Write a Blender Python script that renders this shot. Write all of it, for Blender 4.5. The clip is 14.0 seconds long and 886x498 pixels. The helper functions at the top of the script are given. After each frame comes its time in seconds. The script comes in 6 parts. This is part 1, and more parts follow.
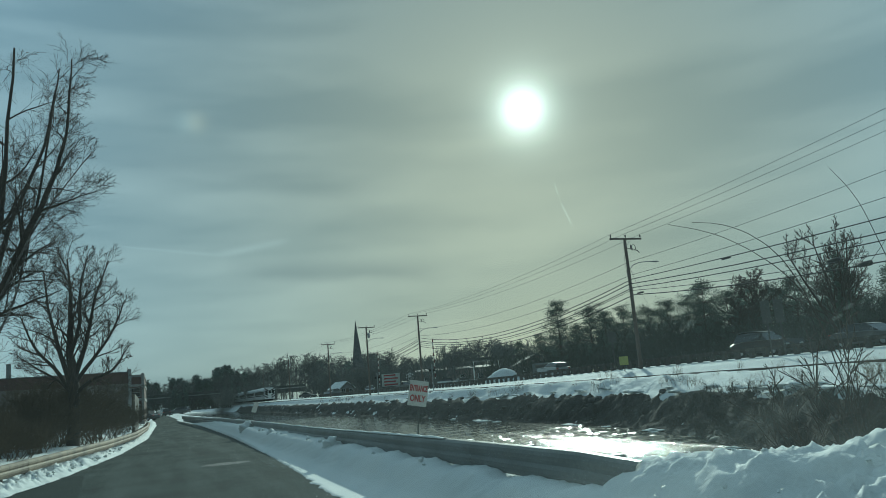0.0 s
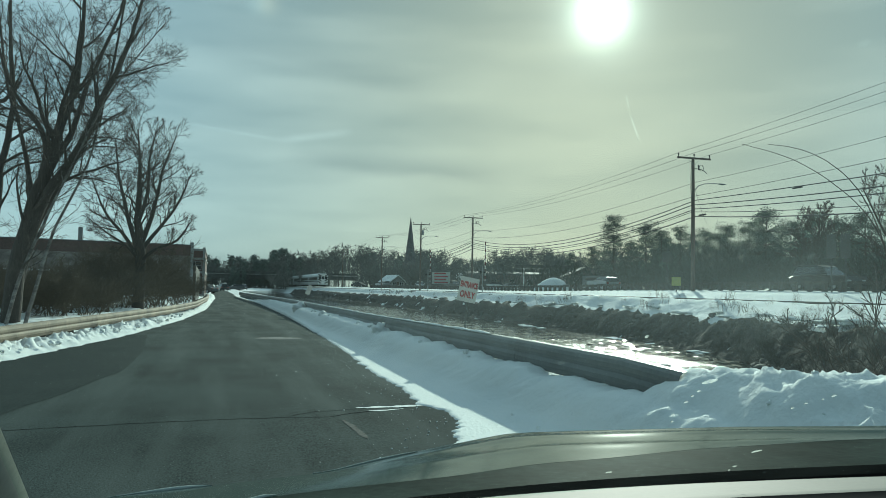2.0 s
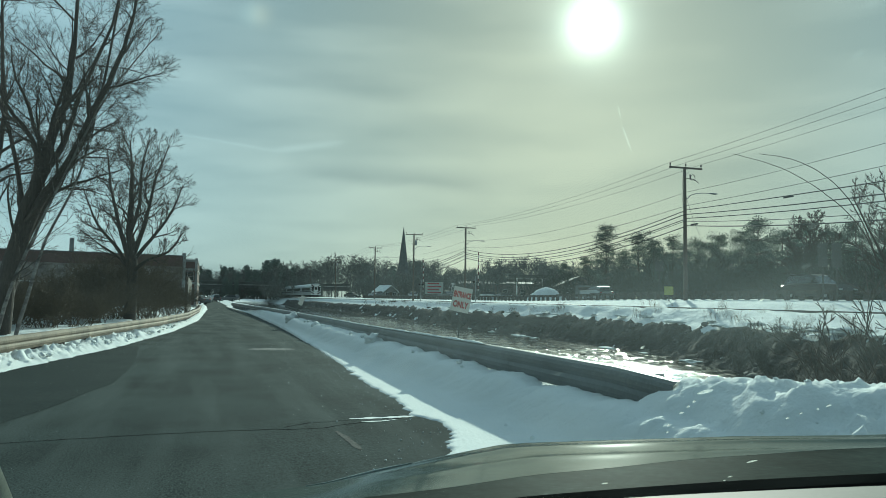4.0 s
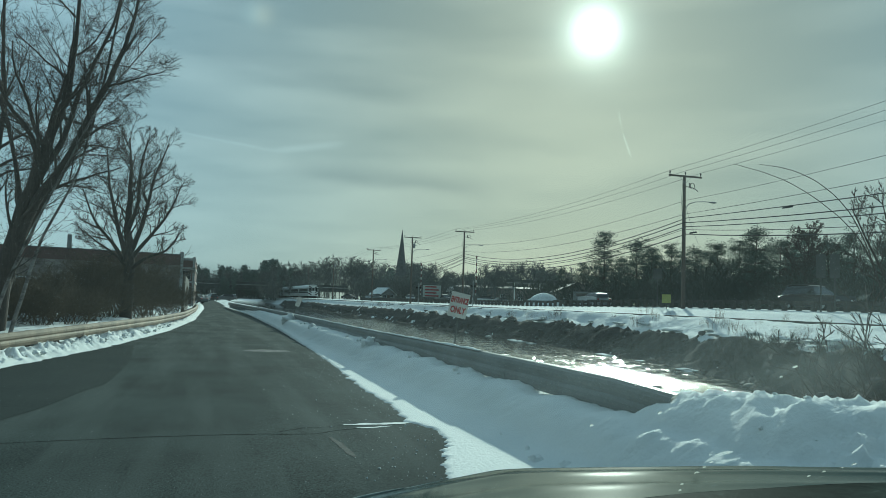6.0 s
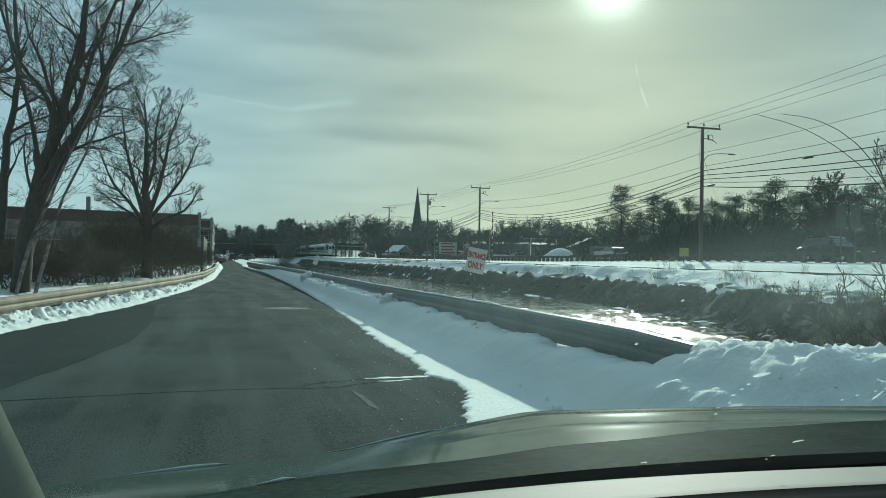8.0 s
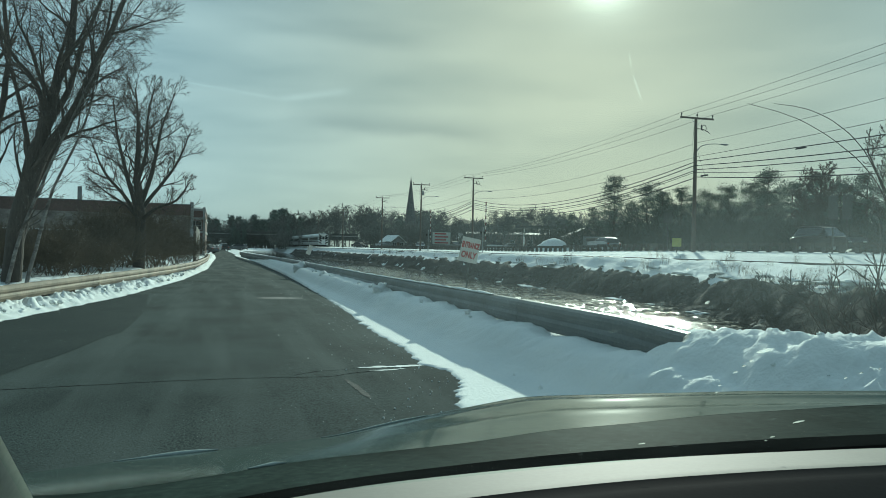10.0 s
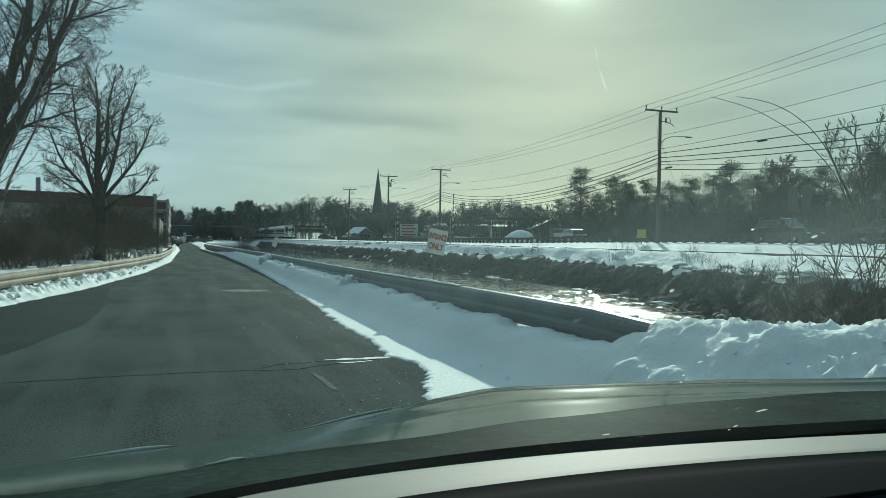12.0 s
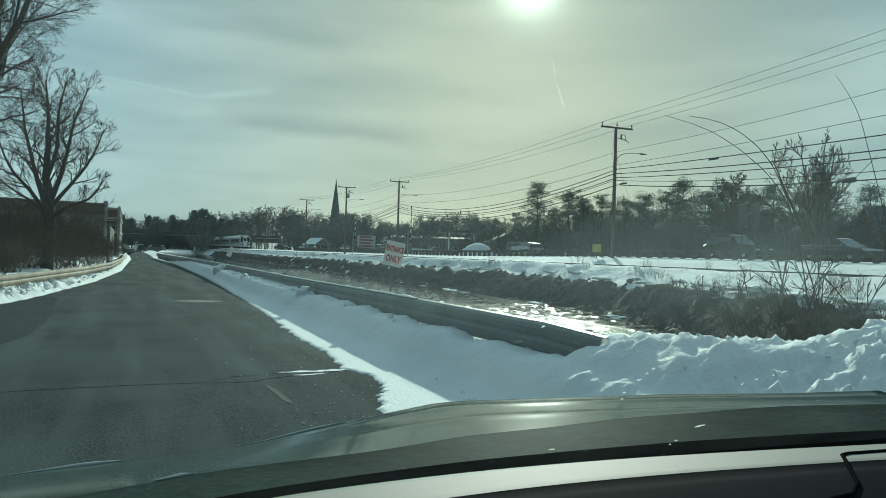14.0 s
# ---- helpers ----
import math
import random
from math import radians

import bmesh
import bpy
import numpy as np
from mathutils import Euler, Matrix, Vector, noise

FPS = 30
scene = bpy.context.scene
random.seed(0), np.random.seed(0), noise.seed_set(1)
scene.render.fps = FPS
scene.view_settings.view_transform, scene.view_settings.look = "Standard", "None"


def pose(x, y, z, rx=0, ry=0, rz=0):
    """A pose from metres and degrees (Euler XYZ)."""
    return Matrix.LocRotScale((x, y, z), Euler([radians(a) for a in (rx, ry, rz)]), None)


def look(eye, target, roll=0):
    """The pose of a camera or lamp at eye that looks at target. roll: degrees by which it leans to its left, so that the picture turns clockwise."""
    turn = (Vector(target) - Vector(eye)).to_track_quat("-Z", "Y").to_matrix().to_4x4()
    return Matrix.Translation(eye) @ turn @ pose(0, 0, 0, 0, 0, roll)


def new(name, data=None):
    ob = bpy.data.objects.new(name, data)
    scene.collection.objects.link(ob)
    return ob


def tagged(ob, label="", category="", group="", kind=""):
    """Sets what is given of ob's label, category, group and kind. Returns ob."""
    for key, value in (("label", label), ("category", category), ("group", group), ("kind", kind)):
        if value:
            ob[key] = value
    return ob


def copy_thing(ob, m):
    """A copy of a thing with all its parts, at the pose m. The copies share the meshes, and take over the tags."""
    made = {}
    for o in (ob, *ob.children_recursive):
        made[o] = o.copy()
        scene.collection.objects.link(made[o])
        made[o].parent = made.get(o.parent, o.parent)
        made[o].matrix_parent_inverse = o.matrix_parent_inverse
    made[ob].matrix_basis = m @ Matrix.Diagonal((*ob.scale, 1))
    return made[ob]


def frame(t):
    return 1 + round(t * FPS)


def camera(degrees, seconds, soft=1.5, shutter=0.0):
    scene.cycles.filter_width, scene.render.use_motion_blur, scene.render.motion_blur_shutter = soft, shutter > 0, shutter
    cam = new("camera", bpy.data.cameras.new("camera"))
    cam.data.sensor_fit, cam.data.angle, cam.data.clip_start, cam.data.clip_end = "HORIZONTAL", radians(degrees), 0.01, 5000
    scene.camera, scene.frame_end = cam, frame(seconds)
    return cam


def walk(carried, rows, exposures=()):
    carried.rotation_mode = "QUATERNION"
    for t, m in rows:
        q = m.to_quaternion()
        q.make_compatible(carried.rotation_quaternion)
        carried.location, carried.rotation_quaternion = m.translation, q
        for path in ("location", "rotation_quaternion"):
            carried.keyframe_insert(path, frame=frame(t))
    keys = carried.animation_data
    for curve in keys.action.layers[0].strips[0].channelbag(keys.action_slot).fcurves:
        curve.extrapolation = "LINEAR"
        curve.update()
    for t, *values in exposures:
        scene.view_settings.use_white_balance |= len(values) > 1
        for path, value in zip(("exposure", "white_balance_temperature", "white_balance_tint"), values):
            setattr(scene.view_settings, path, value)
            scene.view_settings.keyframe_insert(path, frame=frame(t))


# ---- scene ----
cam = camera(61.2, 14.0, soft=0.6)
PATH = [
    (0, (0.052, 0.037, 1.626), (0.767, 1.87, 1.984), -4.8),
    (0.2, (0.046, 0.069, 1.614), (0.65, 1.941, 1.972), -1.46),
    (0.3, (0.043, 0.084, 1.607), (0.619, 1.968, 1.956), -0.04),
    (0.5, (0.037, 0.116, 1.595), (0.584, 2.018, 1.886), 1.3),
    (0.7, (0.033, 0.12, 1.569), (0.562, 2.038, 1.773), 1.23),
    (0.8, (0.031, 0.122, 1.555), (0.553, 2.045, 1.726), 0.89),
    (1, (0.027, 0.126, 1.529), (0.544, 2.054, 1.656), 0.5),
    (1.5, (0.02, 0.076, 1.534), (0.571, 1.996, 1.635), 0.8),
    (2, (0.023, 0.08, 1.53), (0.597, 1.993, 1.635), 1.0),
    (2.5, (0.016, 0.071, 1.533), (0.596, 1.982, 1.645), 0.8),
    (3, (0.022, 0.109, 1.524), (0.608, 2.018, 1.642), 0.6),
    (3.5, (0.021, 0.082, 1.531), (0.611, 1.989, 1.654), 0.5),
    (4, (0.022, 0.082, 1.531), (0.613, 1.988, 1.663), 0.8),
    (6.3, (0.042, 0.143, 1.579), (0.637, 2.047, 1.72), 1.89),
    (6.5, (0.044, 0.148, 1.583), (0.639, 2.053, 1.71), 1.8),
    (7, (0.034, 0.18, 1.546), (0.623, 2.09, 1.634), 1.5),
    (7.5, (0.015, 0.142, 1.546), (0.59, 2.057, 1.597), 1.3),
    (8, (0.01, 0.129, 1.545), (0.569, 2.05, 1.57), 1.1),
    (10.5, (0.019, 0.158, 1.527), (0.61, 2.068, 1.522), 1.1),
    (11, (0.022, 0.168, 1.524), (0.634, 2.072, 1.513), 1.1),
    (11.5, (0.027, 0.19, 1.515), (0.662, 2.086, 1.5), 1.1),
    (12, (0.03, 0.171, 1.526), (0.689, 2.059, 1.505), 1.0),
    (12.5, (0.036, 0.18, 1.523), (0.717, 2.06, 1.496), 1.1),
    (13, (0.03, 0.166, 1.527), (0.733, 2.038, 1.501), 1.2),
    (13.5, (0.034, 0.193, 1.518), (0.763, 2.055, 1.503), 1.4),
    (14, (0.029, 0.15, 1.534), (0.793, 1.998, 1.548), 1.7),
]
BASE_EV, KELVIN, TINT = -0.34, 5830, -5
EXPOSURES = [(t, BASE_EV + d, KELVIN + k, TINT) for t, d, k in ((0.0, -0.40, -230), (0.6, -0.38, -210), (1.2, -0.06, -100), (2.0, 0.0, 0), (4.2, 0.0, 0), (6.3, -0.20, -200), (7.2, 0.0, -80), (8.2, 0.0, 0), (14.0, 0.0, 0))]
walk(cam, [(t, look(eye, target, roll)) for t, eye, target, roll in PATH], EXPOSURES)

# ---- world and sun ----
SUN_AZ, SUN_EL = radians(28.6), radians(20.2)
SUN_DIR = Vector((math.sin(SUN_AZ) * math.cos(SUN_EL), math.cos(SUN_AZ) * math.cos(SUN_EL), math.sin(SUN_EL)))


def build_world():
    world = bpy.data.worlds.new("winter_sky")
    scene.world = world
    world.use_nodes = True
    nt = world.node_tree
    nt.nodes.clear()
    N, L = nt.nodes.new, nt.links.new

    def val(op, a, b=None):
        n = N("ShaderNodeMath")
        n.operation = op
        for k, v in ((0, a), (1, b)):
            if v is None:
                continue
            if isinstance(v, (int, float)):
                n.inputs[k].default_value = v
            else:
                L(v, n.inputs[k])
        return n.outputs[0]

    def mix(mode, fac, a, b):
        n = N("ShaderNodeMix")
        n.data_type, n.blend_type = "RGBA", mode
        for k, v in ((0, fac), (6, a), (7, b)):
            if isinstance(v, (int, float, tuple)):
                n.inputs[k].default_value = v
            else:
                L(v, n.inputs[k])
        return n.outputs[2]

    out, bg = N("ShaderNodeOutputWorld"), N("ShaderNodeBackground")
    sky = N("ShaderNodeTexSky")
    sky.sky_type, sky.sun_disc = "NISHITA", False
    sky.sun_elevation, sky.sun_rotation = SUN_EL, SUN_AZ
    sky.air_density, sky.dust_density, sky.ozone_density = 1.0, 1.5, 1.5
    co = N("ShaderNodeTexCoord")
    sep = N("ShaderNodeSeparateXYZ")
    L(co.outputs["Generated"], sep.inputs[0])
    # thin cirrus veil, streaked along the horizon
    mp = N("ShaderNodeMapping")
    mp.inputs["Scale"].default_value = (1.6, 1.2, 9.0)
    mp.inputs["Rotation"].default_value = (0.0, radians(4), 0.0)
    L(co.outputs["Generated"], mp.inputs[0])
    nz = N("ShaderNodeTexNoise")
    nz.inputs["Scale"].default_value, nz.inputs["Detail"].default_value, nz.inputs["Roughness"].default_value = 1.7, 5.0, 0.5
    L(mp.outputs[0], nz.inputs["Vector"])
    rmp = N("ShaderNodeMapRange")
    rmp.inputs[1].default_value, rmp.inputs[2].default_value = 0.38, 0.62
    L(nz.outputs["Fac"], rmp.inputs[0])
    # angle from the sun
    dot = N("ShaderNodeVectorMath")
    dot.operation = "DOT_PRODUCT"
    dot.inputs[1].default_value = SUN_DIR
    L(co.outputs["Generated"], dot.inputs[0])
    ang = val("ARCCOSINE", val("MINIMUM", dot.outputs["Value"], 0.999999))
    deg = val("MULTIPLY", ang, 57.29578)
    wide = val("POWER", 2.71828, val("MULTIPLY", deg, -1.0 / 9.0))
    near = val("POWER", 2.71828, val("MULTIPLY", deg, -1.0 / 0.95))
    clear = mix("MULTIPLY", 1.0, sky.outputs[0], (SKY_K, SKY_K, SKY_K, 1))
    away = N("ShaderNodeMapRange")
    away.inputs[1].default_value, away.inputs[2].default_value = 3.0, 44.0
    away.interpolation_type = "SMOOTHSTEP"
    L(deg, away.inputs[0])
    high = N("ShaderNodeMapRange")
    high.inputs[1].default_value, high.inputs[2].default_value = 0.0, 0.50
    L(sep.outputs[2], high.inputs[0])
    low_veil = mix("MIX", away.outputs[0], VEIL_SUN_LOW, VEIL_FAR_LOW)
    top_veil = mix("MIX", away.outputs[0], VEIL_SUN_HIGH, VEIL_FAR_HIGH)
    veil = mix("MIX", high.outputs[0], low_veil, top_veil)
    # the veil thins overhead and behind
    far = N("ShaderNodeMapRange")
    far.interpolation_type = "SMOOTHSTEP"
    far.inputs[1].default_value, far.inputs[2].default_value, far.inputs[3].default_value, far.inputs[4].default_value = 46.0, 105.0, 1.0, 0.42
    L(deg, far.inputs[0])
    veil = mix("MULTIPLY", 1.0, veil, far.outputs[0])
    thin = mix("MULTIPLY", 1.0, veil, (0.66, 0.72, 0.76, 1))
    veil = mix("MIX", rmp.outputs[0], thin, veil)
    base = mix("MIX", 0.86, clear, veil)
    base = mix("ADD", 0.12, base, mix("MULTIPLY", 1.0, (1.0, 0.96, 0.74, 1), wide))
    base = mix("ADD", 1.0, base, mix("MULTIPLY", 1.0, (6.0, 5.9, 5.2, 1), near))

    def way(az, el):
        a, e = radians(az), radians(el)
        return Vector((math.sin(a) * math.cos(e), math.cos(a) * math.cos(e), math.sin(e)))

    def toward(v):
        n = N("ShaderNodeVectorMath")
        n.operation = "DOT_PRODUCT"
        n.inputs[1].default_value = v
        L(co.outputs["Generated"], n.inputs[0])
        return n.outputs["Value"]

    # a condensation trail and the mock sun in the ice cloud
    for a, b, width, gain in ((way(-3.2, 11.6), way(4.8, 10.75), 0.0016, 0.07), (way(4.2, 10.8), way(9.5, 11.7), 0.0042, 0.10), (way(30.4, 14.5), way(30.6, 13.5), 0.0010, 0.14), (way(30.75, 12.9), way(31.35, 11.2), 0.0012, 0.19)):
        mid = (a + b).normalized()
        off = val("DIVIDE", toward(a.cross(b).normalized()), width)
        line = val("POWER", 2.71828, val("MULTIPLY", val("MULTIPLY", off, off), -1.0))
        ends = N("ShaderNodeMapRange")
        ends.interpolation_type = "SMOOTHSTEP"
        half = a.angle(b) / 2
        ends.inputs[1].default_value, ends.inputs[2].default_value = math.cos(half * 1.15), math.cos(half * 0.55)
        L(toward(mid), ends.inputs[0])
        base = mix("ADD", 1.0, base, mix("MULTIPLY", 1.0, (gain, gain, gain, 1), val("MULTIPLY", line, ends.outputs[0])))
    for az, gain in ((2.9, (0.15, 0.10, 0.04, 1)), (2.3, (0.05, 0.08, 0.09, 1))):
        sep_deg = val("MULTIPLY", val("ARCCOSINE", val("MINIMUM", toward(way(az, 20.4)), 0.999999)), 57.29578)
        spot = val("POWER", 2.71828, val("MULTIPLY", val("MULTIPLY", sep_deg, sep_deg), -1.6))
        base = mix("ADD", 1.0, base, mix("MULTIPLY", 1.0, gain, spot))
    # a grey bank of thicker cloud
    for a, b, width, share in ((way(5.0, 9.4), way(21.0, 8.5), 0.013, 0.20), (way(-4.0, 17.5), way(16.0, 15.0), 0.020, 0.09), (way(30.0, 9.0), way(50.0, 10.5), 0.016, 0.10)):
        off = val("DIVIDE", val("ADD", toward(a.cross(b).normalized()), val("MULTIPLY", val("SUBTRACT", nz.outputs["Fac"], 0.5), 0.05)), width)
        ends = N("ShaderNodeMapRange")
        ends.interpolation_type = "SMOOTHSTEP"
        half = a.angle(b) / 2
        ends.inputs[1].default_value, ends.inputs[2].default_value = math.cos(half * 1.2), math.cos(half * 0.3)
        L(toward((a + b).normalized()), ends.inputs[0])
        mask = val("MULTIPLY", val("POWER", 2.71828, val("MULTIPLY", val("MULTIPLY", off, off), -1.0)), ends.outputs[0])
        base = mix("MULTIPLY", val("MULTIPLY", mask, share), base, (0.0, 0.10, 0.22, 1))
    L(base, bg.inputs[0])
    bg.inputs[1].default_value = SKY_STRENGTH
    L(bg.outputs[0], out.inputs[0])


SKY_K, SKY_STRENGTH = 0.075, 1.0
VEIL_SUN_LOW, VEIL_FAR_LOW = (0.72, 0.665, 0.485, 1), (0.71, 0.84, 0.89, 1)
VEIL_SUN_HIGH, VEIL_FAR_HIGH = (0.44, 0.46, 0.42, 1), (0.68, 0.83, 0.96, 1)
build_world()
sun_data = bpy.data.lights.new("sun", "SUN")
sun_data.energy, sun_data.angle, sun_data.color = 5.0, radians(0.6), (1.0, 0.94, 0.80)
sun = new("sun", sun_data)
sun.matrix_world = look(SUN_DIR * 300, (0, 0, 0))

# ---- materials ----


def material(name, base, rough=0.7, metal=0.0, var=0.25, scale=2.0, fine=30.0, bump=0.2, bump_dist=0.01, second=None, coords="Object", spec=0.5, rand=0.0, stretch=(1, 1, 1)):
    """A surface with broad and fine colour variation and fine relief."""
    m = bpy.data.materials.new(name)
    m.use_nodes = True
    nt = m.node_tree
    N, L = nt.nodes.new, nt.links.new
    bs = nt.nodes["Principled BSDF"]
    bs.inputs["Roughness"].default_value, bs.inputs["Metallic"].default_value = rough, metal
    bs.inputs["Specular IOR Level"].default_value = spec
    co = N("ShaderNodeTexCoord")
    mp = N("ShaderNodeMapping")
    mp.inputs["Scale"].default_value = stretch
    L(co.outputs[coords], mp.inputs[0])
    big, small = N("ShaderNodeTexNoise"), N("ShaderNodeTexNoise")
    for n, sc, d in ((big, scale, 4.0), (small, fine, 6.0)):
        n.inputs["Scale"].default_value, n.inputs["Detail"].default_value = sc, d
        L(mp.outputs[0], n.inputs["Vector"])
    second = second or tuple(c * (1 - var * 1.6) for c in base)
    r = N("ShaderNodeMapRange")
    r.inputs[1].default_value, r.inputs[2].default_value = 0.35, 0.68
    L(big.outputs["Fac"], r.inputs[0])
    mx = N("ShaderNodeMix")
    mx.data_type = "RGBA"
    mx.inputs[6].default_value, mx.inputs[7].default_value = (*base, 1), (*second, 1)
    L(r.outputs[0], mx.inputs[0])
    hv = N("ShaderNodeHueSaturation")
    L(mx.outputs[2], hv.inputs["Color"])
    r2 = N("ShaderNodeMapRange")
    r2.inputs[1].default_value, r2.inputs[2].default_value = 0.3, 0.7
    r2.inputs[3].default_value, r2.inputs[4].default_value = 1 - var * 0.6, 1 + var * 0.6
    L(small.outputs["Fac"], r2.inputs[0])
    v = r2.outputs[0]
    if rand:
        oi = N("ShaderNodeObjectInfo")
        r3 = N("ShaderNodeMapRange")
        r3.inputs[3].default_value, r3.inputs[4].default_value = 1 - rand, 1 + rand
        L(oi.outputs["Random"], r3.inputs[0])
        mu = N("ShaderNodeMath")
        mu.operation = "MULTIPLY"
        L(v, mu.inputs[0]), L(r3.outputs[0], mu.inputs[1])
        v = mu.outputs[0]
    L(v, hv.inputs["Value"])
    L(hv.outputs[0], bs.inputs["Base Color"])
    if bump:
        b = N("ShaderNodeBump")
        b.inputs["Strength"].default_value, b.inputs["Distance"].default_value = bump, bump_dist
        L(small.outputs["Fac"], b.inputs["Height"])
        L(b.outputs[0], bs.inputs["Normal"])
    return m


SNOW = material("snow", (0.87, 0.885, 0.865), 0.85, 0, 0.06, 0.8, 22.0, 0.6, 0.02, (0.78, 0.81, 0.80))
SNOW_FIELD = material("snow_field", (0.81, 0.83, 0.82), 0.85, 0, 0.08, 0.15, 3.0, 0.8, 0.15, (0.71, 0.74, 0.74))
def asphalt_material():
    m = material("asphalt", (0.055, 0.070, 0.068), 0.95, 0, 1.0, 0.5, 55.0, 0.6, 0.008, (0.032, 0.042, 0.041), spec=0.04)
    nt = m.node_tree
    N, L = nt.nodes.new, nt.links.new
    bs = nt.nodes["Principled BSDF"]
    old = bs.inputs["Base Color"].links[0].from_socket
    co, mp, nz, r = N("ShaderNodeTexCoord"), N("ShaderNodeMapping"), N("ShaderNodeTexNoise"), N("ShaderNodeMapRange")
    mp.inputs["Scale"].default_value = (1.6, 0.14, 1.0)
    L(co.outputs["Object"], mp.inputs[0]), L(mp.outputs[0], nz.inputs["Vector"])
    nz.inputs["Scale"].default_value, nz.inputs["Detail"].default_value = 1.0, 5.0
    r.inputs[1].default_value, r.inputs[2].default_value = 0.45, 0.66
    L(nz.outputs["Fac"], r.inputs[0])
    mx = N("ShaderNodeMix")
    mx.data_type, mx.blend_type = "RGBA", "MIX"
    k = N("ShaderNodeMath")
    k.operation = "MULTIPLY"
    k.inputs[1].default_value = 0.55
    L(r.outputs[0], k.inputs[0]), L(k.outputs[0], mx.inputs[0]), L(old, mx.inputs[6])
    mx.inputs[7].default_value = (0.098, 0.115, 0.110, 1)
    L(mx.outputs[2], bs.inputs["Base Color"])
    return m


ASPHALT = asphalt_material()
OLD_ASPHALT = material("old_asphalt", (0.038, 0.049, 0.048), 0.9, 0, 0.4, 0.8, 40.0, 0.8, 0.02, (0.045, 0.055, 0.053), spec=0.03)
SALT = material("salt_stain", (0.13, 0.135, 0.138), 0.8, 0, 0.4, 4, 30, 0.2, 0.003)
OLDJOINT = material("worn_joint", (0.070, 0.077, 0.074), 0.9, 0, 0.6, 9, 40, 0.4, 0.004, (0.05, 0.05, 0.05), spec=0.2)
GALV = material("galvanised_steel", (0.175, 0.195, 0.195), 0.5, 0.35, 0.2, 1.2, 25, 0.1, 0.002, rand=0.08)
RUSTRAIL = material("weathered_tan_rail", (0.27, 0.215, 0.15), 0.75, 0.0, 0.3, 1.5, 20, 0.15, 0.003, rand=0.12)
POSTWOOD = material("weathered_post", (0.16, 0.13, 0.10), 0.85, 0, 0.3, 2, 30, 0.4, 0.006)
DARKPOST = material("dark_rail_post", (0.06, 0.055, 0.05), 0.85, 0, 0.3, 2, 30, 0.4, 0.006, rand=0.2)
BARK = material("bark", (0.075, 0.062, 0.052), 0.9, 0, 0.4, 1.5, 22, 0.8, 0.02, (0.045, 0.038, 0.033), stretch=(1, 1, 0.25))
TWIG = material("twig", (0.070, 0.057, 0.047), 0.85, 0, 0.25, 1, 8, 0, 0)
# Twigs far off, lightened and greyed so that the colour carries the haze.
HAZYTWIG = material("hazy_far_twig", (0.140, 0.150, 0.143), 0.9, 0, 0.3, 0.2, 3, 0, 0)
BIRCH = material("pale_bark", (0.24, 0.225, 0.21), 0.8, 0, 0.6, 2.2, 14, 0.3, 0.008, (0.06, 0.05, 0.045), stretch=(1, 1, 2))
SHRUB = material("shrub_twig", (0.112, 0.085, 0.054), 0.9, 0, 0.3, 0.4, 8, 0, 0, (0.070, 0.055, 0.037))
NEEDLE = material("pine_needles", (0.085, 0.125, 0.092), 0.75, 0, 0.4, 0.5, 4, 0, 0, (0.055, 0.085, 0.064))
HEDGETWIG = material("hedge_twig", (0.070, 0.084, 0.068), 0.9, 0, 0.3, 0.3, 4, 0, 0)
# Paler, bluer needles than the near pines: distance haze is in the colour.
HAZYNEEDLE = material("hazy_conifer_needles", (0.13, 0.175, 0.155), 0.85, 0, 0.3, 0.2, 3, 0, 0, (0.10, 0.14, 0.125))
POLEWOOD = material("pole_wood", (0.15, 0.12, 0.10), 0.85, 0, 0.3, 1, 20, 0.4, 0.01, stretch=(1, 1, 0.1))
WIRE = material("wire", (0.025, 0.025, 0.027), 0.6, 0, 0.1, 1, 5, 0, 0)
PORCELAIN = material("insulator", (0.10, 0.09, 0.09), 0.25, 0, 0.1, 1, 5, 0, 0)
LAMPMETAL = material("lamp_metal", (0.33, 0.34, 0.35), 0.45, 0.6, 0.15, 1, 10, 0, 0)
RAILSTEEL = material("rail_steel", (0.09, 0.075, 0.065), 0.4, 0.7, 0.3, 1, 10, 0, 0)
TIE = material("sleeper", (0.08, 0.065, 0.055), 0.9, 0, 0.3, 1, 10, 0.3, 0.01)
ROCK = material("bank_rock", (0.092, 0.096, 0.088), 0.9, 0, 0.4, 0.9, 9, 0.6, 0.05, (0.055, 0.052, 0.05))
BANKEARTH = material("bank_earth", (0.045, 0.042, 0.036), 0.95, 0, 0.6, 2.2, 14, 1.0, 0.12, (0.02, 0.02, 0.018))
BANKBRUSH = material("bank_twig", (0.084, 0.088, 0.073), 0.9, 0, 0.3, 0.6, 8, 0, 0)
GRASS = material("dead_grass", (0.17, 0.13, 0.08), 0.9, 0, 0.3, 1, 6, 0, 0)
BRICK = material("dark_brick", (0.13, 0.075, 0.065), 0.85, 0, 0.35, 0.5, 9, 0.4, 0.01, (0.10, 0.062, 0.055), rand=0.1)
HOUSEBRICK = material("house_brick", (0.24, 0.15, 0.12), 0.85, 0, 0.35, 0.5, 9, 0.4, 0.01, (0.19, 0.12, 0.10))
STUCCO = material("grey_render", (0.27, 0.235, 0.21), 0.9, 0, 0.5, 0.7, 8, 0.3, 0.01, (0.11, 0.09, 0.082), stretch=(1, 1, 2))
CONCRETE = material("concrete", (0.36, 0.36, 0.35), 0.85, 0, 0.25, 0.6, 12, 0.3, 0.006)
WHITEPAINT = material("white_paint", (0.74, 0.75, 0.74), 0.6, 0, 0.1, 1, 12, 0.05, 0.002)
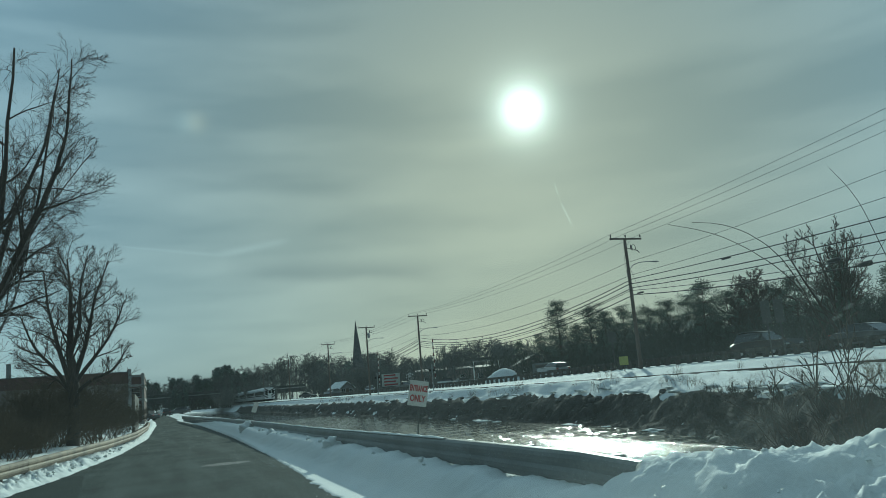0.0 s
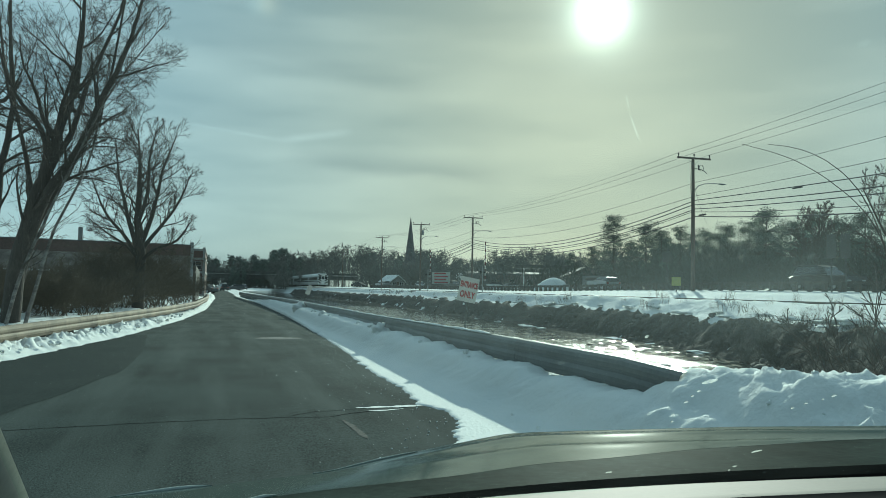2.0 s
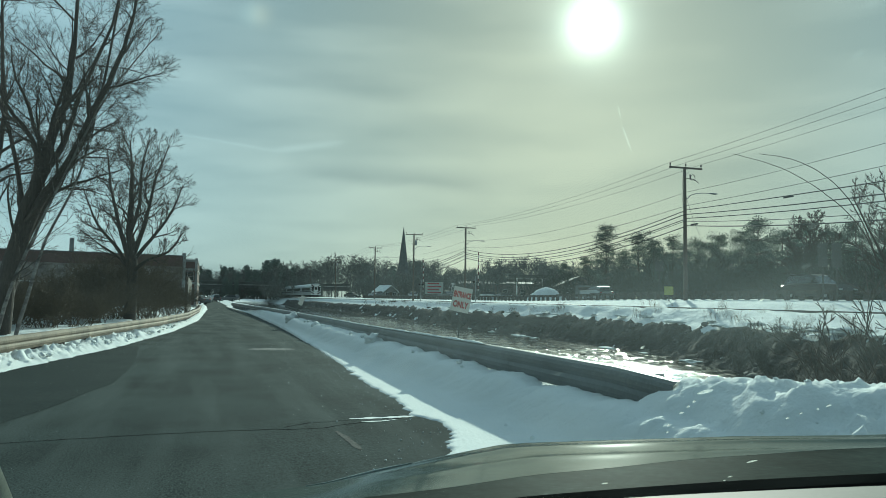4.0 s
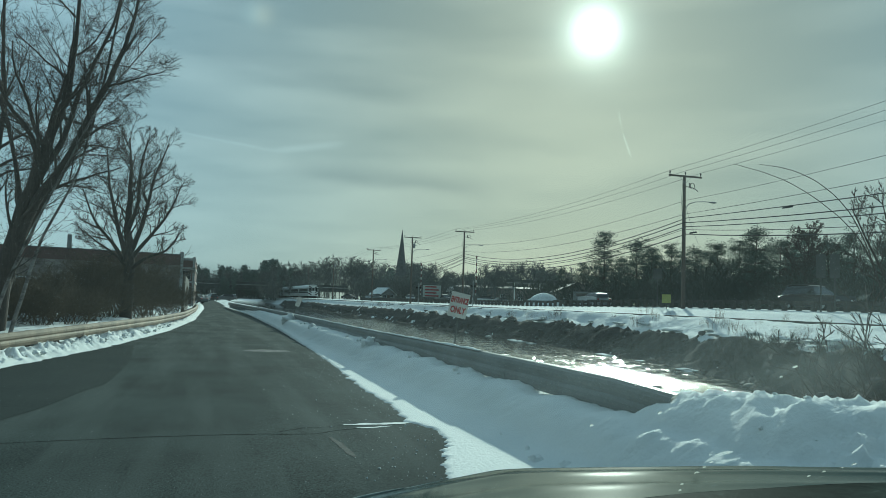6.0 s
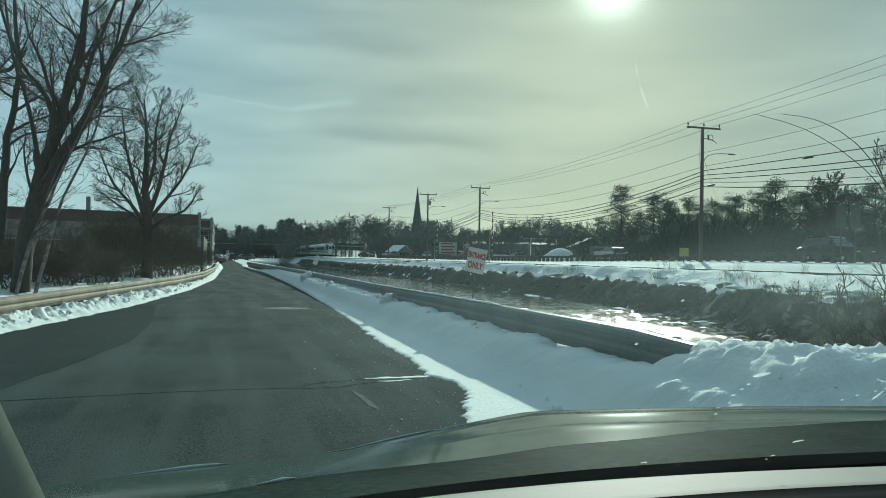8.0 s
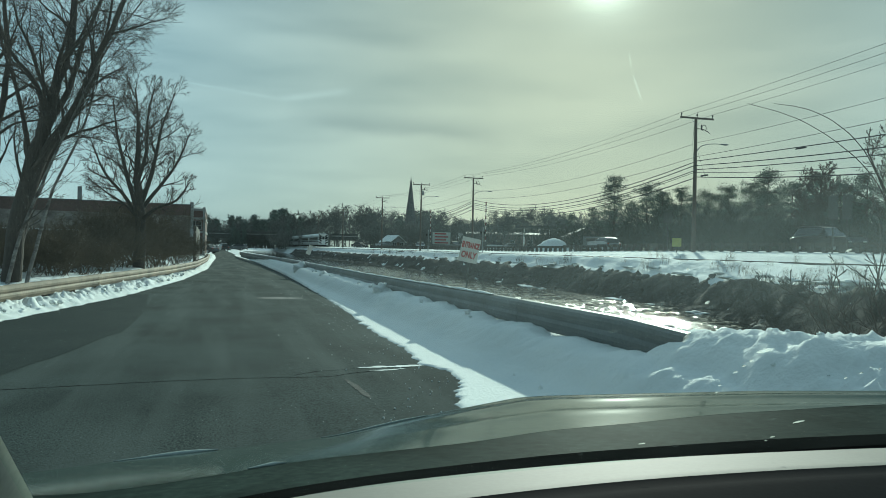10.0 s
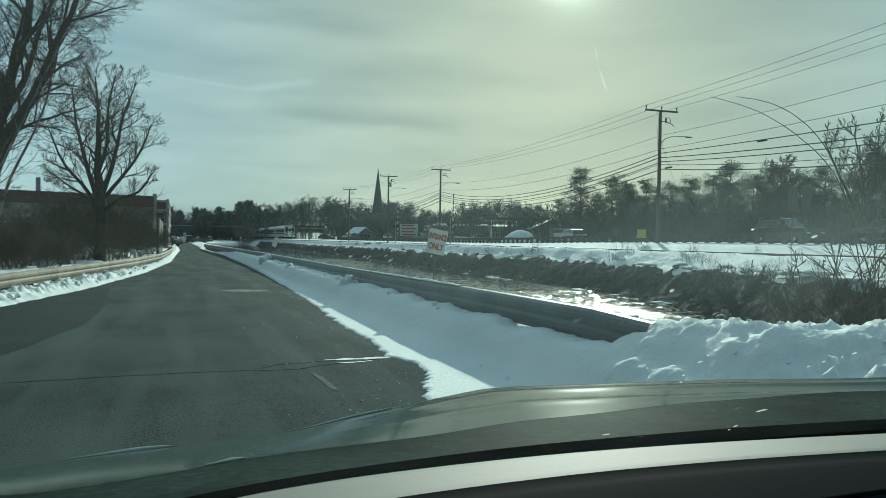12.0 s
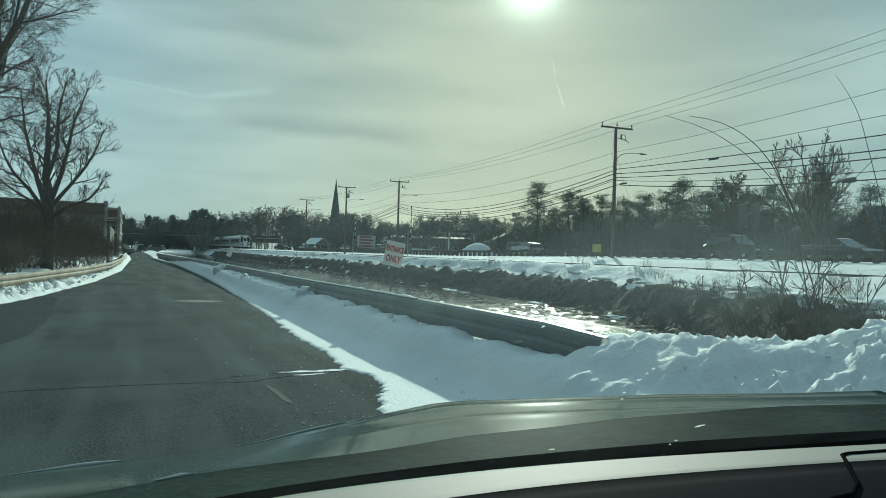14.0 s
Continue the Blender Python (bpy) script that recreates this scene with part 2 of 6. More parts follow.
SIGNWHITE = material("sign_white", (0.60, 0.58, 0.54), 0.5, 0, 0.08, 3, 30, 0.03, 0.001)
GATERED = material("dull_gate_red", (0.13, 0.035, 0.03), 0.6, 0, 0.2, 3, 30, 0, 0)
SIGNRED = material("sign_red", (0.36, 0.04, 0.035), 0.5, 0, 0.1, 3, 30, 0, 0)
YELLOW = material("sign_yellow", (0.40, 0.42, 0.12), 0.5, 0, 0.1, 3, 30, 0, 0)
SLATE = material("slate_roof", (0.10, 0.105, 0.11), 0.7, 0, 0.25, 1, 12, 0.3, 0.01)
STONE = material("church_stone", (0.17, 0.15, 0.14), 0.9, 0, 0.3, 0.5, 6, 0.4, 0.02)
GREYSTEEL = material("grey_steel", (0.10, 0.105, 0.10), 0.6, 0.3, 0.3, 0.3, 8, 0.2, 0.01)
TIMBERFENCE = material("grey_fence_slats", (0.17, 0.165, 0.155), 0.85, 0, 0.25, 1, 14, 0.2, 0.006, rand=0.15)
RUBBER = material("rubber", (0.025, 0.025, 0.026), 0.85, 0, 0.2, 4, 40, 0.1, 0.002)
ALLOY = material("alloy", (0.45, 0.46, 0.47), 0.35, 0.8, 0.1, 3, 20, 0, 0)
STAINLESS = material("stainless_side", (0.46, 0.48, 0.50), 0.38, 0.7, 0.12, 0.3, 12, 0.05, 0.003)
BLACKPAINT = material("black_paint", (0.012, 0.012, 0.013), 0.95, 0, 0.1, 1, 10, 0, 0, spec=0.0)
BOUNCELINER = material("bounce_lining", (0.55, 0.54, 0.50), 0.95, 0, 0.06, 5, 200, 0.1, 0.0005)
TRIMGREY = material("grey_trim", (0.60, 0.61, 0.52), 0.8, 0, 0.1, 5, 120, 0.1, 0.0006)
HOODPAINT = material("hood_paint", (0.046, 0.075, 0.066), 0.12, 0.0, 0.10, 1.2, 60, 0.0, 0.0006, spec=0.08)
COWL = material("cowl_panel", (0.034, 0.048, 0.042), 0.6, 0, 0.45, 3, 60, 0.15, 0.0006, spec=0.004)
# Far paler than the hood paint: glints put in as colour.
HOODGLINT = material("hood_glint_paint", (0.38, 0.42, 0.40), 0.3, 0.2, 0.1, 5, 60, 0, 0)
# Blacker than frit: the shade of the gap by the dashboard is painted in.
SHADEDFRIT = material("shaded_black_frit", (0.003, 0.0035, 0.0035), 0.9, 0, 0.1, 5, 60, 0, 0, spec=0.0)
TRIMPLASTIC = material("black_trim", (0.022, 0.025, 0.024), 0.85, 0, 0.2, 5, 120, 0.15, 0.0008, spec=0.0)
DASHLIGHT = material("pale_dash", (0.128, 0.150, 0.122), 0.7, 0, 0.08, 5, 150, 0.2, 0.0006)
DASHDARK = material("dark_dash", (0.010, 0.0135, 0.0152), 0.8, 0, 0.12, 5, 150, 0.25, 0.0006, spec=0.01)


def glass_material(name, colour=(0.02, 0.025, 0.028), rough=0.06):
    m = bpy.data.materials.new(name)
    m.use_nodes = True
    bs = m.node_tree.nodes["Principled BSDF"]
    bs.inputs["Base Color"].default_value = (*colour, 1)
    bs.inputs["Roughness"].default_value = rough
    bs.inputs["Specular IOR Level"].default_value = 0.6
    return m


DARKGLASS = glass_material("dark_window_glass")


def clear_glass_material():
    m = bpy.data.materials.new("side_window_glass")
    m.use_nodes = True
    nt = m.node_tree
    nt.nodes.remove(nt.nodes["Principled BSDF"])
    tr, gl, mx = nt.nodes.new("ShaderNodeBsdfTransparent"), nt.nodes.new("ShaderNodeBsdfGlossy"), nt.nodes.new("ShaderNodeMixShader")
    tr.inputs[0].default_value = (0.80, 0.88, 0.84, 1)
    gl.inputs["Roughness"].default_value, mx.inputs[0].default_value = 0.02, 0.06
    nt.links.new(tr.outputs[0], mx.inputs[1]), nt.links.new(gl.outputs[0], mx.inputs[2])
    nt.links.new(mx.outputs[0], nt.nodes["Material Output"].inputs[0])
    return m


SIDEGLASS = clear_glass_material()


def water_material():
    m = bpy.data.materials.new("river_water")
    m.use_nodes = True
    nt = m.node_tree
    N, L = nt.nodes.new, nt.links.new
    bs = nt.nodes["Principled BSDF"]
    bs.inputs["Base Color"].default_value = (0.014, 0.019, 0.017, 1)
    bs.inputs["Roughness"].default_value = 0.085
    bs.inputs["IOR"].default_value = 1.33
    bs.inputs["Specular IOR Level"].default_value = 0.27
    co, mp = N("ShaderNodeTexCoord"), N("ShaderNodeMapping")
    mp.inputs["Scale"].default_value = (1.0, 1.0, 1)
    mp.inputs["Rotation"].default_value = (0, 0, radians(25))
    L(co.outputs["Object"], mp.inputs[0])
    prev = None
    for sc, dist, st in ((16.0, 0.0010, 1.0),):
        n, b = N("ShaderNodeTexNoise"), N("ShaderNodeBump")
        n.inputs["Scale"].default_value, n.inputs["Detail"].default_value = sc, 3.0
        L(mp.outputs[0], n.inputs["Vector"])
        b.inputs["Strength"].default_value, b.inputs["Distance"].default_value = st, dist
        L(n.outputs["Fac"], b.inputs["Height"])
        if prev:
            L(prev.outputs[0], b.inputs["Normal"])
        prev = b
    L(prev.outputs[0], bs.inputs["Normal"])
    return m


WATER = water_material()




def salt_material():
    m = bpy.data.materials.new("salt_spot")
    m.use_nodes = True
    nt = m.node_tree
    N, L = nt.nodes.new, nt.links.new
    nt.nodes.remove(nt.nodes["Principled BSDF"])
    tr, di, mx, nz, r = N("ShaderNodeBsdfTransparent"), N("ShaderNodeBsdfTranslucent"), N("ShaderNodeMixShader"), N("ShaderNodeTexNoise"), N("ShaderNodeMapRange")
    di.inputs[0].default_value = (0.9, 0.92, 0.86, 1)
    nz.inputs["Scale"].default_value = 500.0
    r.inputs[1].default_value, r.inputs[2].default_value, r.inputs[3].default_value, r.inputs[4].default_value = 0.35, 0.65, 0.15, 0.75
    L(nz.outputs["Fac"], r.inputs[0]), L(r.outputs[0], mx.inputs[0])
    L(tr.outputs[0], mx.inputs[1]), L(di.outputs[0], mx.inputs[2]), L(mx.outputs[0], nt.nodes["Material Output"].inputs[0])
    return m


SALTSPOT = salt_material()
DUST_HAZE = (0.024, 0.070)


def windscreen_material():
    m = bpy.data.materials.new("dusty_hazed_windscreen")
    m.use_nodes = True
    nt = m.node_tree
    N, L = nt.nodes.new, nt.links.new
    nt.nodes.remove(nt.nodes["Principled BSDF"])
    out = nt.nodes["Material Output"]
    tr, dust, gl = N("ShaderNodeBsdfTransparent"), N("ShaderNodeBsdfTranslucent"), N("ShaderNodeBsdfGlossy")
    tr.inputs[0].default_value = (0.86, 0.95, 0.91, 1)
    dust.inputs[0].default_value = (0.78, 0.95, 0.90, 1)
    gl.inputs["Roughness"].default_value = 0.02
    co, nz, r = N("ShaderNodeTexCoord"), N("ShaderNodeTexNoise"), N("ShaderNodeMapRange")
    nz.inputs["Scale"].default_value, nz.inputs["Detail"].default_value = 5.0, 6.0
    L(co.outputs["Object"], nz.inputs["Vector"])
    r.inputs[1].default_value, r.inputs[2].default_value, r.inputs[3].default_value, r.inputs[4].default_value = 0.32, 0.72, 0.35, 1.5
    L(nz.outputs["Fac"], r.inputs[0])
    # dust plus painted haze: thin low by the driver, denser above and towards the passenger
    sp, ra, rb, ad, mu = N("ShaderNodeSeparateXYZ"), N("ShaderNodeMapRange"), N("ShaderNodeMapRange"), N("ShaderNodeMath"), N("ShaderNodeMath")
    L(co.outputs["Object"], sp.inputs[0])
    ra.inputs[1].default_value, ra.inputs[2].default_value, ra.inputs[3].default_value, ra.inputs[4].default_value = -0.05, 0.32, DUST_HAZE[0], DUST_HAZE[1]
    L(sp.outputs[0], ra.inputs[0])
    rb.inputs[1].default_value, rb.inputs[2].default_value, rb.inputs[3].default_value, rb.inputs[4].default_value = 1.43, 1.535, 0.15, 1.05
    L(sp.outputs[2], rb.inputs[0])
    ad.operation, mu.operation = "MULTIPLY", "MULTIPLY"
    L(ra.outputs[0], ad.inputs[0]), L(rb.outputs[0], ad.inputs[1])
    L(ad.outputs[0], mu.inputs[0]), L(r.outputs[0], mu.inputs[1])
    # a denser band that paints haze over the trees ahead on the right
    side, hgt = N("ShaderNodeMapRange"), N("ShaderNodeMapRange")
    side.interpolation_type = hgt.interpolation_type = "SMOOTHSTEP"
    side.inputs[1].default_value, side.inputs[2].default_value = 0.12, 0.34
    L(sp.outputs[0], side.inputs[0])
    dz, ab, band, plus, final = (N("ShaderNodeMath") for _ in range(5))
    dz.operation, ab.operation, band.operation, plus.operation, final.operation = "SUBTRACT", "ABSOLUTE", "MULTIPLY", "MULTIPLY_ADD", "MULTIPLY"
    dz.inputs[1].default_value = 1.53
    L(sp.outputs[2], dz.inputs[0]), L(dz.outputs[0], ab.inputs[0])
    hgt.inputs[1].default_value, hgt.inputs[2].default_value, hgt.inputs[3].default_value, hgt.inputs[4].default_value = 0.0, 0.075, 1.0, 0.0
    L(ab.outputs[0], hgt.inputs[0])
    L(side.outputs[0], band.inputs[0]), L(hgt.outputs[0], band.inputs[1])
    plus.inputs[1].default_value, plus.inputs[2].default_value = 0.2, 0.85
    L(band.outputs[0], plus.inputs[0])
    # dust and painted haze thin out again high up on the glass
    up, clean = N("ShaderNodeMapRange"), N("ShaderNodeMath")
    up.inputs[1].default_value, up.inputs[2].default_value, up.inputs[3].default_value, up.inputs[4].default_value = 1.55, 1.65, 1.0, 0.5
    clean.operation = "MULTIPLY"
    L(sp.outputs[2], up.inputs[0])
    L(mu.outputs[0], clean.inputs[0]), L(up.outputs[0], clean.inputs[1])
    L(clean.outputs[0], final.inputs[0]), L(plus.outputs[0], final.inputs[1])
    vo, near_c, pick, drop, amt, total = N("ShaderNodeTexVoronoi"), N("ShaderNodeMapRange"), N("ShaderNodeMapRange"), N("ShaderNodeMath"), N("ShaderNodeMath"), N("ShaderNodeMath")
    vo.inputs["Scale"].default_value = 62.0
    L(co.outputs["Object"], vo.inputs["Vector"])
    near_c.interpolation_type = "SMOOTHSTEP"
    near_c.inputs[1].default_value, near_c.inputs[2].default_value, near_c.inputs[3].default_value, near_c.inputs[4].default_value = 0.16, 0.26, 1.0, 0.0
    L(vo.outputs["Distance"], near_c.inputs[0])
    tone = N("ShaderNodeSeparateColor")
    L(vo.outputs["Color"], tone.inputs[0])
    pick.inputs[1].default_value, pick.inputs[2].default_value = 0.72, 1.0
    L(tone.outputs[0], pick.inputs[0])
    drop.operation, amt.operation, total.operation = "MULTIPLY", "MULTIPLY", "MULTIPLY_ADD"
    L(near_c.outputs[0], drop.inputs[0]), L(pick.outputs[0], drop.inputs[1])
    L(drop.outputs[0], amt.inputs[0]), L(side.outputs[0], amt.inputs[1])
    total.inputs[1].default_value = 0.055
    L(amt.outputs[0], total.inputs[0]), L(final.outputs[0], total.inputs[2])
    a, b = N("ShaderNodeMixShader"), N("ShaderNodeMixShader")
    L(total.outputs[0], a.inputs[0]), L(tr.outputs[0], a.inputs[1]), L(dust.outputs[0], a.inputs[2])
    b.inputs[0].default_value = 0.008
    L(a.outputs[0], b.inputs[1]), L(gl.outputs[0], b.inputs[2])
    L(b.outputs[0], out.inputs[0])
    return m


WINDSCREEN = windscreen_material()

# ---- building helpers ----


class Geo:
    """Vertices and faces of one mesh."""

    def __init__(self):
        self.v, self.f, self.s = [], [], []

    def quads(self, rows, close=False, smooth=True):
        """A skin over rows of points, all of one length."""
        o, n = len(self.v), len(rows[0])
        for r in rows:
            self.v.extend(tuple(p) for p in r)
        for i in range(len(rows) - 1):
            for j in range(n if close else n - 1):
                k = (j + 1) % n
                self.f.append((o + i * n + j, o + i * n + k, o + (i + 1) * n + k, o + (i + 1) * n + j))
                self.s.append(smooth)
        return self

    def poly(self, pts):
        o = len(self.v)
        self.v.extend(tuple(p) for p in pts)
        self.f.append(tuple(range(o, o + len(pts))))
        self.s.append(False)
        return self

    def box(self, x0, x1, y0, y1, z0, z1, bevel=0.0):
        if bevel:
            b = bevel
            ring = [(x0 + b, y0), (x1 - b, y0), (x1, y0 + b), (x1, y1 - b), (x1 - b, y1), (x0 + b, y1), (x0, y1 - b), (x0, y0 + b)]
            inner = [(min(max(x, x0 + b), x1 - b), min(max(y, y0 + b), y1 - b)) for x, y in ring]
            rows = [[(*p, z0) for p in inner], [(*p, z0 + b) for p in ring], [(*p, z1 - b) for p in ring], [(*p, z1) for p in inner]]
            self.quads(rows, True, False)
            self.poly(rows[-1]), self.poly(rows[0][::-1])
            return self
        rows = [[(x0, y0, z), (x1, y0, z), (x1, y1, z), (x0, y1, z)] for z in (z0, z1)]
        self.quads(rows, True, False)
        self.poly(rows[1]), self.poly(rows[0][::-1])
        return self

    def tube(self, path, radii, sides=6, caps=True):
        path = [Vector(p) for p in path]
        if isinstance(radii, (int, float)):
            radii = [radii] * len(path)
        rows = []
        d = (path[1] - path[0]).normalized()
        side = d.cross(Vector((0, 0, 1)))
        side = side.normalized() if side.length > 0.05 else Vector((1, 0, 0))
        for i, p in enumerate(path):
            a, b = path[max(i - 1, 0)], path[min(i + 1, len(path) - 1)]
            d = (b - a).normalized()
            side = (side - d * side.dot(d)).normalized()
            up = d.cross(side)
            rows.append([p + (side * math.cos(q) + up * math.sin(q)) * radii[i] for q in (2 * math.pi * k / sides for k in range(sides))])
        self.quads(rows, True, True)
        if caps and sides > 3:
            self.poly(rows[-1]), self.poly(rows[0][::-1])
        return self

    def blob(self, c, rx, ry, rz, rough=0.2, seed=0, nu=10, nv=7):
        rows = []
        for i in range(nv + 1):
            th = math.pi * (0.02 + 0.96 * i / nv)
            row = []
            for j in range(nu):
                ph = 2 * math.pi * j / nu
                d = Vector((math.sin(th) * math.cos(ph), math.sin(th) * math.sin(ph), math.cos(th)))
                k = 1 + rough * noise.noise(d * 1.7 + Vector((seed * 3.1, seed * 1.7, 0))) * 1.6
                row.append((c[0] + d.x * rx * k, c[1] + d.y * ry * k, c[2] + d.z * rz * k))
            rows.append(row)
        self.quads(rows, True)
        self.poly(rows[0][::-1]), self.poly(rows[-1])
        return self

    def add(self, other, m=None, scale=None):
        o = len(self.v)
        self.v.extend(tuple(m @ Vector(p)) for p in other.v) if m else self.v.extend(other.v)
        self.f.extend(tuple(o + i for i in f) for f in other.f)
        self.s.extend(other.s)
        return self

    def mesh(self, name, mat):
        me = bpy.data.meshes.new(name)
        me.from_pydata(self.v, [], self.f)
        me.polygons.foreach_set("use_smooth", self.s)
        me.materials.append(mat)
        me.validate()
        me.update()
        return me


def part(name, geo, mat, parent=None, label=""):
    ob = new(name, geo.mesh(name, mat))
    if parent is not None:
        ob.parent = parent
    return tagged(ob, label)


def thing(name, label, category, m=None, group="", kind=""):
    ob = new(name)
    ob.empty_display_size = 0.2
    if m is not None:
        ob.matrix_basis = m
    return tagged(ob, label, category, group, kind)


def solo(name, geo, mat, label, category, m=None, group="", kind=""):
    ob = new(name, geo.mesh(name, mat))
    if m is not None:
        ob.matrix_basis = m
    return tagged(ob, label, category, group, kind)


def sstep(a, b, x):
    t = np.clip((x - a) / (b - a), 0, 1)
    return t * t * (3 - 2 * t)


def fbm(x, y, z=0.0, octaves=3):
    return noise.fractal(Vector((x, y, z)), 0.6, 2.1, octaves)


# ---- ground, river, roads ----
FAR_BANK_Y, FAR_BANK_X = (-60, 4, 12, 20, 30, 38, 60, 400), (14.0, 15.0, 16.5, 19.5, 23.6, 25.6, 26.5, 27.5)
LEFT_EDGE_Y, LEFT_EDGE_X = (-40, 8, 15.6, 18.5, 22.5, 33, 47, 84, 110, 400), (-5.9, -4.8, -3.75, -3.2, -2.45, -1.3, -0.5, -0.1, -0.3, -2.0)
RIGHT_EDGE_Y, RIGHT_EDGE_X = (-40, 2, 5.8, 6.4, 6.7, 7.0, 7.3, 7.7, 7.95, 8.5, 8.95, 9.35, 9.6, 10.0, 11.2, 13.1, 15.5, 17.5, 22.3, 38.5, 64, 100, 400), (3.1, 2.9, 2.7, 2.1, 2.15, 2.25, 2.35, 2.43, 2.55, 2.71, 2.72, 2.66, 2.48, 2.60, 2.70, 2.67, 2.78, 2.90, 3.05, 3.40, 3.4, 2.3, 0.5)


def far_bank(y):
    return np.interp(y, FAR_BANK_Y, FAR_BANK_X)


def highway_lift(y):
    """The highway's embankment stands higher on its near stretch."""
    return 0.38 * (1 - sstep(48.0, 95.0, y))


def ground_height(x, y):
    xb = far_bank(y)
    z = np.zeros_like(x)
    z = z - 2.3 * sstep(5.6, 8.6, x)
    up = x - xb
    crest = xb + 3.0
    z = np.where(up > -1.0, -2.3 + 0.7 * sstep(-1.0, 0.0, up) + 1.9 * sstep(0.0, 3.0, up) ** 0.8, z)
    track = np.maximum(crest + 1.0, 30.2)
    z = np.where(x > crest, 0.3 + 0.78 * np.clip((x - crest) / (track - crest), 0, 1), z)
    z = np.where(x > 33.2, 1.08 + 0.22 * sstep(33.2, 36.0, x) + 0.14 * sstep(36.5, 38.0, x) + highway_lift(y) * sstep(33.6, 37.2, x), z)
    return z


def build_ground():
    xs = np.unique(np.concatenate([np.linspace(-2600, -80, 9), np.arange(-70, -14, 3.0), np.arange(-14, 5.5, 0.5), np.arange(5.5, 37, 0.4), np.arange(37, 60, 2.0), np.linspace(65, 2600, 14)]))
    ys = np.unique(np.concatenate([np.linspace(-2600, -60, 8), np.arange(-50, 0, 4.0), np.arange(0, 90, 0.7), np.arange(90, 200, 4.0), np.arange(200, 460, 12.0), np.linspace(480, 2800, 12)]))
    X, Y = np.meshgrid(xs, ys)
    Z = ground_height(X, Y)
    rows = []
    for i in range(len(ys)):
        row = []
        for j in range(len(xs)):
            x, y, z = float(X[i, j]), float(Y[i, j]), float(Z[i, j])
            b = float(far_bank(y))
            if x > b - 0.3 and x < 36 and y < 130:
                k = 0.28 if x < b + 4 else 0.10
                z += k * fbm(x * 0.9, y * 0.5, 0, 4)
            elif x < float(np.interp(y, LEFT_EDGE_Y, LEFT_EDGE_X)) - 1.5 and x > -70:
                z += (0.14 * fbm(x * 0.5, y * 0.5, 5) + 0.34) * float(sstep(1.5, 2.6, float(np.interp(y, LEFT_EDGE_Y, LEFT_EDGE_X)) - x))
            row.append((x, y, z))
        rows.append(row)
    g = Geo().quads(rows)
    solo("ground", g, SNOW_FIELD, "snow-covered ground with river channel and embankment", "ground", kind="structure")


build_ground()
def build_water():
    rng = random.Random(2)
    def sheet(g, xs, ys, jx, jy, amp):
        g.quads([[(x + rng.uniform(-jx, jx), y + rng.uniform(-jy, jy), -1.6 + amp * rng.gauss(0, 1) + 0.012 * math.sin(x * 1.1 + y * 0.7) * math.sin(y * 1.3 - x * 0.4)) for x in xs] for y in ys], False, False)

    g = Geo()
    sheet(g, np.arange(9.5, 21.0, 0.032), np.arange(14.0, 36.0, 0.066), 0.013, 0.026, 0.0056)
    sheet(g, np.arange(6.8, 21.0, 0.2), np.arange(9.0, 14.1, 0.3), 0.06, 0.1, 0.017)
    sheet(g, np.arange(6.8, 9.6, 0.12), np.arange(14.0, 36.0, 0.2), 0.04, 0.06, 0.011)
    sheet(g, np.arange(6.8, 21.1, 0.12), np.arange(35.9, 44.2, 0.2), 0.04, 0.06, 0.011)
    sheet(g, np.arange(20.9, 28.0, 0.2), np.arange(10.0, 44.2, 0.3), 0.06, 0.1, 0.017)
    sheet(g, np.arange(7.0, 28.0, 0.15), np.arange(44.0, 120.0, 0.36), 0.05, 0.1, 0.0055)
    g.quads([[(6.5, y, -1.62), (34.0, y, -1.62)] for y in (-80, -30, 10.2)], False, False)
    g.quads([[(6.5, y, -1.62), (34.0, y, -1.62)] for y in (119.5, 250, 420)], False, False)
    solo("water", g, WATER, "dark rippled river water glittering under low sun", "water", kind="structure")


build_water()


def road_z(x, y):
    a, b = float(np.interp(y, LEFT_EDGE_Y, LEFT_EDGE_X)) - 0.5, float(np.interp(y, RIGHT_EDGE_Y, RIGHT_EDGE_X)) + 0.4
    return 0.02 + 0.015 * math.sin(math.pi * min(1.0, max(0.0, (x - a) / (b - a))))


def build_road():
    ys = np.concatenate([np.arange(-40, 110, 1.0), np.arange(110, 420, 10.0)])
    rows = []
    for y in ys:
        a, b = np.interp(y, LEFT_EDGE_Y, LEFT_EDGE_X) - 0.5, np.interp(y, RIGHT_EDGE_Y, RIGHT_EDGE_X) + 0.4
        rows.append([(a + (b - a) * k / 6, y, 0.012 + 0.03 * math.sin(math.pi * k / 6) * 0.5 + 0.008) for k in range(7)])
    solo("road", Geo().quads(rows), ASPHALT, "grey worn asphalt access road, wet at its edges", "road", kind="structure")
    rows = [[(x, float(y), 1.475 + float(highway_lift(y))) for x in (38.6, 42.5, 46.5, 50)] for y in np.linspace(-150, 420, 116)]
    solo("road_far", Geo().quads(rows), ASPHALT, "dark asphalt highway behind the embankment rail", "road", kind="structure")


build_road()


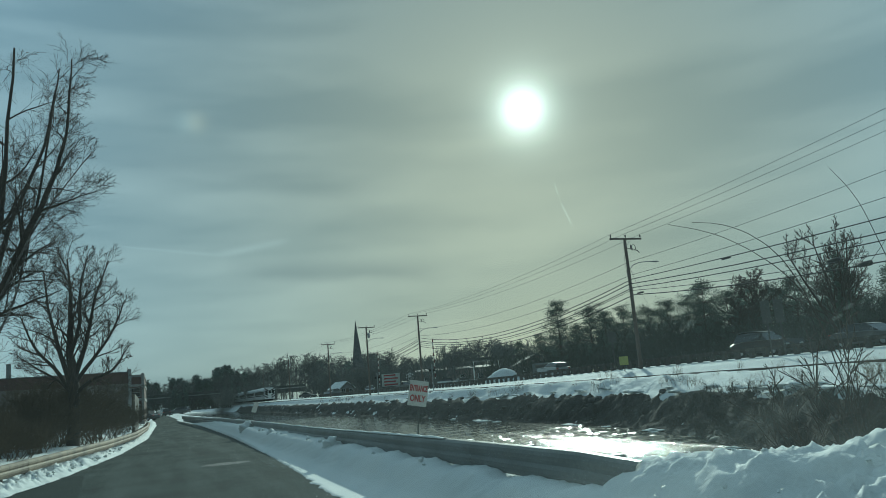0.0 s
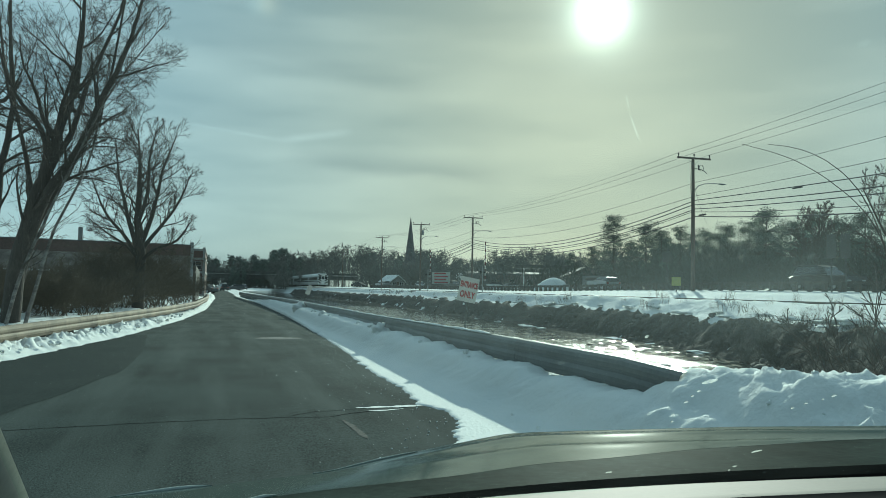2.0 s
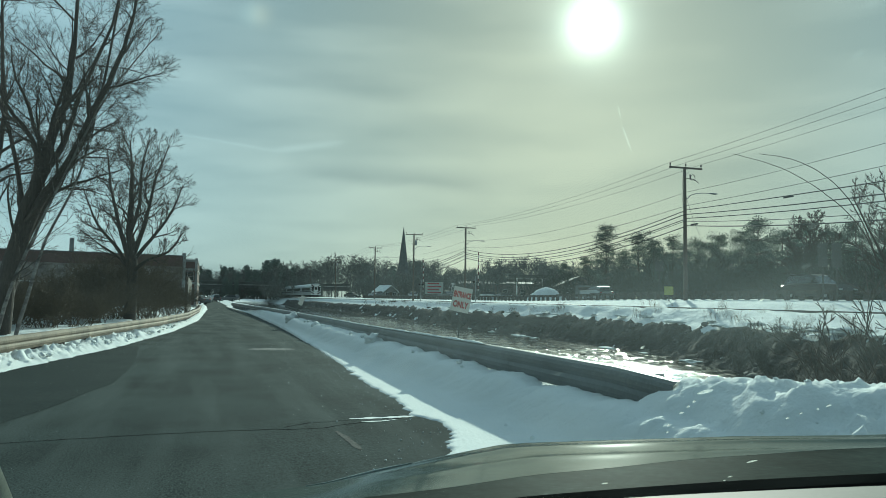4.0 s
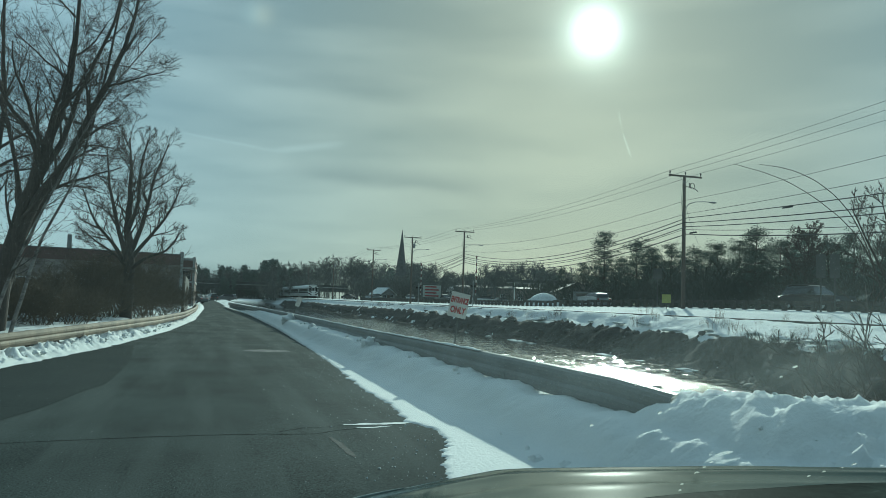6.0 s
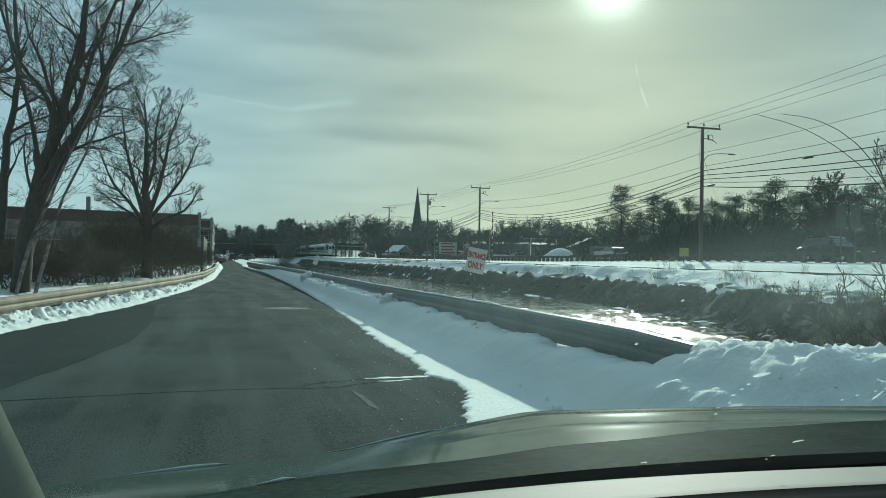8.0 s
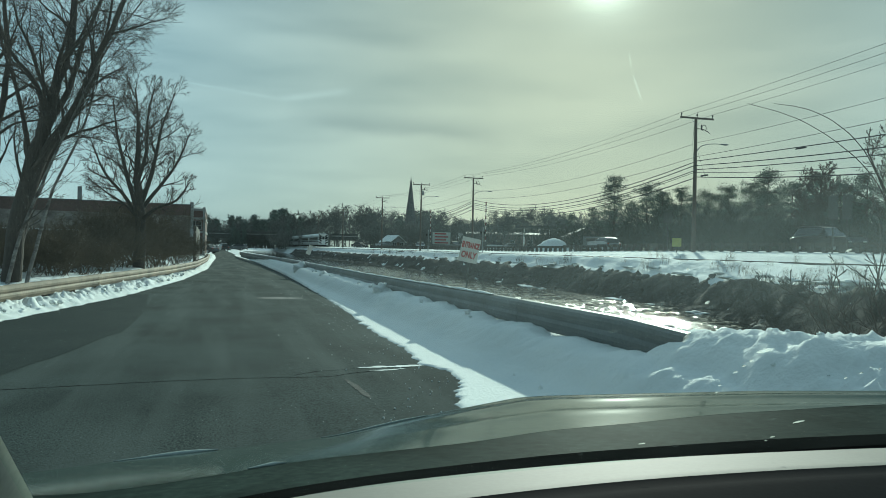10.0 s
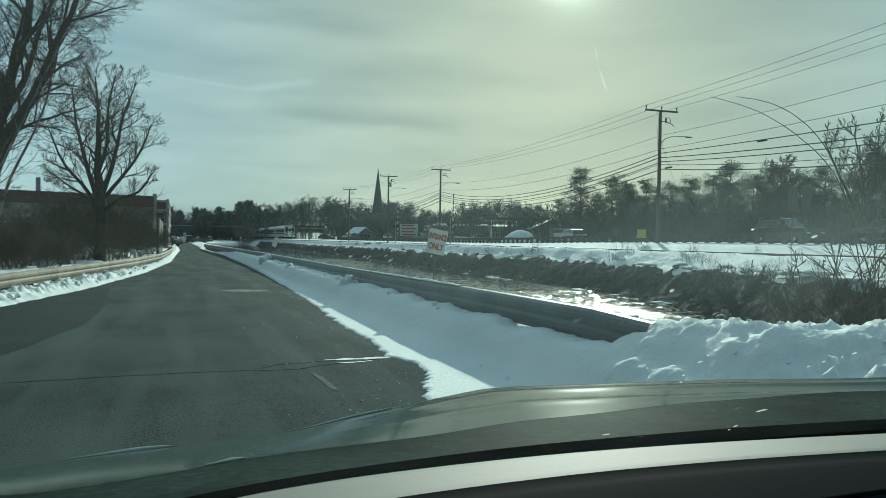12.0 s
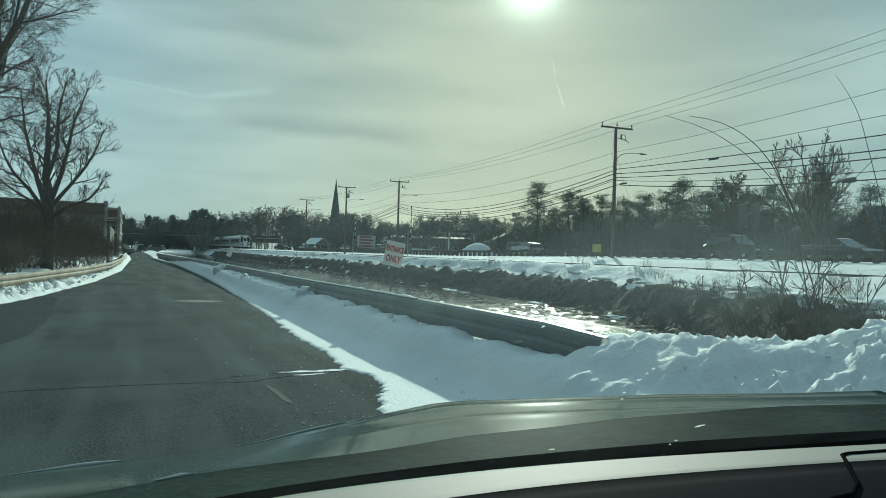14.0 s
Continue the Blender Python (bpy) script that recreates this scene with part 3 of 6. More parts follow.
def ribbon(points, width, z, seed, sub=14, wander=0.05, taper=0.0):
    pts = [Vector((x, y, 0)) for x, y in points]
    rows = []
    for i in range(len(pts) - 1):
        for k in range(sub if i < len(pts) - 2 else sub + 1):
            p = pts[i].lerp(pts[i + 1], k / sub)
            d = (pts[i + 1] - pts[i]).normalized()
            nrm = Vector((-d.y, d.x, 0))
            p = p + nrm * wander * fbm(p.x * 2.3, p.y * 2.3, seed, 3)
            u = (i + k / sub) / (len(pts) - 1)
            w = width * (0.6 + 0.8 * abs(fbm(p.x * 4, p.y * 4, seed + 2, 3))) * (1 - taper * (1 - math.sin(math.pi * u) ** 0.6))
            q = Vector((0, 0, z + road_z(p.x, p.y)))
            rows.append([p + nrm * w + q, p - nrm * w + q])
    return Geo().quads(rows)


CLOSER = 0.912


def closer(x, y, z, k=CLOSER):
    """The bank's crest and rail, drawn in towards the driver's eye."""
    return 0.02 + (x - 0.02) * k, 0.13 + (y - 0.13) * k, 1.53 + (z - 1.53) * k


def road_wear():
    z = 0.003
    solo("road_crack", ribbon(((-3.2, 8.45), (-1.3, 8.67), (-0.1, 8.83), (1.3, 8.80), (1.6, 8.98), (2.45, 9.36)), 0.010, z, 1), BLACKPAINT, "dark jagged crack across worn asphalt", "road crack", kind="structure")
    solo("road_crack", ribbon(((0.9, 8.9), (1.15, 9.15), (1.7, 9.33), (2.4, 9.5)), 0.008, z, 5), BLACKPAINT, "fine dark crack in worn asphalt", "road crack", kind="structure")
    solo("worn_joint", ribbon(((1.44, 8.55), (1.46, 8.0), (1.50, 7.5)), 0.05, z + 0.001, 3, wander=0.02, taper=0.7), OLDJOINT, "pale salt-filled joint in asphalt", "road wear", kind="structure")
    solo("snow_patch", ribbon(((1.72, 9.36), (2.0, 9.41), (2.35, 9.43), (2.80, 9.50)), 0.065, z + 0.001, 4, wander=0.05, taper=0.75), SNOW, "thin patch of packed snow on asphalt", "snow patch", kind="stuff")
    solo("snow_patch", ribbon(((1.82, 9.14), (2.05, 9.16), (2.3, 9.22)), 0.035, z + 0.001, 6, wander=0.04, taper=0.9), SNOW, "thin patch of packed snow on asphalt", "snow patch", kind="stuff")
    solo("salt_stain", ribbon(((1.1, 21.9), (1.75, 21.95), (2.4, 21.9)), 0.55, z, 7, wander=0.0, taper=0.9), SALT, "pale dried salt stain on asphalt", "road wear", kind="structure")
    rows = []
    for y in np.arange(-30, 24, 0.4):
        a = float(np.interp(y, LEFT_EDGE_Y, LEFT_EDGE_X)) - 0.4
        b = float(np.interp(y, (2, 10, 11.15, 14.1, 18, 24), (-3.3, -2.19, -1.9, -1.45, -1.5, -1.9))) + 0.04 * fbm(0, y * 1.5, 3, 3)
        rows.append([(a + (max(b, a + 0.02) - a) * k / 4, float(y), 0.004 + road_z(a + (max(b, a + 0.02) - a) * k / 4, float(y))) for k in range(5)])
    solo("road_edge_strip", Geo().quads(rows), OLD_ASPHALT, "older darker strip of rough asphalt", "road", kind="structure")
    rng = random.Random(17)
    g = Geo()
    for i in range(260):
        y = 6.5 + 20 * rng.random() ** 1.5
        x = float(np.interp(y, RIGHT_EDGE_Y, RIGHT_EDGE_X)) - abs(rng.gauss(0, 0.55)) - 0.03
        s = 0.003 + 0.009 * rng.random() ** 2
        g.blob((x, y, road_z(x, y) + s * 0.5), s, s, s * 0.8, 0.3, i, 5, 3)
    solo("snow_crumbs", g, SNOW, "scattered crumbs of snow on asphalt", "snow", kind="stuff")
    g = Geo()
    for i, (x, y, z0, r) in enumerate(((4.15, 19.5, 0.42, 0.17), (4.1, 39.0, 0.40, 0.30), (3.55, 6.9, 0.06, 0.07), (3.75, 6.2, 0.10, 0.08), (3.45, 6.5, 0.05, 0.06), (4.1, 30, 0.36, 0.16), (3.29, 8.05, 0.06, 0.07), (3.49, 8.22, 0.08, 0.07), (3.27, 7.3, 0.05, 0.08), (3.59, 7.36, 0.08, 0.12), (3.18, 6.92, 0.04, 0.08), (3.29, 6.55, 0.05, 0.08), (3.7, 6.65, 0.11, 0.09))):
        solo("snow_chunk", Geo().blob((0, 0, 0), r, r * 1.1, r * 0.9, 0.5, i, 14, 10), SNOW, "loose lump of ploughed snow on bank", "snow chunk", pose(*(closer(x, y, z0) if x > 4 else (x, y, z0))), "snow lumps on the bank")


road_wear()


def right_bank_height(x, y, edge):
    u = x - edge
    n = fbm(x * 0.9, y * 0.7, 2, 4)
    f = fbm(x * 3.1, y * 2.2, 6, 4)
    gap = max(sstep(a, a + 0.15, y) * sstep(b, b - 0.15, y) for a, b in ((8.9, 9.85), (10.7, 12.2), (12.4, 13.0), (13.2, 13.9), (14.75, 15.65), (16.0, 17.2), (18.0, 19.5)))
    rise = 0.425 - 0.060 * gap + 0.02 * fbm(1, y * 0.6, 9, 3) + 0.03 * fbm(1, y * 3.1, 12, 4) - 0.05 * math.exp(-((y - 7.95) / 0.3) ** 2) + 0.04 * abs(fbm(2, y * 1.9, 4, 3))
    z = 0.022 * sstep(0, 0.08, u) + 0.07 * sstep(2.95, 3.5, x) + (rise - 0.095) * sstep(3.38, 4.22, x)
    z += 0.030 * n * sstep(2.95, 3.9, x) + 0.020 * f * sstep(3.3, 3.9, x)
    z *= 1 - sstep(5.2, 6.0, x)
    top = np.interp(y, (-6, 2, 3.6, 4.5, 5.0, 5.9, 6.6, 6.95, 7.25, 7.5, 7.9), (1.05, 1.12, 1.12, 1.06, 0.93, 0.81, 0.75, 0.70, 0.52, 0.30, 0.0))
    if top > 0:
        near = float(sstep(5.4, 4.2, y))
        top *= 1 - 0.02 * near
        face = (1 - near) * sstep(3.85 + 0.12 * n, 4.70 + 0.10 * n, x) ** 0.8 + near * float(np.clip((x - 3.55 - 0.12 * n) / 2.0, 0, 1)) ** 0.85
        back = 1 - sstep(4.75 + 0.85 * near, 6.4 + 0.5 * near, x)
        wx, wy = x + 0.12 * fbm(x * 3, y * 3, 11, 3), y + 0.12 * fbm(x * 3, y * 3, 15, 3)
        ridged = 1 - abs(fbm(wx * 2.0, wy * 2.0, 7, 3)) * 2.4
        crumb = 1 - min(1.0, noise.voronoi(Vector((wx * 4.5, wy * 4.5, 3.0)))[0][0] * 1.6)
        amount = sstep(0.72, 0.98, face)
        amount = max(amount, near * sstep(0.15, 0.5, face), 0.06 * sstep(0.3, 0.6, face))
        chip = 1 - min(1.0, noise.voronoi(Vector((wx * 10 + 0.3 * f, wy * 10, 8.0)))[0][0] * 1.7)
        scallop = max(0.0, 1 - abs(fbm(wx * 4.2, wy * 6.5, 21, 2)) * 3.2) ** 2
        pile = top * face * back + amount * back * ((0.045 + 0.040 * near) * ridged - 0.045 + (0.030 + 0.040 * near) * crumb + (0.008 + 0.020 * near) * chip + (0.010 + 0.025 * near) * scallop + 0.03 * fbm(wx * 8, wy * 8, 5, 3))
        z = max(z * back, pile)
    return z


def build_right_bank():
    ys = np.concatenate([np.arange(-6, 2, 0.25), np.arange(2, 9.5, 0.045), np.arange(9.5, 12, 0.08), np.arange(12, 30, 0.15), np.arange(30, 110, 0.5)])
    rows = []
    for y in ys:
        e = float(np.interp(y, RIGHT_EDGE_Y, RIGHT_EDGE_X)) + 0.07 * fbm(0, y * 2.2, 1, 3) + 0.06 * fbm(3, y * 9, 1, 4)
        end = float(np.interp(y, (-6, 7, 9, 50, 64, 85, 110), (7.2, 7.2, 6.0, 6.0, 5.6, 4.8, 4.3)))
        row = []
        for k in range(116):
            q = k / 115
            x = e + (end - e) * q
            z = 0.02 + float(right_bank_height(x, float(y), e)) if k else 0.0
            row.append(closer(x, float(y), z, 1 - (1 - CLOSER) * float(sstep(3.1, 4.1, x))))
        rows.append(row)
    solo("snow_bank", Geo().quads(rows), SNOW, "ploughed snow bank piled against a steel guardrail", "snow bank", kind="stuff")


build_right_bank()


def build_left_bank():
    rows = []
    for y in np.concatenate([np.arange(8, 30, 0.07), np.arange(30, 60, 0.14), np.arange(60, 110, 0.5)]):
        e = float(np.interp(y, LEFT_EDGE_Y, LEFT_EDGE_X)) + 0.10 * fbm(8, y * 1.3, 1, 4)
        row = []
        for k in range(41):
            u = k / 40
            x = e - 1.7 * u
            h = 0.25 * sstep(0, 0.30, u) * (1 - 0.78 * sstep(0.42, 0.72, u))
            h *= 1 + 0.35 * fbm(x * 1.6, y * 1.6, 4, 3) + 0.55 * abs(fbm(x * 3.4, y * 3.4, 2, 4)) - 0.2
            h += 0.09 * sstep(0.05, 0.25, u) * (1 - 0.7 * sstep(0.5, 0.8, u)) * (0.5 - min(1.0, noise.voronoi(Vector((x * 5.5, y * 5.5, 1.0)))[0][0] * 1.7))
            row.append((x, float(y), 0.015 + h if k else 0.0))
        rows.append(row)
    solo("snow_bank", Geo().quads(rows), SNOW, "lumpy sunlit ridge of ploughed snow along road", "snow bank", kind="stuff")


build_left_bank()


def snow_lumps():
    rng = random.Random(23)
    g = Geo()
    for i in range(26):
        y = 2.6 + 4.4 * rng.random() ** 1.6
        x = rng.uniform(4.35, 5.1) if y > 4.6 else rng.uniform(4.0, 5.1)
        z = float(right_bank_height(x, y, 2.6)) + 0.02
        if z < 0.4:
            continue
        s = rng.uniform(0.010, 0.026)
        g.blob(closer(x, y, z + s * 0.15), s * rng.uniform(0.8, 1.6), s * rng.uniform(0.8, 1.6), s * rng.uniform(0.55, 1.0), 0.55, i, 9, 6)
    for i in range(200):
        y = 9 + 26 * rng.random()
        e = float(np.interp(y, LEFT_EDGE_Y, LEFT_EDGE_X))
        s = rng.uniform(0.02, 0.06)
        g.blob((e - rng.uniform(0.15, 0.9), y, 0.12 + rng.uniform(0, 0.12)), s * 1.2, s * 1.2, s * 0.9, 0.55, i, 9, 6)
    for i in range(9):
        y = rng.uniform(8.2, 34)
        s = rng.uniform(0.02, 0.07)
        g.blob(closer(4.1, y, float(right_bank_height(4.1, y, 2.7)) + 0.03), s, s * 1.2, s * 0.9, 0.5, i, 8, 5)
    solo("snow_lumps", g, SNOW, "broken crumbs and lumps of ploughed snow", "snow", kind="stuff")


snow_lumps()

# ---- guardrails ----
BEAM = 0.35
W_PROFILE = ((0.0, 0.0), (0.01, 0.018), (0.042, 0.078), (0.042, 0.128), (0.020, 0.175), (0.042, 0.22), (0.042, 0.268), (0.028, 0.310), (-0.012, 0.340), (-0.052, 0.35))


def guardrail(points, face, mat, label, post_mat, step=1.9, beam=1.0):
    """W-beam along a line of (x, y, top); face is +1 where the ridges point to +x."""
    rail = thing("guardrail", label, "guardrail")
    pts = np.array(points)
    s = np.concatenate([[0], np.cumsum(np.hypot(np.diff(pts[:, 0]), np.diff(pts[:, 1])))])

    def at(d):
        return [float(np.interp(d, s, pts[:, k])) for k in range(3)]

    seg = 3.81
    n = max(1, int(s[-1] // seg))
    for i in range(n):
        rows = []
        for d in np.linspace(i * seg, min((i + 1) * seg + 0.3, s[-1]), 5):
            x, y, top = at(d)
            off = 0.004 * (i % 2)
            prof = [(x + face * (a + off), y, top - BEAM * beam + b * beam) for a, b in W_PROFILE]
            back = [(x + face * (a + off - 0.006), y, top - BEAM * beam + b * beam) for a, b in W_PROFILE[::-1]]
            rows.append(prof + back)
        g = Geo().quads(rows, True, False)
        g.poly(rows[0][::-1]), g.poly(rows[-1])
        part("beam", g, mat, rail)
    for d in np.arange(0.6, s[-1], step):
        x, y, top = at(d)
        part("post", Geo().box(x - face * 0.20 - 0.07, x - face * 0.20 + 0.07, y - 0.05, y + 0.05, -0.3, top - 0.02, 0.006), post_mat, rail)
        part("block", Geo().box(min(x - face * 0.125, x - face * 0.008), max(x - face * 0.125, x - face * 0.008), y - 0.06, y + 0.06, top - 0.34, top - 0.03), post_mat, rail)
    return rail


guardrail([closer(*p) for p in ((4.50, 6.6, 0.74), (4.46, 7.6, 0.79), (4.45, 12, 0.78), (4.45, 23, 0.71), (4.45, 43, 0.68), (4.15, 60, 0.66), (3.3, 85, 0.62), (2.8, 105, 0.6))], -1, GALV, "galvanised steel guardrail half buried in snow", GALV)
guardrail(((-5.2, 4, 0.66), (-4.7, 11, 0.64), (-4.05, 17, 0.62), (-3.6, 20.2, 0.62), (-2.9, 24.9, 0.62), (-1.75, 33.1, 0.62), (-1.0, 41.8, 0.62), (-0.65, 56.6, 0.62), (-0.7, 74, 0.62)), 1, RUSTRAIL, "tan weathered steel guardrail behind a snow ridge", POSTWOOD, beam=0.92)


def rail_snow():
    """A thin crust of snow lying along the top edge of the river guardrail."""
    rows = []
    for y in np.arange(12.0, 62.0, 0.22):
        x, top = float(np.interp(y, (6.6, 7.6, 12, 43, 60, 85), (4.50, 4.46, 4.45, 4.45, 4.15, 3.3))), float(np.interp(y, (12, 23, 43, 60, 85), (0.78, 0.71, 0.68, 0.66, 0.62)))
        k = max(0.12, 0.75 + 0.9 * fbm(y * 0.9, 3.1, 2))
        rows.append([closer(x + a, y, top + b * k) for a, b in ((-0.018, -0.004), (-0.016, 0.012), (0.008, 0.030), (0.040, 0.026), (0.056, 0.004), (0.054, -0.006))])
    solo("rail_snow", Geo().quads(rows, True), SNOW, "thin crust of snow lying on the guardrail's edge", "snow")


rail_snow()


def highway_guardrail():
    rail = thing("guardrail", "dark post-and-beam guardrail on snowy highway embankment", "guardrail")
    for a in np.arange(14, 190, 8.0):
        lift = float(highway_lift(a + 4.0))
        part("beam", Geo().box(37.72, 37.80, a, a + 7.99, 1.78 + lift, 2.04 + lift), DARKPOST, rail)
    base = Geo().box(-0.13, 0.13, -0.16, 0.16, -0.2, 0.68, 0.02)
    me = base.mesh("post", DARKPOST)
    for y in np.arange(14.5, 190, 1.3):
        p = new("post", me)
        p.parent = rail
        p.matrix_basis = pose(37.45 + 0.03 * math.sin(y * 3), y, 1.32 + float(highway_lift(y)), 0, 2 * math.sin(y * 5), 0)


highway_guardrail()

# ---- railway ----


def railway():
    tr = thing("railway_track", "rusty railway track in snow on the embankment", "railway track", kind="structure")
    for x in (31.0, 32.435):
        prof = ((-0.07, 0), (-0.07, 0.02), (-0.012, 0.04), (-0.012, 0.13), (-0.036, 0.14), (-0.036, 0.17), (0.036, 0.17), (0.036, 0.14), (0.012, 0.13), (0.012, 0.04), (0.07, 0.02), (0.07, 0))
        part("rail", Geo().quads([[(x + a, y, 0.975 + b) for a, b in prof] for y in (-120, 60, 200, 420)], True, False), RAILSTEEL, tr)
    ties = Geo()
    for y in np.arange(8, 130, 0.6):
        ties.box(30.45, 32.98, y - 0.11, y + 0.11, 0.82, 0.97)
    tagged(part("sleepers", ties, TIE, tr), kind="stuff")


railway()

# ---- utility poles and wires ----
POLES = ((36.6, -5.0, 16.2), (36.63, 52.0, 12.54), (37.54, 109.3, 12.64), (35.15, 164.6, 12.79), (35.6, 222.0, 12.8), (35.6, 280.0, 12.8))
# across, below the top, radius, rise to the near pole, sag of the near span
WIRES = ((-1.45, 0.22, 0.012, 3.8, 0.75), (0.0, 0.30, 0.012, 3.6, 0.75), (1.45, 0.22, 0.012, 3.6, 0.75), (0.12, -2.1, 0.014, 3.7, 1.0), (0.14, -3.2, 0.017, 2.2, 0.65), (0.14, -3.55, 0.033, 0.2, 0.5),
         (-0.14, -3.95, 0.036, 0.0, 0.87), (0.14, -4.25, 0.033, 0.0, 0.95), (-0.14, -4.5, 0.022, 0.0, 1.45), (0.14, -4.85, 0.038, 0.0, 1.5))


def utility_pole(x, y, top, arm=True, lamp=True, extra=False, label="weathered wooden utility pole with crossarm and insulators"):
    z0 = float(ground_height(np.array([x]), np.array([y]))[0])
    h = top - z0
    pole = thing("utility_pole", label, "utility pole", pose(x, y, z0))
    part("shaft", Geo().tube([(0, 0, -0.4), (0, 0, h * 0.5), (0, 0, h - 0.1)], [0.17, 0.145, 0.115], 12), POLEWOOD, pole)
    if arm:
        part("crossarm", Geo().box(-1.55, 1.55, -0.20, -0.10, h - 0.22, h - 0.08, 0.01), POLEWOOD, pole)
        for s in (-1, 1):
            part("brace", Geo().tube([(s * 0.55, -0.15, h - 0.2), (0, -0.13, h - 0.75)], 0.014, 5), LAMPMETAL, pole)
        for a in (-1.45, 0.0, 1.45):
            g = Geo()
            zz = h - 0.1
            rows = [[(a + r * math.cos(q), -0.15 + r * math.sin(q), zz + e) for q in (2 * math.pi * k / 8 for k in range(8))] for r, e in ((0.02, 0), (0.025, 0.12), (0.07, 0.14), (0.05, 0.2), (0.07, 0.22), (0.045, 0.29), (0.01, 0.32))]
            part("insulator", g.quads(rows, True), PORCELAIN, pole)
        part("cutout_bracket", Geo().tube([(0.1, 0, h - 0.95), (0.7, 0, h - 0.98), (1.15, 0, h - 1.15), (1.3, 0, h - 1.3)], 0.03, 6), PORCELAIN, pole, "small dark switch bracket")
        ring = [(0.78 + 0.20 * math.sin(q), 0, h - 0.88 - 0.26 * math.cos(q)) for q in np.linspace(0.4, 5.9, 12)]
        part("cutout_loop", Geo().tube(ring, 0.022, 6), WIRE, pole)
        part("cutout_switch", Geo().tube([(0.5, 0, h - 0.62), (0.52, 0, h - 0.66), (0.54, 0, h - 1.02), (0.55, 0, h - 1.06)], [0.03, 0.06, 0.06, 0.03], 8), PORCELAIN, pole, "small grey cutout switch")
        part("guy_wire", Geo().tube([(-0.16, -0.05, h - 0.3), (-0.30, -0.05, h - 2.2), (-0.18, -0.05, h - 3.6)], 0.011, 5), WIRE, pole)
    for zz in (-3.2, -4.3):
        part("bracket", Geo().box(-0.16, 0.16, -0.05, 0.05, h + zz - 0.05, h + zz + 0.05), LAMPMETAL, pole)
    if lamp:
        pts = [(0.12, 0, h - 2.75), (0.5, 0, h - 2.35), (1.1, 0, h - 2.15), (1.9, 0, h - 2.08), (2.5, 0, h - 2.08)]
        part("lamp_arm", Geo().tube(pts, [0.04, 0.035, 0.03, 0.03, 0.03], 8), LAMPMETAL, pole)
        g = Geo().quads([[(2.4 + a, b * math.cos(q), h - 2.08 + c + d * math.sin(q)) for q in (2 * math.pi * k / 10 for k in range(10))] for a, b, c, d in ((0, 0.03, 0, 0.03), (0.1, 0.10, -0.01, 0.06), (0.5, 0.13, -0.02, 0.07), (0.72, 0.05, -0.01, 0.03))], True)
        part("lamp_head", g, LAMPMETAL, pole)
    if extra:
        part("transformer", Geo().tube([(0.32, -0.1, h - 2.0), (0.32, -0.1, h - 1.95), (0.32, -0.1, h - 1.2), (0.32, -0.1, h - 1.12)], [0.16, 0.2, 0.2, 0.1], 12), LAMPMETAL, pole)
    return pole


for i, (x, y, top) in enumerate(POLES):
    utility_pole(x, y, top, lamp=i in (1, 2, 3), extra=i == 4)
utility_pole(33.8, 126.2, 12.75, lamp=True, extra=True)


def sag_line(a, b, sag, n=14):
    a, b = Vector(a), Vector(b)
    return [a.lerp(b, t) - Vector((0, 0, 4 * sag * t * (1 - t))) for t in (k / n for k in range(n + 1))]


for dx, dz, r, rise, slack in WIRES:
    g = Geo()
    for k, ((xa, ya, ta), (xb, yb, tb)) in enumerate(zip(POLES, POLES[1:])):
        if k == 0:
            g.tube(sag_line((xa + dx, ya - 0.12, tb + dz + rise), (xb + dx, yb - 0.12, tb + dz), slack), r, 5, False)
        else:
            g.tube(sag_line((xa + dx, ya - 0.12, ta + dz), (xb + dx, yb - 0.12, tb + dz), 0.75 if dz > 0 else (1.1 if dz > -3.4 else 1.9)), r, 5, False)
    solo("overhead_wire", g, WIRE, "thin black overhead wire slung between utility poles", "overhead wire", group="wires on the utility poles")
for y, z, r in ((40.2, 8.62, 0.055), (50.4, 7.72, 0.07), (31.6, 6.90, 0.11), (29.6, 6.32, 0.15)):
    solo("cable_box", Geo().tube([(36.7, y, z - 0.02), (36.7, y + 0.08, z), (36.7, y + 0.85, z), (36.7, y + 0.95, z - 0.02)], [0.03, r, r, 0.03], 8), WIRE, "black splice box hung on an overhead cable", "cable box", group="splice boxes on the cables")
solo("overhead_wire", Geo().tube(sag_line((36.63, 52, 10.5), (58, 78, 9.0), 1.0), 0.012, 5, False), WIRE, "thin black service wire running to a house", "overhead wire")

# ---- trees ----


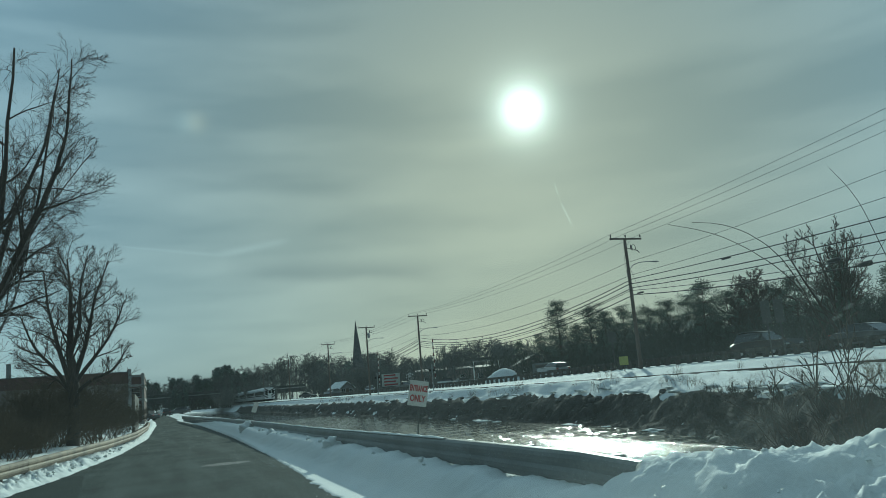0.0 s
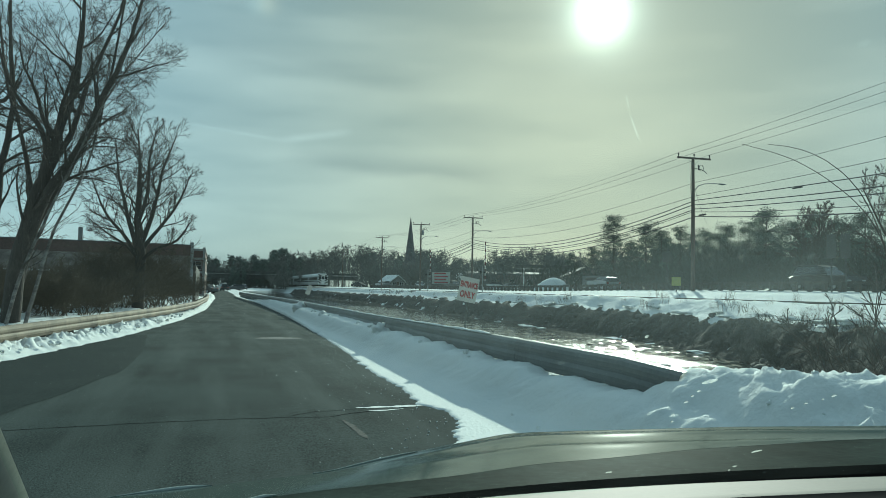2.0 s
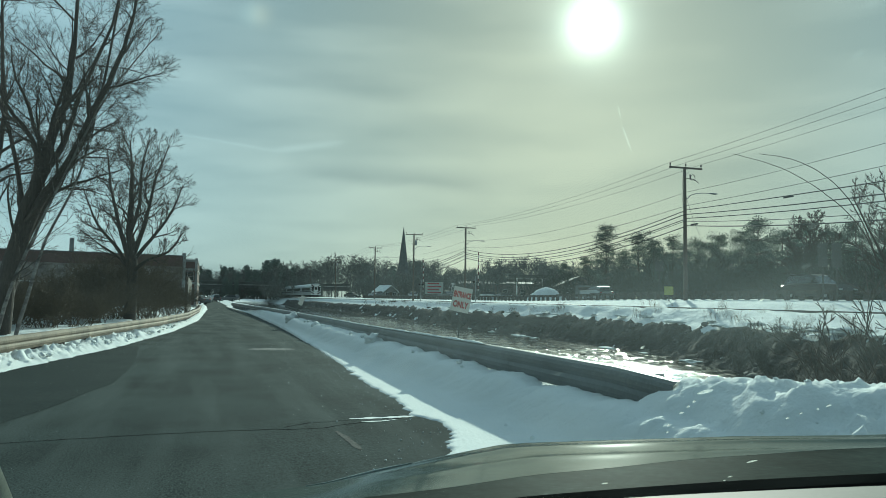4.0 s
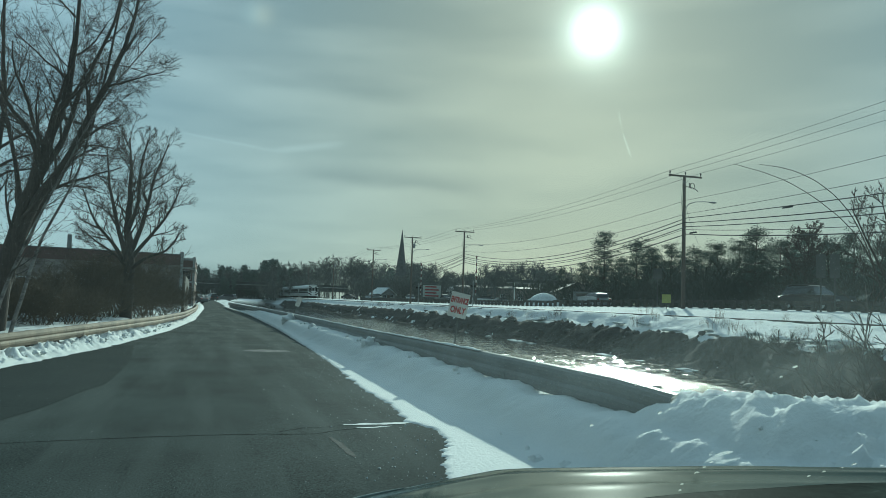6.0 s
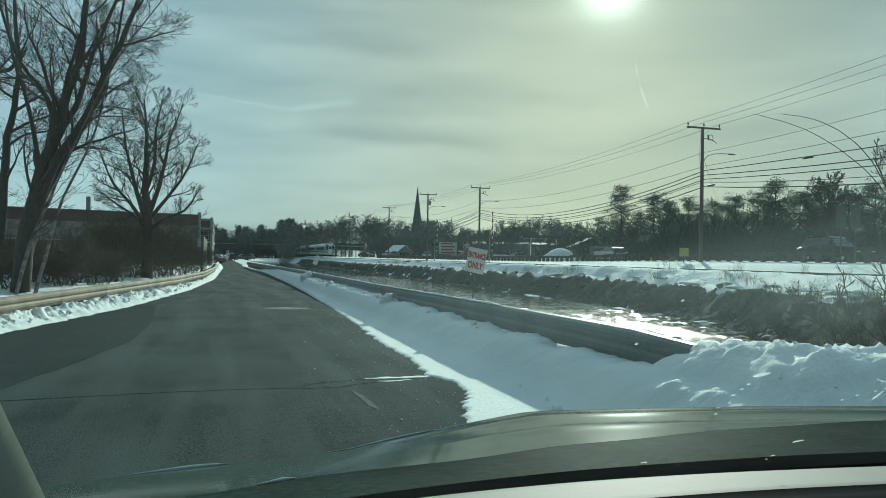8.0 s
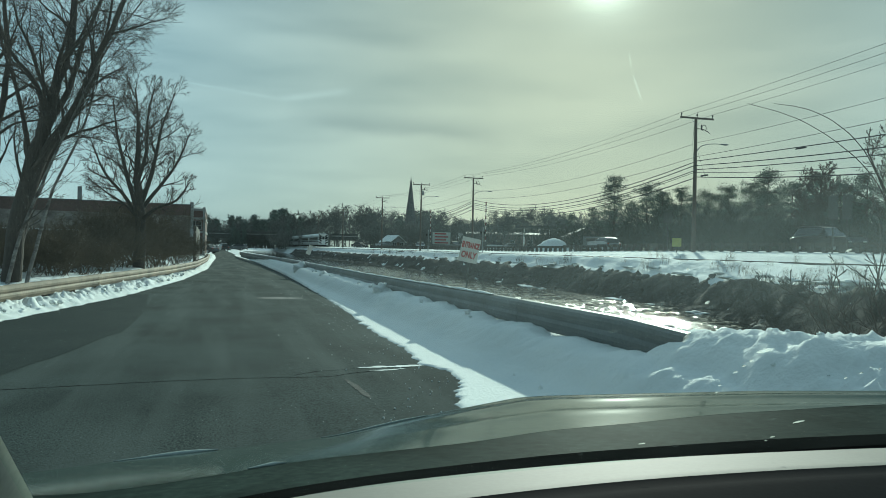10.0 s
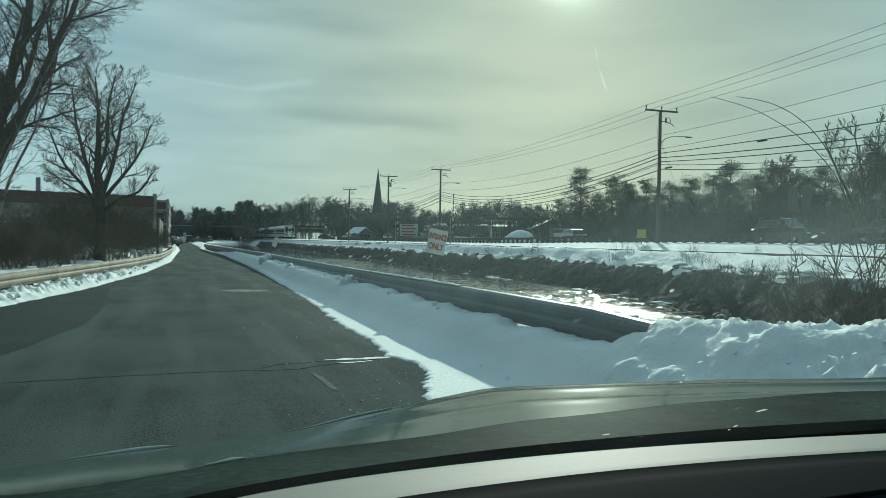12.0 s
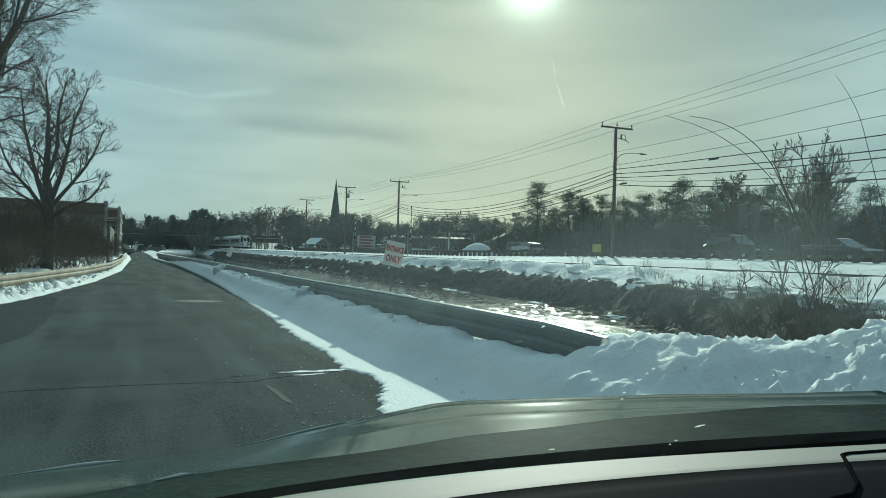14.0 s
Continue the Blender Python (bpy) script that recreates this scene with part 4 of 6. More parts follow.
def grow(rng, limbs, twigs, p, d, length, r, level, deepest, spread, kids, rise, wob=0.16, least=0.005, reach=0.62, segs=(7, 5, 4, 2, 1, 1), ratio=0.55):
    """One branch and, along it, its own branches."""
    n = segs[min(level, len(segs) - 1)]
    pts, rad = [p], [r]
    q, e = p.copy(), d.copy()
    for k in range(n):
        w = wob * (0.4 if level == 0 else 1.0)
        e = (e + Vector((rng.uniform(-w, w), rng.uniform(-w, w), rng.uniform(-w, w) + rise * (0.05 if level == 0 else 0.12)))).normalized()
        q = q + e * (length / n)
        pts.append(q.copy())
        rad.append(max(r * (1 - 0.82 * (k + 1) / n), least))
    sides = (10, 6, 4, 3, 3, 3)[min(level, 5)]
    (limbs if level <= 1 else twigs).tube(pts, rad, sides, False)
    if level >= deepest:
        return
    m = kids[min(level, len(kids) - 1)]
    for i in range(m):
        t = (0.28 if level == 0 else 0.15) + (0.72 if level == 0 else 0.83) * (i + rng.random() * 0.8) / m
        k = min(int(t * n), n - 1)
        base = pts[k].lerp(pts[k + 1], t * n - k)
        along = (pts[k + 1] - pts[k]).normalized()
        side = Vector((rng.uniform(-1, 1), rng.uniform(-1, 1), rng.uniform(-0.6, 0.8)))
        side = (side - along * side.dot(along)).normalized()
        a = (rng.uniform(0.8, 1.2) if level == 0 else rng.uniform(0.55, 1.0)) * spread
        nd = (along * math.cos(a) + side * math.sin(a)).normalized()
        rr = rad[k] * (rng.uniform(0.32, 0.52) if level == 0 else rng.uniform(0.32, 0.50))
        ll = length * (reach if level == 0 else ratio) * rng.uniform(0.65, 1.1) * ((1.3 - 0.95 * t) if level == 0 else (1.15 - 0.55 * t))
        grow(rng, limbs, twigs, base, nd, ll, max(rr, least * 1.15), level + 1, deepest, spread, kids, rise, wob, least, reach, segs, ratio)


def bare_tree(label, m, stems, deepest, kids, spread=0.75, rise=0.8, seed=1, bark=BARK, twig=TWIG, group="", reach=0.62, least=0.006):
    """stems: base x, y, direction, length, radius of each trunk."""
    rng = random.Random(seed)
    limbs, twigs = Geo(), Geo()
    for bx, by, d, ln, r in stems:
        grow(rng, limbs, twigs, Vector((bx, by, -0.2)), Vector(d).normalized(), ln, r, 0, deepest, spread, kids, rise, 0.16, least, reach)
    tree = thing("bare_tree", label, "tree", m, group)
    part("trunk", limbs, bark, tree)
    part("crown", twigs, twig, tree)
    return tree


def limb_tree(label, m, limbs_of, seed, bark=BARK, twig=TWIG, spread=0.6, kids=(7, 5, 3), rise=0.5, least=0.004, fork=0.75, more=1.35):
    """limbs_of: for each main limb its bends as (x, y, z), base and tip radius, number of side limbs, the height share where they begin, and their lengths from there to the tip."""
    rng = random.Random(seed)
    wood, fine = Geo(), Geo()
    for bends, r0, r1, count, first, lengths in limbs_of:
        count = round(count * more)
        p = [Vector(b) for b in bends]
        pts = []
        for i in range(len(p) - 1):
            a, b, c, d = p[max(i - 1, 0)], p[i], p[i + 1], p[min(i + 2, len(p) - 1)]
            for k in range(4):
                t = k / 4
                q = 0.5 * ((2 * b) + (c - a) * t + (2 * a - 5 * b + 4 * c - d) * t * t + (3 * b - a - 3 * c + d) * t ** 3)
                pts.append(q + Vector((rng.uniform(-1, 1), rng.uniform(-1, 1), 0)) * r0 * 0.16)
        pts.append(p[-1])
        n = len(pts) - 1
        rad = [r0 + (r1 - r0) * (k / n) ** 0.85 for k in range(n + 1)]
        wood.tube(pts, rad, 10, False)
        for i in range(count):
            t = first + (0.99 - first) * (i + 0.8 * rng.random()) / count
            k = min(int(t * n), n - 1)
            base = pts[k].lerp(pts[k + 1], t * n - k)
            along = (pts[k + 1] - pts[k]).normalized()
            side = Vector((rng.uniform(-1, 1), rng.uniform(-1, 1), rng.uniform(-0.4, 0.6)))
            side = (side - along * side.dot(along)).normalized()
            a = spread * rng.uniform(0.7, 1.25)
            u = (t - first) / (0.99 - first)
            ln = float(np.interp(u, np.linspace(0, 1, len(lengths)), lengths)) * rng.uniform(0.75, 1.15)
            grow(rng, wood, fine, base, (along * math.cos(a) + side * math.sin(a)).normalized(), ln, max(min(rad[k] * 0.5, 0.014 + ln * 0.018), 0.012), 1, 4, fork, (0,) + kids, rise, 0.20, least, 0.62, (7, 7, 5, 3, 2), 0.66)
    tree = thing("bare_tree", label, "tree", m)
    part("trunk", wood, bark, tree)
    part("crown", fine, twig, tree)


limb_tree("large leafless tree with leaning forked dark trunks", pose(-5.85, 24.6, 0), (
    (((0, 0, -0.2), (0.13, 0, 0.5), (0.45, 0, 3.1), (0.93, 0, 4.95), (1.33, 0.3, 6.8), (1.57, 0.5, 8.1), (1.8, 0.6, 13.2)), 0.34, 0.03, 24, 0.24, (2.2, 3.0, 2.8, 2.0)),
    (((0.80, 0, 4.7), (0.92, 0, 5.4), (0.66, -0.3, 6.2), (-0.05, -0.8, 7.4), (-1.2, -1.5, 11.8)), 0.12, 0.02, 13, 0.35, (2.6, 2.2, 1.4)),
    (((0.88, 0, 4.6), (1.1, 0, 5.1), (1.47, 0.5, 6.1), (1.85, 0.8, 7.8), (2.6, 1.2, 10.2), (3.0, 1.3, 12.9)), 0.14, 0.02, 14, 0.3, (2.4, 2.2, 1.5)),
    (((0.12, 0.1, 0.4), (0.42, 0.1, 2.3), (1.0, -0.1, 4.1), (1.84, -0.3, 5.5), (2.42, -0.5, 7.0), (3.1, -0.8, 8.5), (3.45, -1.0, 9.9), (3.6, -1.1, 12.2)), 0.20, 0.02, 17, 0.28, (1.6, 2.0, 1.6, 0.9)),
    (((0.3, 0.2, 1.8), (0.75, 0.3, 3.4), (1.5, 0.7, 5.2), (2.3, 1.1, 7.4), (2.9, 1.5, 12.4)), 0.13, 0.02, 12, 0.4, (1.9, 1.6, 0.9)),
    (((0.48, 0.0, 3.2), (0.45, 0.3, 4.3), (0.0, 0.9, 6.0), (-0.7, 1.5, 8.2), (-1.3, 1.9, 12.8)), 0.10, 0.02, 9, 0.15, (2.4, 2.0, 1.2)),
), 4, spread=0.85, rise=0.06, kids=(7, 5, 3), fork=0.95, least=0.0042, more=0.74)
limb_tree("slender leaning pale-barked stems beside a dark tree", pose(-5.6, 24.0, 0), (
    (((0.3, 0.2, -0.1), (0.7, 0.2, 1.75), (1.05, 0.2, 3.1), (1.85, 0.2, 5.05), (2.15, 0.3, 6.9), (2.3, 0.4, 8.4)), 0.062, 0.014, 9, 0.55, (1.4, 1.2, 0.7)),
    (((-0.2, 0.2, -0.1), (0.18, 0.2, 1.6), (0.7, 0.2, 3.1), (1.4, 0.1, 4.85), (2.45, 0.0, 7.25), (3.9, -0.2, 9.4)), 0.062, 0.014, 10, 0.5, (1.4, 1.2, 0.8)),
), 9, BIRCH, spread=0.6, kids=(5, 4, 2), rise=0.3)
limb_tree("leafless tree with upright trunk behind guardrail", pose(-3.62, 38.8, 0), (
    (((0, 0, -0.2), (0.02, 0, 3.0), (-0.15, 0, 5.0), (-0.10, 0, 6.9), (-0.3, 0.1, 9.0)), 0.32, 0.02, 16, 0.30, (1.6, 2.0, 1.8, 1.2)),
    (((0.0, 0, 2.9), (-0.45, -0.2, 4.4), (-1.0, -0.3, 6.6), (-1.2, -0.4, 8.4)), 0.15, 0.02, 11, 0.25, (1.5, 1.5, 0.9)),
    (((0.0, 0, 3.2), (0.5, 0.2, 4.8), (0.9, 0.3, 7.0), (1.5, 0.4, 8.9)), 0.15, 0.02, 11, 0.25, (1.5, 1.5, 0.9)),
    (((0.0, 0, 2.5), (0.8, -0.3, 3.2), (1.7, -0.5, 3.6), (2.3, -0.6, 4.5)), 0.11, 0.03, 6, 0.35, (0.9, 0.8, 0.5)),
    (((0.0, 0, 2.7), (-0.8, 0.2, 3.9), (-1.7, 0.4, 5.0), (-2.3, 0.4, 6.6)), 0.12, 0.02, 10, 0.3, (1.4, 1.2, 0.8)),
    (((0.0, 0, 3.0), (0.8, 0.4, 4.2), (1.7, 0.6, 5.6), (2.2, 0.6, 7.0)), 0.12, 0.02, 10, 0.3, (1.4, 1.2, 0.8)),
    (((0.0, 0, 2.6), (-0.6, 0.5, 3.3), (-1.5, 0.8, 3.9), (-2.4, 0.9, 4.6)), 0.09, 0.02, 7, 0.3, (1.1, 0.9, 0.5)),
    (((-0.1, 0, 4.4), (0.3, -0.5, 5.8), (0.4, -0.9, 7.6), (0.7, -1.2, 8.8)), 0.11, 0.02, 9, 0.2, (1.4, 1.2, 0.8)),
), 15, spread=0.80, rise=0.22, kids=(5, 4, 2), least=0.0062, fork=0.8, more=1.4)
limb_tree("tall leafless tree with spreading dark limbs", pose(-7.85, 31.0, 0.1), (
    (((-0.25, 0, -0.2), (0.0, 0, 3.0), (0.1, 0, 5.6), (0.42, 0, 7.8), (0.2, 0.1, 10.6), (0.1, 0.2, 13.5)), 0.21, 0.03, 16, 0.18, (2.2, 2.6, 2.4, 1.6)),
    (((-2.2, 0.1, 7.0), (-0.6, 0, 7.9), (0.1, 0, 8.1), (0.7, -0.1, 8.9)), 0.15, 0.04, 5, 0.3, (1.6, 1.3, 0.8)),
    (((0.05, 0, 5.2), (0.7, -0.1, 5.7), (1.5, -0.2, 5.9), (2.3, -0.3, 6.5)), 0.06, 0.015, 6, 0.3, (1.1, 0.9, 0.6)),
), 21, spread=0.9, rise=0.05, kids=(5, 4, 2), fork=0.95, least=0.005, more=0.75)
ivy_tree = bare_tree("leafless tree with a dark ivy-clad trunk", pose(52.4, 45.6, 1.4),
                     ((0, 0, (0.02, 0, 1.0), 8.6, 0.36), (0.05, 0, (0.42, 0.1, 1.0), 10.2, 0.2), (-0.05, 0, (-0.40, 0.1, 1.0), 9.8, 0.18), (0, 0, (0.14, 0.3, 1.0), 10.6, 0.18), (0, 0, (-0.14, -0.2, 1.0), 10.0, 0.16)), 4, (9, 6, 4, 3), 0.75, 0.5, 33, reach=0.42, least=0.016)


def ivy(tree):
    rng = random.Random(6)
    g = Geo()
    for k in range(2600):
        z = rng.uniform(0.5, 8.2)
        r = (0.42 + 0.18 * math.sin(z * 2.1)) * (1.3 if z > 6.4 else 1.0) * rng.uniform(0.6, 1.05)
        a = rng.uniform(0, 6.28)
        q = Vector((r * math.cos(a), r * math.sin(a), z))
        u = Vector((rng.uniform(-1, 1), rng.uniform(-1, 1), rng.uniform(-1, 1))).normalized() * 0.09
        v = u.cross(Vector((rng.uniform(-1, 1), rng.uniform(-1, 1), rng.uniform(-1, 1)))).normalized() * 0.07
        g.poly((q - u, q + v, q + u, q - v))
    part("ivy", g, NEEDLE, tree, "dark evergreen ivy leaves")


ivy(ivy_tree)
bare_tree("leafless roadside tree beyond the highway", pose(62.0, 66.0, 1.4),
          ((0, 0, (0.0, 0, 1.0), 9.6, 0.22), (0.5, 0.3, (0.2, 0, 1.0), 8.6, 0.15)), 4, (14, 8, 6, 5), 0.9, 0.5, 35, reach=0.5, least=0.016)


def shrub(label, m, n, h, seed, spread=0.55, mat=SHRUB, deepest=2, kids=(10, 8), group="", stem=0.022, least=0.006, fork=0.5, segs=(4, 3, 1)):
    rng = random.Random(seed)
    a, b = Geo(), Geo()
    for i in range(n):
        d = Vector((rng.uniform(-spread, spread), rng.uniform(-spread, spread), 1)).normalized()
        grow(rng, a, b, Vector((rng.uniform(-0.35, 0.35), rng.uniform(-0.35, 0.35), -0.1)), d, h * rng.uniform(0.7, 1.1), stem, 0, deepest, fork, kids, 0.4, 0.16, least, 0.62, segs)
    ob = thing("shrub", label, "shrub", m, group)
    part("stems", a, mat, ob)
    part("twigs", b, mat, ob)
    return ob


for i, (x, y, h) in enumerate(((-6.6, 26.5, 2.6), (-5.0, 27.6, 3.2), (-4.6, 31.0, 2.7), (-7.0, 31.5, 3.4), (-5.6, 35.5, 3.6), (-4.2, 36.6, 2.8), (-3.9, 41.5, 3.6), (-3.0, 44.0, 3.0), (-2.6, 49.0, 3.2), (-8.5, 36.0, 3.8), (-6.5, 42.0, 4.2), (-10.5, 33.0, 3.6), (-4.6, 52.0, 4.0), (-8.5, 46.0, 4.2), (-2.4, 55.0, 2.6), (-6.0, 28.6, 2.8), (-5.6, 33.2, 3.2), (-4.4, 34.2, 2.6), (-7.6, 34.6, 3.4), (-5.4, 39.0, 3.4), (-4.6, 45.0, 3.4), (-3.2, 47.0, 3.2), (-6.8, 38.2, 3.6), (-8.0, 29.5, 3.2), (-2.2, 60.0, 3.0), (-9.2, 40.0, 4.0), (-3.6, 58.0, 3.6), (-4.1, 39.6, 4.2), (-3.0, 40.2, 4.0))):
    shrub("brown leafless shrub in snow before a brick building", pose(x, y, 0.30, 0, 0, i * 47), 20, h * (0.85 if -4.7 < x and 36 < y < 46 else 0.52 + 0.10 * (y > 40)), 30 + i, 0.9, kids=(10, 9), stem=0.016, least=0.005, fork=0.8, group="shrubs behind the guardrail")


# brush on the far river bank and arching shoots
for i, (x, y, h) in enumerate(((8.9, 7.5, 2.85), (9.9, 7.5, 2.9), (9.2, 6.4, 3.0), (10.2, 6.7, 3.0))):
    z = float(ground_height(np.array([x]), np.array([y]))[0])
    shrub("thin leafless brush growing on the steep river bank", pose(x, y, z, 0, 0, i * 77), 5, h - 1.15 - z, 60 + i, 0.7, TWIG, 3, (6, 4, 2), "brush on the river bank", 0.034, 0.006, 0.8, (6, 4, 2, 1))


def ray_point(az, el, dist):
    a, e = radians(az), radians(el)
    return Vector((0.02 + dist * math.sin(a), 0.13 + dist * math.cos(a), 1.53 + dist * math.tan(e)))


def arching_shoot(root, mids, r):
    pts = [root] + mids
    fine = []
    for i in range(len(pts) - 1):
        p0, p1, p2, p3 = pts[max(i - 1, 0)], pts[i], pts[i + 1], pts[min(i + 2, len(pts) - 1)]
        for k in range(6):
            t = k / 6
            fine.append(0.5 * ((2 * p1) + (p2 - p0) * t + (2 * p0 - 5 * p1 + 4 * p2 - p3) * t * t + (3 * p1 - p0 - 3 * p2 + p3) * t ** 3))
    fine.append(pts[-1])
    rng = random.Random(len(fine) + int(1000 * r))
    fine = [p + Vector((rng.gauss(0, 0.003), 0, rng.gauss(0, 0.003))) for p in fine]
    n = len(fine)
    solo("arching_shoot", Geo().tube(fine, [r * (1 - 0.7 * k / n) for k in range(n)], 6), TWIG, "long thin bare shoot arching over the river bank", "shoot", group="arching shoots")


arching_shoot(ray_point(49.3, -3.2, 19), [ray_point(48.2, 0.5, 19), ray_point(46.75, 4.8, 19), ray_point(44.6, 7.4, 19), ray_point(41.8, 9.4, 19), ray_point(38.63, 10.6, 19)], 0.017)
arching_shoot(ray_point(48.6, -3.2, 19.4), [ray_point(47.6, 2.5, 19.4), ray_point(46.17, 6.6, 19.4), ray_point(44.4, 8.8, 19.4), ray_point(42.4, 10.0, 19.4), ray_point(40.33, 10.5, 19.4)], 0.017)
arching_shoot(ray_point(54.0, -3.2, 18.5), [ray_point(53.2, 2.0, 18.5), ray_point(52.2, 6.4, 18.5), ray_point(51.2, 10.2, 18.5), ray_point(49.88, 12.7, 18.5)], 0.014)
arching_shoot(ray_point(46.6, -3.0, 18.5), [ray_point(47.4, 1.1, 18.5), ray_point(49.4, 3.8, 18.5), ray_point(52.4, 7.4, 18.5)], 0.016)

# ---- woods ----


def pine_geo(seed, h, w, n, leaf_size=1.0):
    """A pine: uneven tiers of limbs, each limb with tufts of needles near its end."""
    rng = random.Random(seed)
    wood, leaf = Geo(), Geo()
    wood.tube([(0, 0, -0.3), (0.12, 0, h * 0.5), (0, 0.1, h)], [h * 0.018, h * 0.012, 0.02], 6, False)
    tiers = int(h * 1.3)
    lean = [rng.uniform(0.7, 1.15) for _ in range(7)]
    for i in range(tiers):
        t = 0.08 + 0.92 * (i + rng.random() * 0.6) / tiers
        reach = w * max(0.12, 1.05 - t) ** 0.6 * min(1.0, 0.6 + 1.6 * t)
        for k in range(7):
            a = rng.uniform(0, 6.28)
            out = reach * rng.uniform(0.5, 1.0) * lean[int(a * 1.114) % 7]
            root = Vector((0, 0, h * t))
            tip = root + Vector((math.cos(a) * out, math.sin(a) * out, out * rng.uniform(0.0, 0.55)))
            wood.tube([root, root.lerp(tip, 0.6) - Vector((0, 0, 0.07 * out)), tip], [0.04, 0.025, 0.01], 3, False)
            tufts = [root.lerp(tip, rng.uniform(0.2, 1.05)) + Vector((rng.gauss(0, 0.26), rng.gauss(0, 0.26), rng.gauss(0.08, 0.19))) for _ in range(4)]
            for c in range(n):
                q = tufts[c % 4] + Vector((rng.gauss(0, 0.25), rng.gauss(0, 0.25), rng.gauss(0, 0.15)))
                d = Vector((rng.uniform(-1, 1), rng.uniform(-1, 1), rng.uniform(-0.2, 1.1))).normalized() * rng.uniform(0.12, 0.26) * leaf_size
                v = d.cross(Vector((rng.uniform(-1, 1), rng.uniform(-1, 1), rng.uniform(-1, 1)))).normalized() * rng.uniform(0.05, 0.10) * leaf_size
                leaf.poly((q - v, q + v, q + d))
    return wood, leaf


PINES = []
for k, (h, w) in enumerate(((9.5, 4.6), (8.0, 4.0), (7.0, 4.2))):
    wood, leaf = pine_geo(70 + k, h, w, 124, 0.62)
    ob = thing("pine_tree", "dark green pine with an uneven crown beyond highway", "tree", pose(0, 0, -60), "pines beyond the highway")
    part("trunk", wood, BARK, ob)
    part("crown", leaf, NEEDLE, ob)
    PINES.append(ob)
rng = random.Random(5)
PINE_SPOTS = [(29.5, 118, 5.64), (31.9, 116, 5.1), (33.0, 112, 4.4), (34.3, 112, 4.8), (36.0, 108, 4.6), (37.5, 106, 4.8), (39.0, 104, 5.1), (40.1, 100, 6.0), (41.6, 98, 5.0), (43.1, 96, 5.6), (44.6, 92, 5.2), (46.2, 92, 5.4), (47.8, 90, 5.0), (49.6, 88, 5.4), (52.0, 88, 5.3), (54.4, 88, 5.2),
              (30.8, 130, 3.8), (33.2, 128, 3.9), (35.2, 122, 4.1), (37.0, 120, 4.2), (39.8, 114, 4.4), (42.4, 112, 4.6), (45.4, 104, 4.8), (48.6, 100, 4.7), (28.0, 140, 3.3), (26.4, 150, 2.9)]
used = [False] * 3
for i, (az, dist, el) in enumerate(PINE_SPOTS):
    top = 1.53 + dist * math.tan(radians(el)) - 1.45
    k = i % 3
    s = top / (9.5, 8.0, 7.0)[k]
    m = pose(dist * math.sin(radians(az)), dist * math.cos(radians(az)), 1.4, 0, 0, i * 73)
    if not used[k]:
        used[k] = True
        PINES[k].matrix_basis = m
        PINES[k].scale = (s, s, s)
        ob = PINES[k]
    else:
        ob = copy_thing(PINES[k], m)
        ob.scale = (s, s, s)


def thread(g, a, b, w, rng):
    """A twig a few pixels' fraction wide: one sliver that tapers to its tip."""
    d = b - a
    v = d.cross(Vector((rng.uniform(-1, 1), rng.uniform(-1, 1), rng.uniform(-1, 1)))).normalized() * w
    g.poly((a - v, a + v, b))


def bare_variant(seed, h, limbs=17, wide=0.36):
    """A leafless round-crowned tree far away."""
    rng = random.Random(seed)
    g = Geo()
    g.tube([(0, 0, -0.2), (rng.uniform(-0.2, 0.2), 0, h * 0.45), (rng.uniform(-0.3, 0.3), 0.2, h * 0.97)], [h * 0.016, h * 0.011, 0.02], 4, False)
    for i in range(limbs):
        t = 0.22 + 0.72 * (i + rng.random()) / limbs
        a = rng.uniform(0, 6.28)
        out = h * wide * math.sin(math.pi * min(1.0, 0.30 + 0.62 * t)) * rng.uniform(0.6, 1.1)
        root = Vector((0, 0, h * t))
        tip = root + Vector((math.cos(a) * out, math.sin(a) * out, min(h * 1.02 - h * t, out * rng.uniform(0.6, 1.5))))
        mid = root.lerp(tip, 0.5) + Vector((0, 0, 0.06 * h * rng.uniform(-0.3, 0.6)))
        g.tube([root, mid, tip], [0.055, 0.035, 0.012], 3, False)
        for j in range(9):
            u = rng.uniform(0.15, 1.0)
            p = root.lerp(mid, u * 2) if u < 0.5 else mid.lerp(tip, u * 2 - 1)
            d = Vector((rng.uniform(-1, 1), rng.uniform(-1, 1), rng.uniform(-0.2, 1.4))).normalized() * h * rng.uniform(0.07, 0.15)
            thread(g, p, p + d, 0.05, rng)
            for k in range(6):
                q = p + d * rng.uniform(0.2, 1.0)
                e = (d.normalized() + Vector((rng.uniform(-1, 1), rng.uniform(-1, 1), rng.uniform(-0.5, 0.9)))).normalized() * h * rng.uniform(0.03, 0.075)
                thread(g, q, q + e, 0.042, rng)
    return g


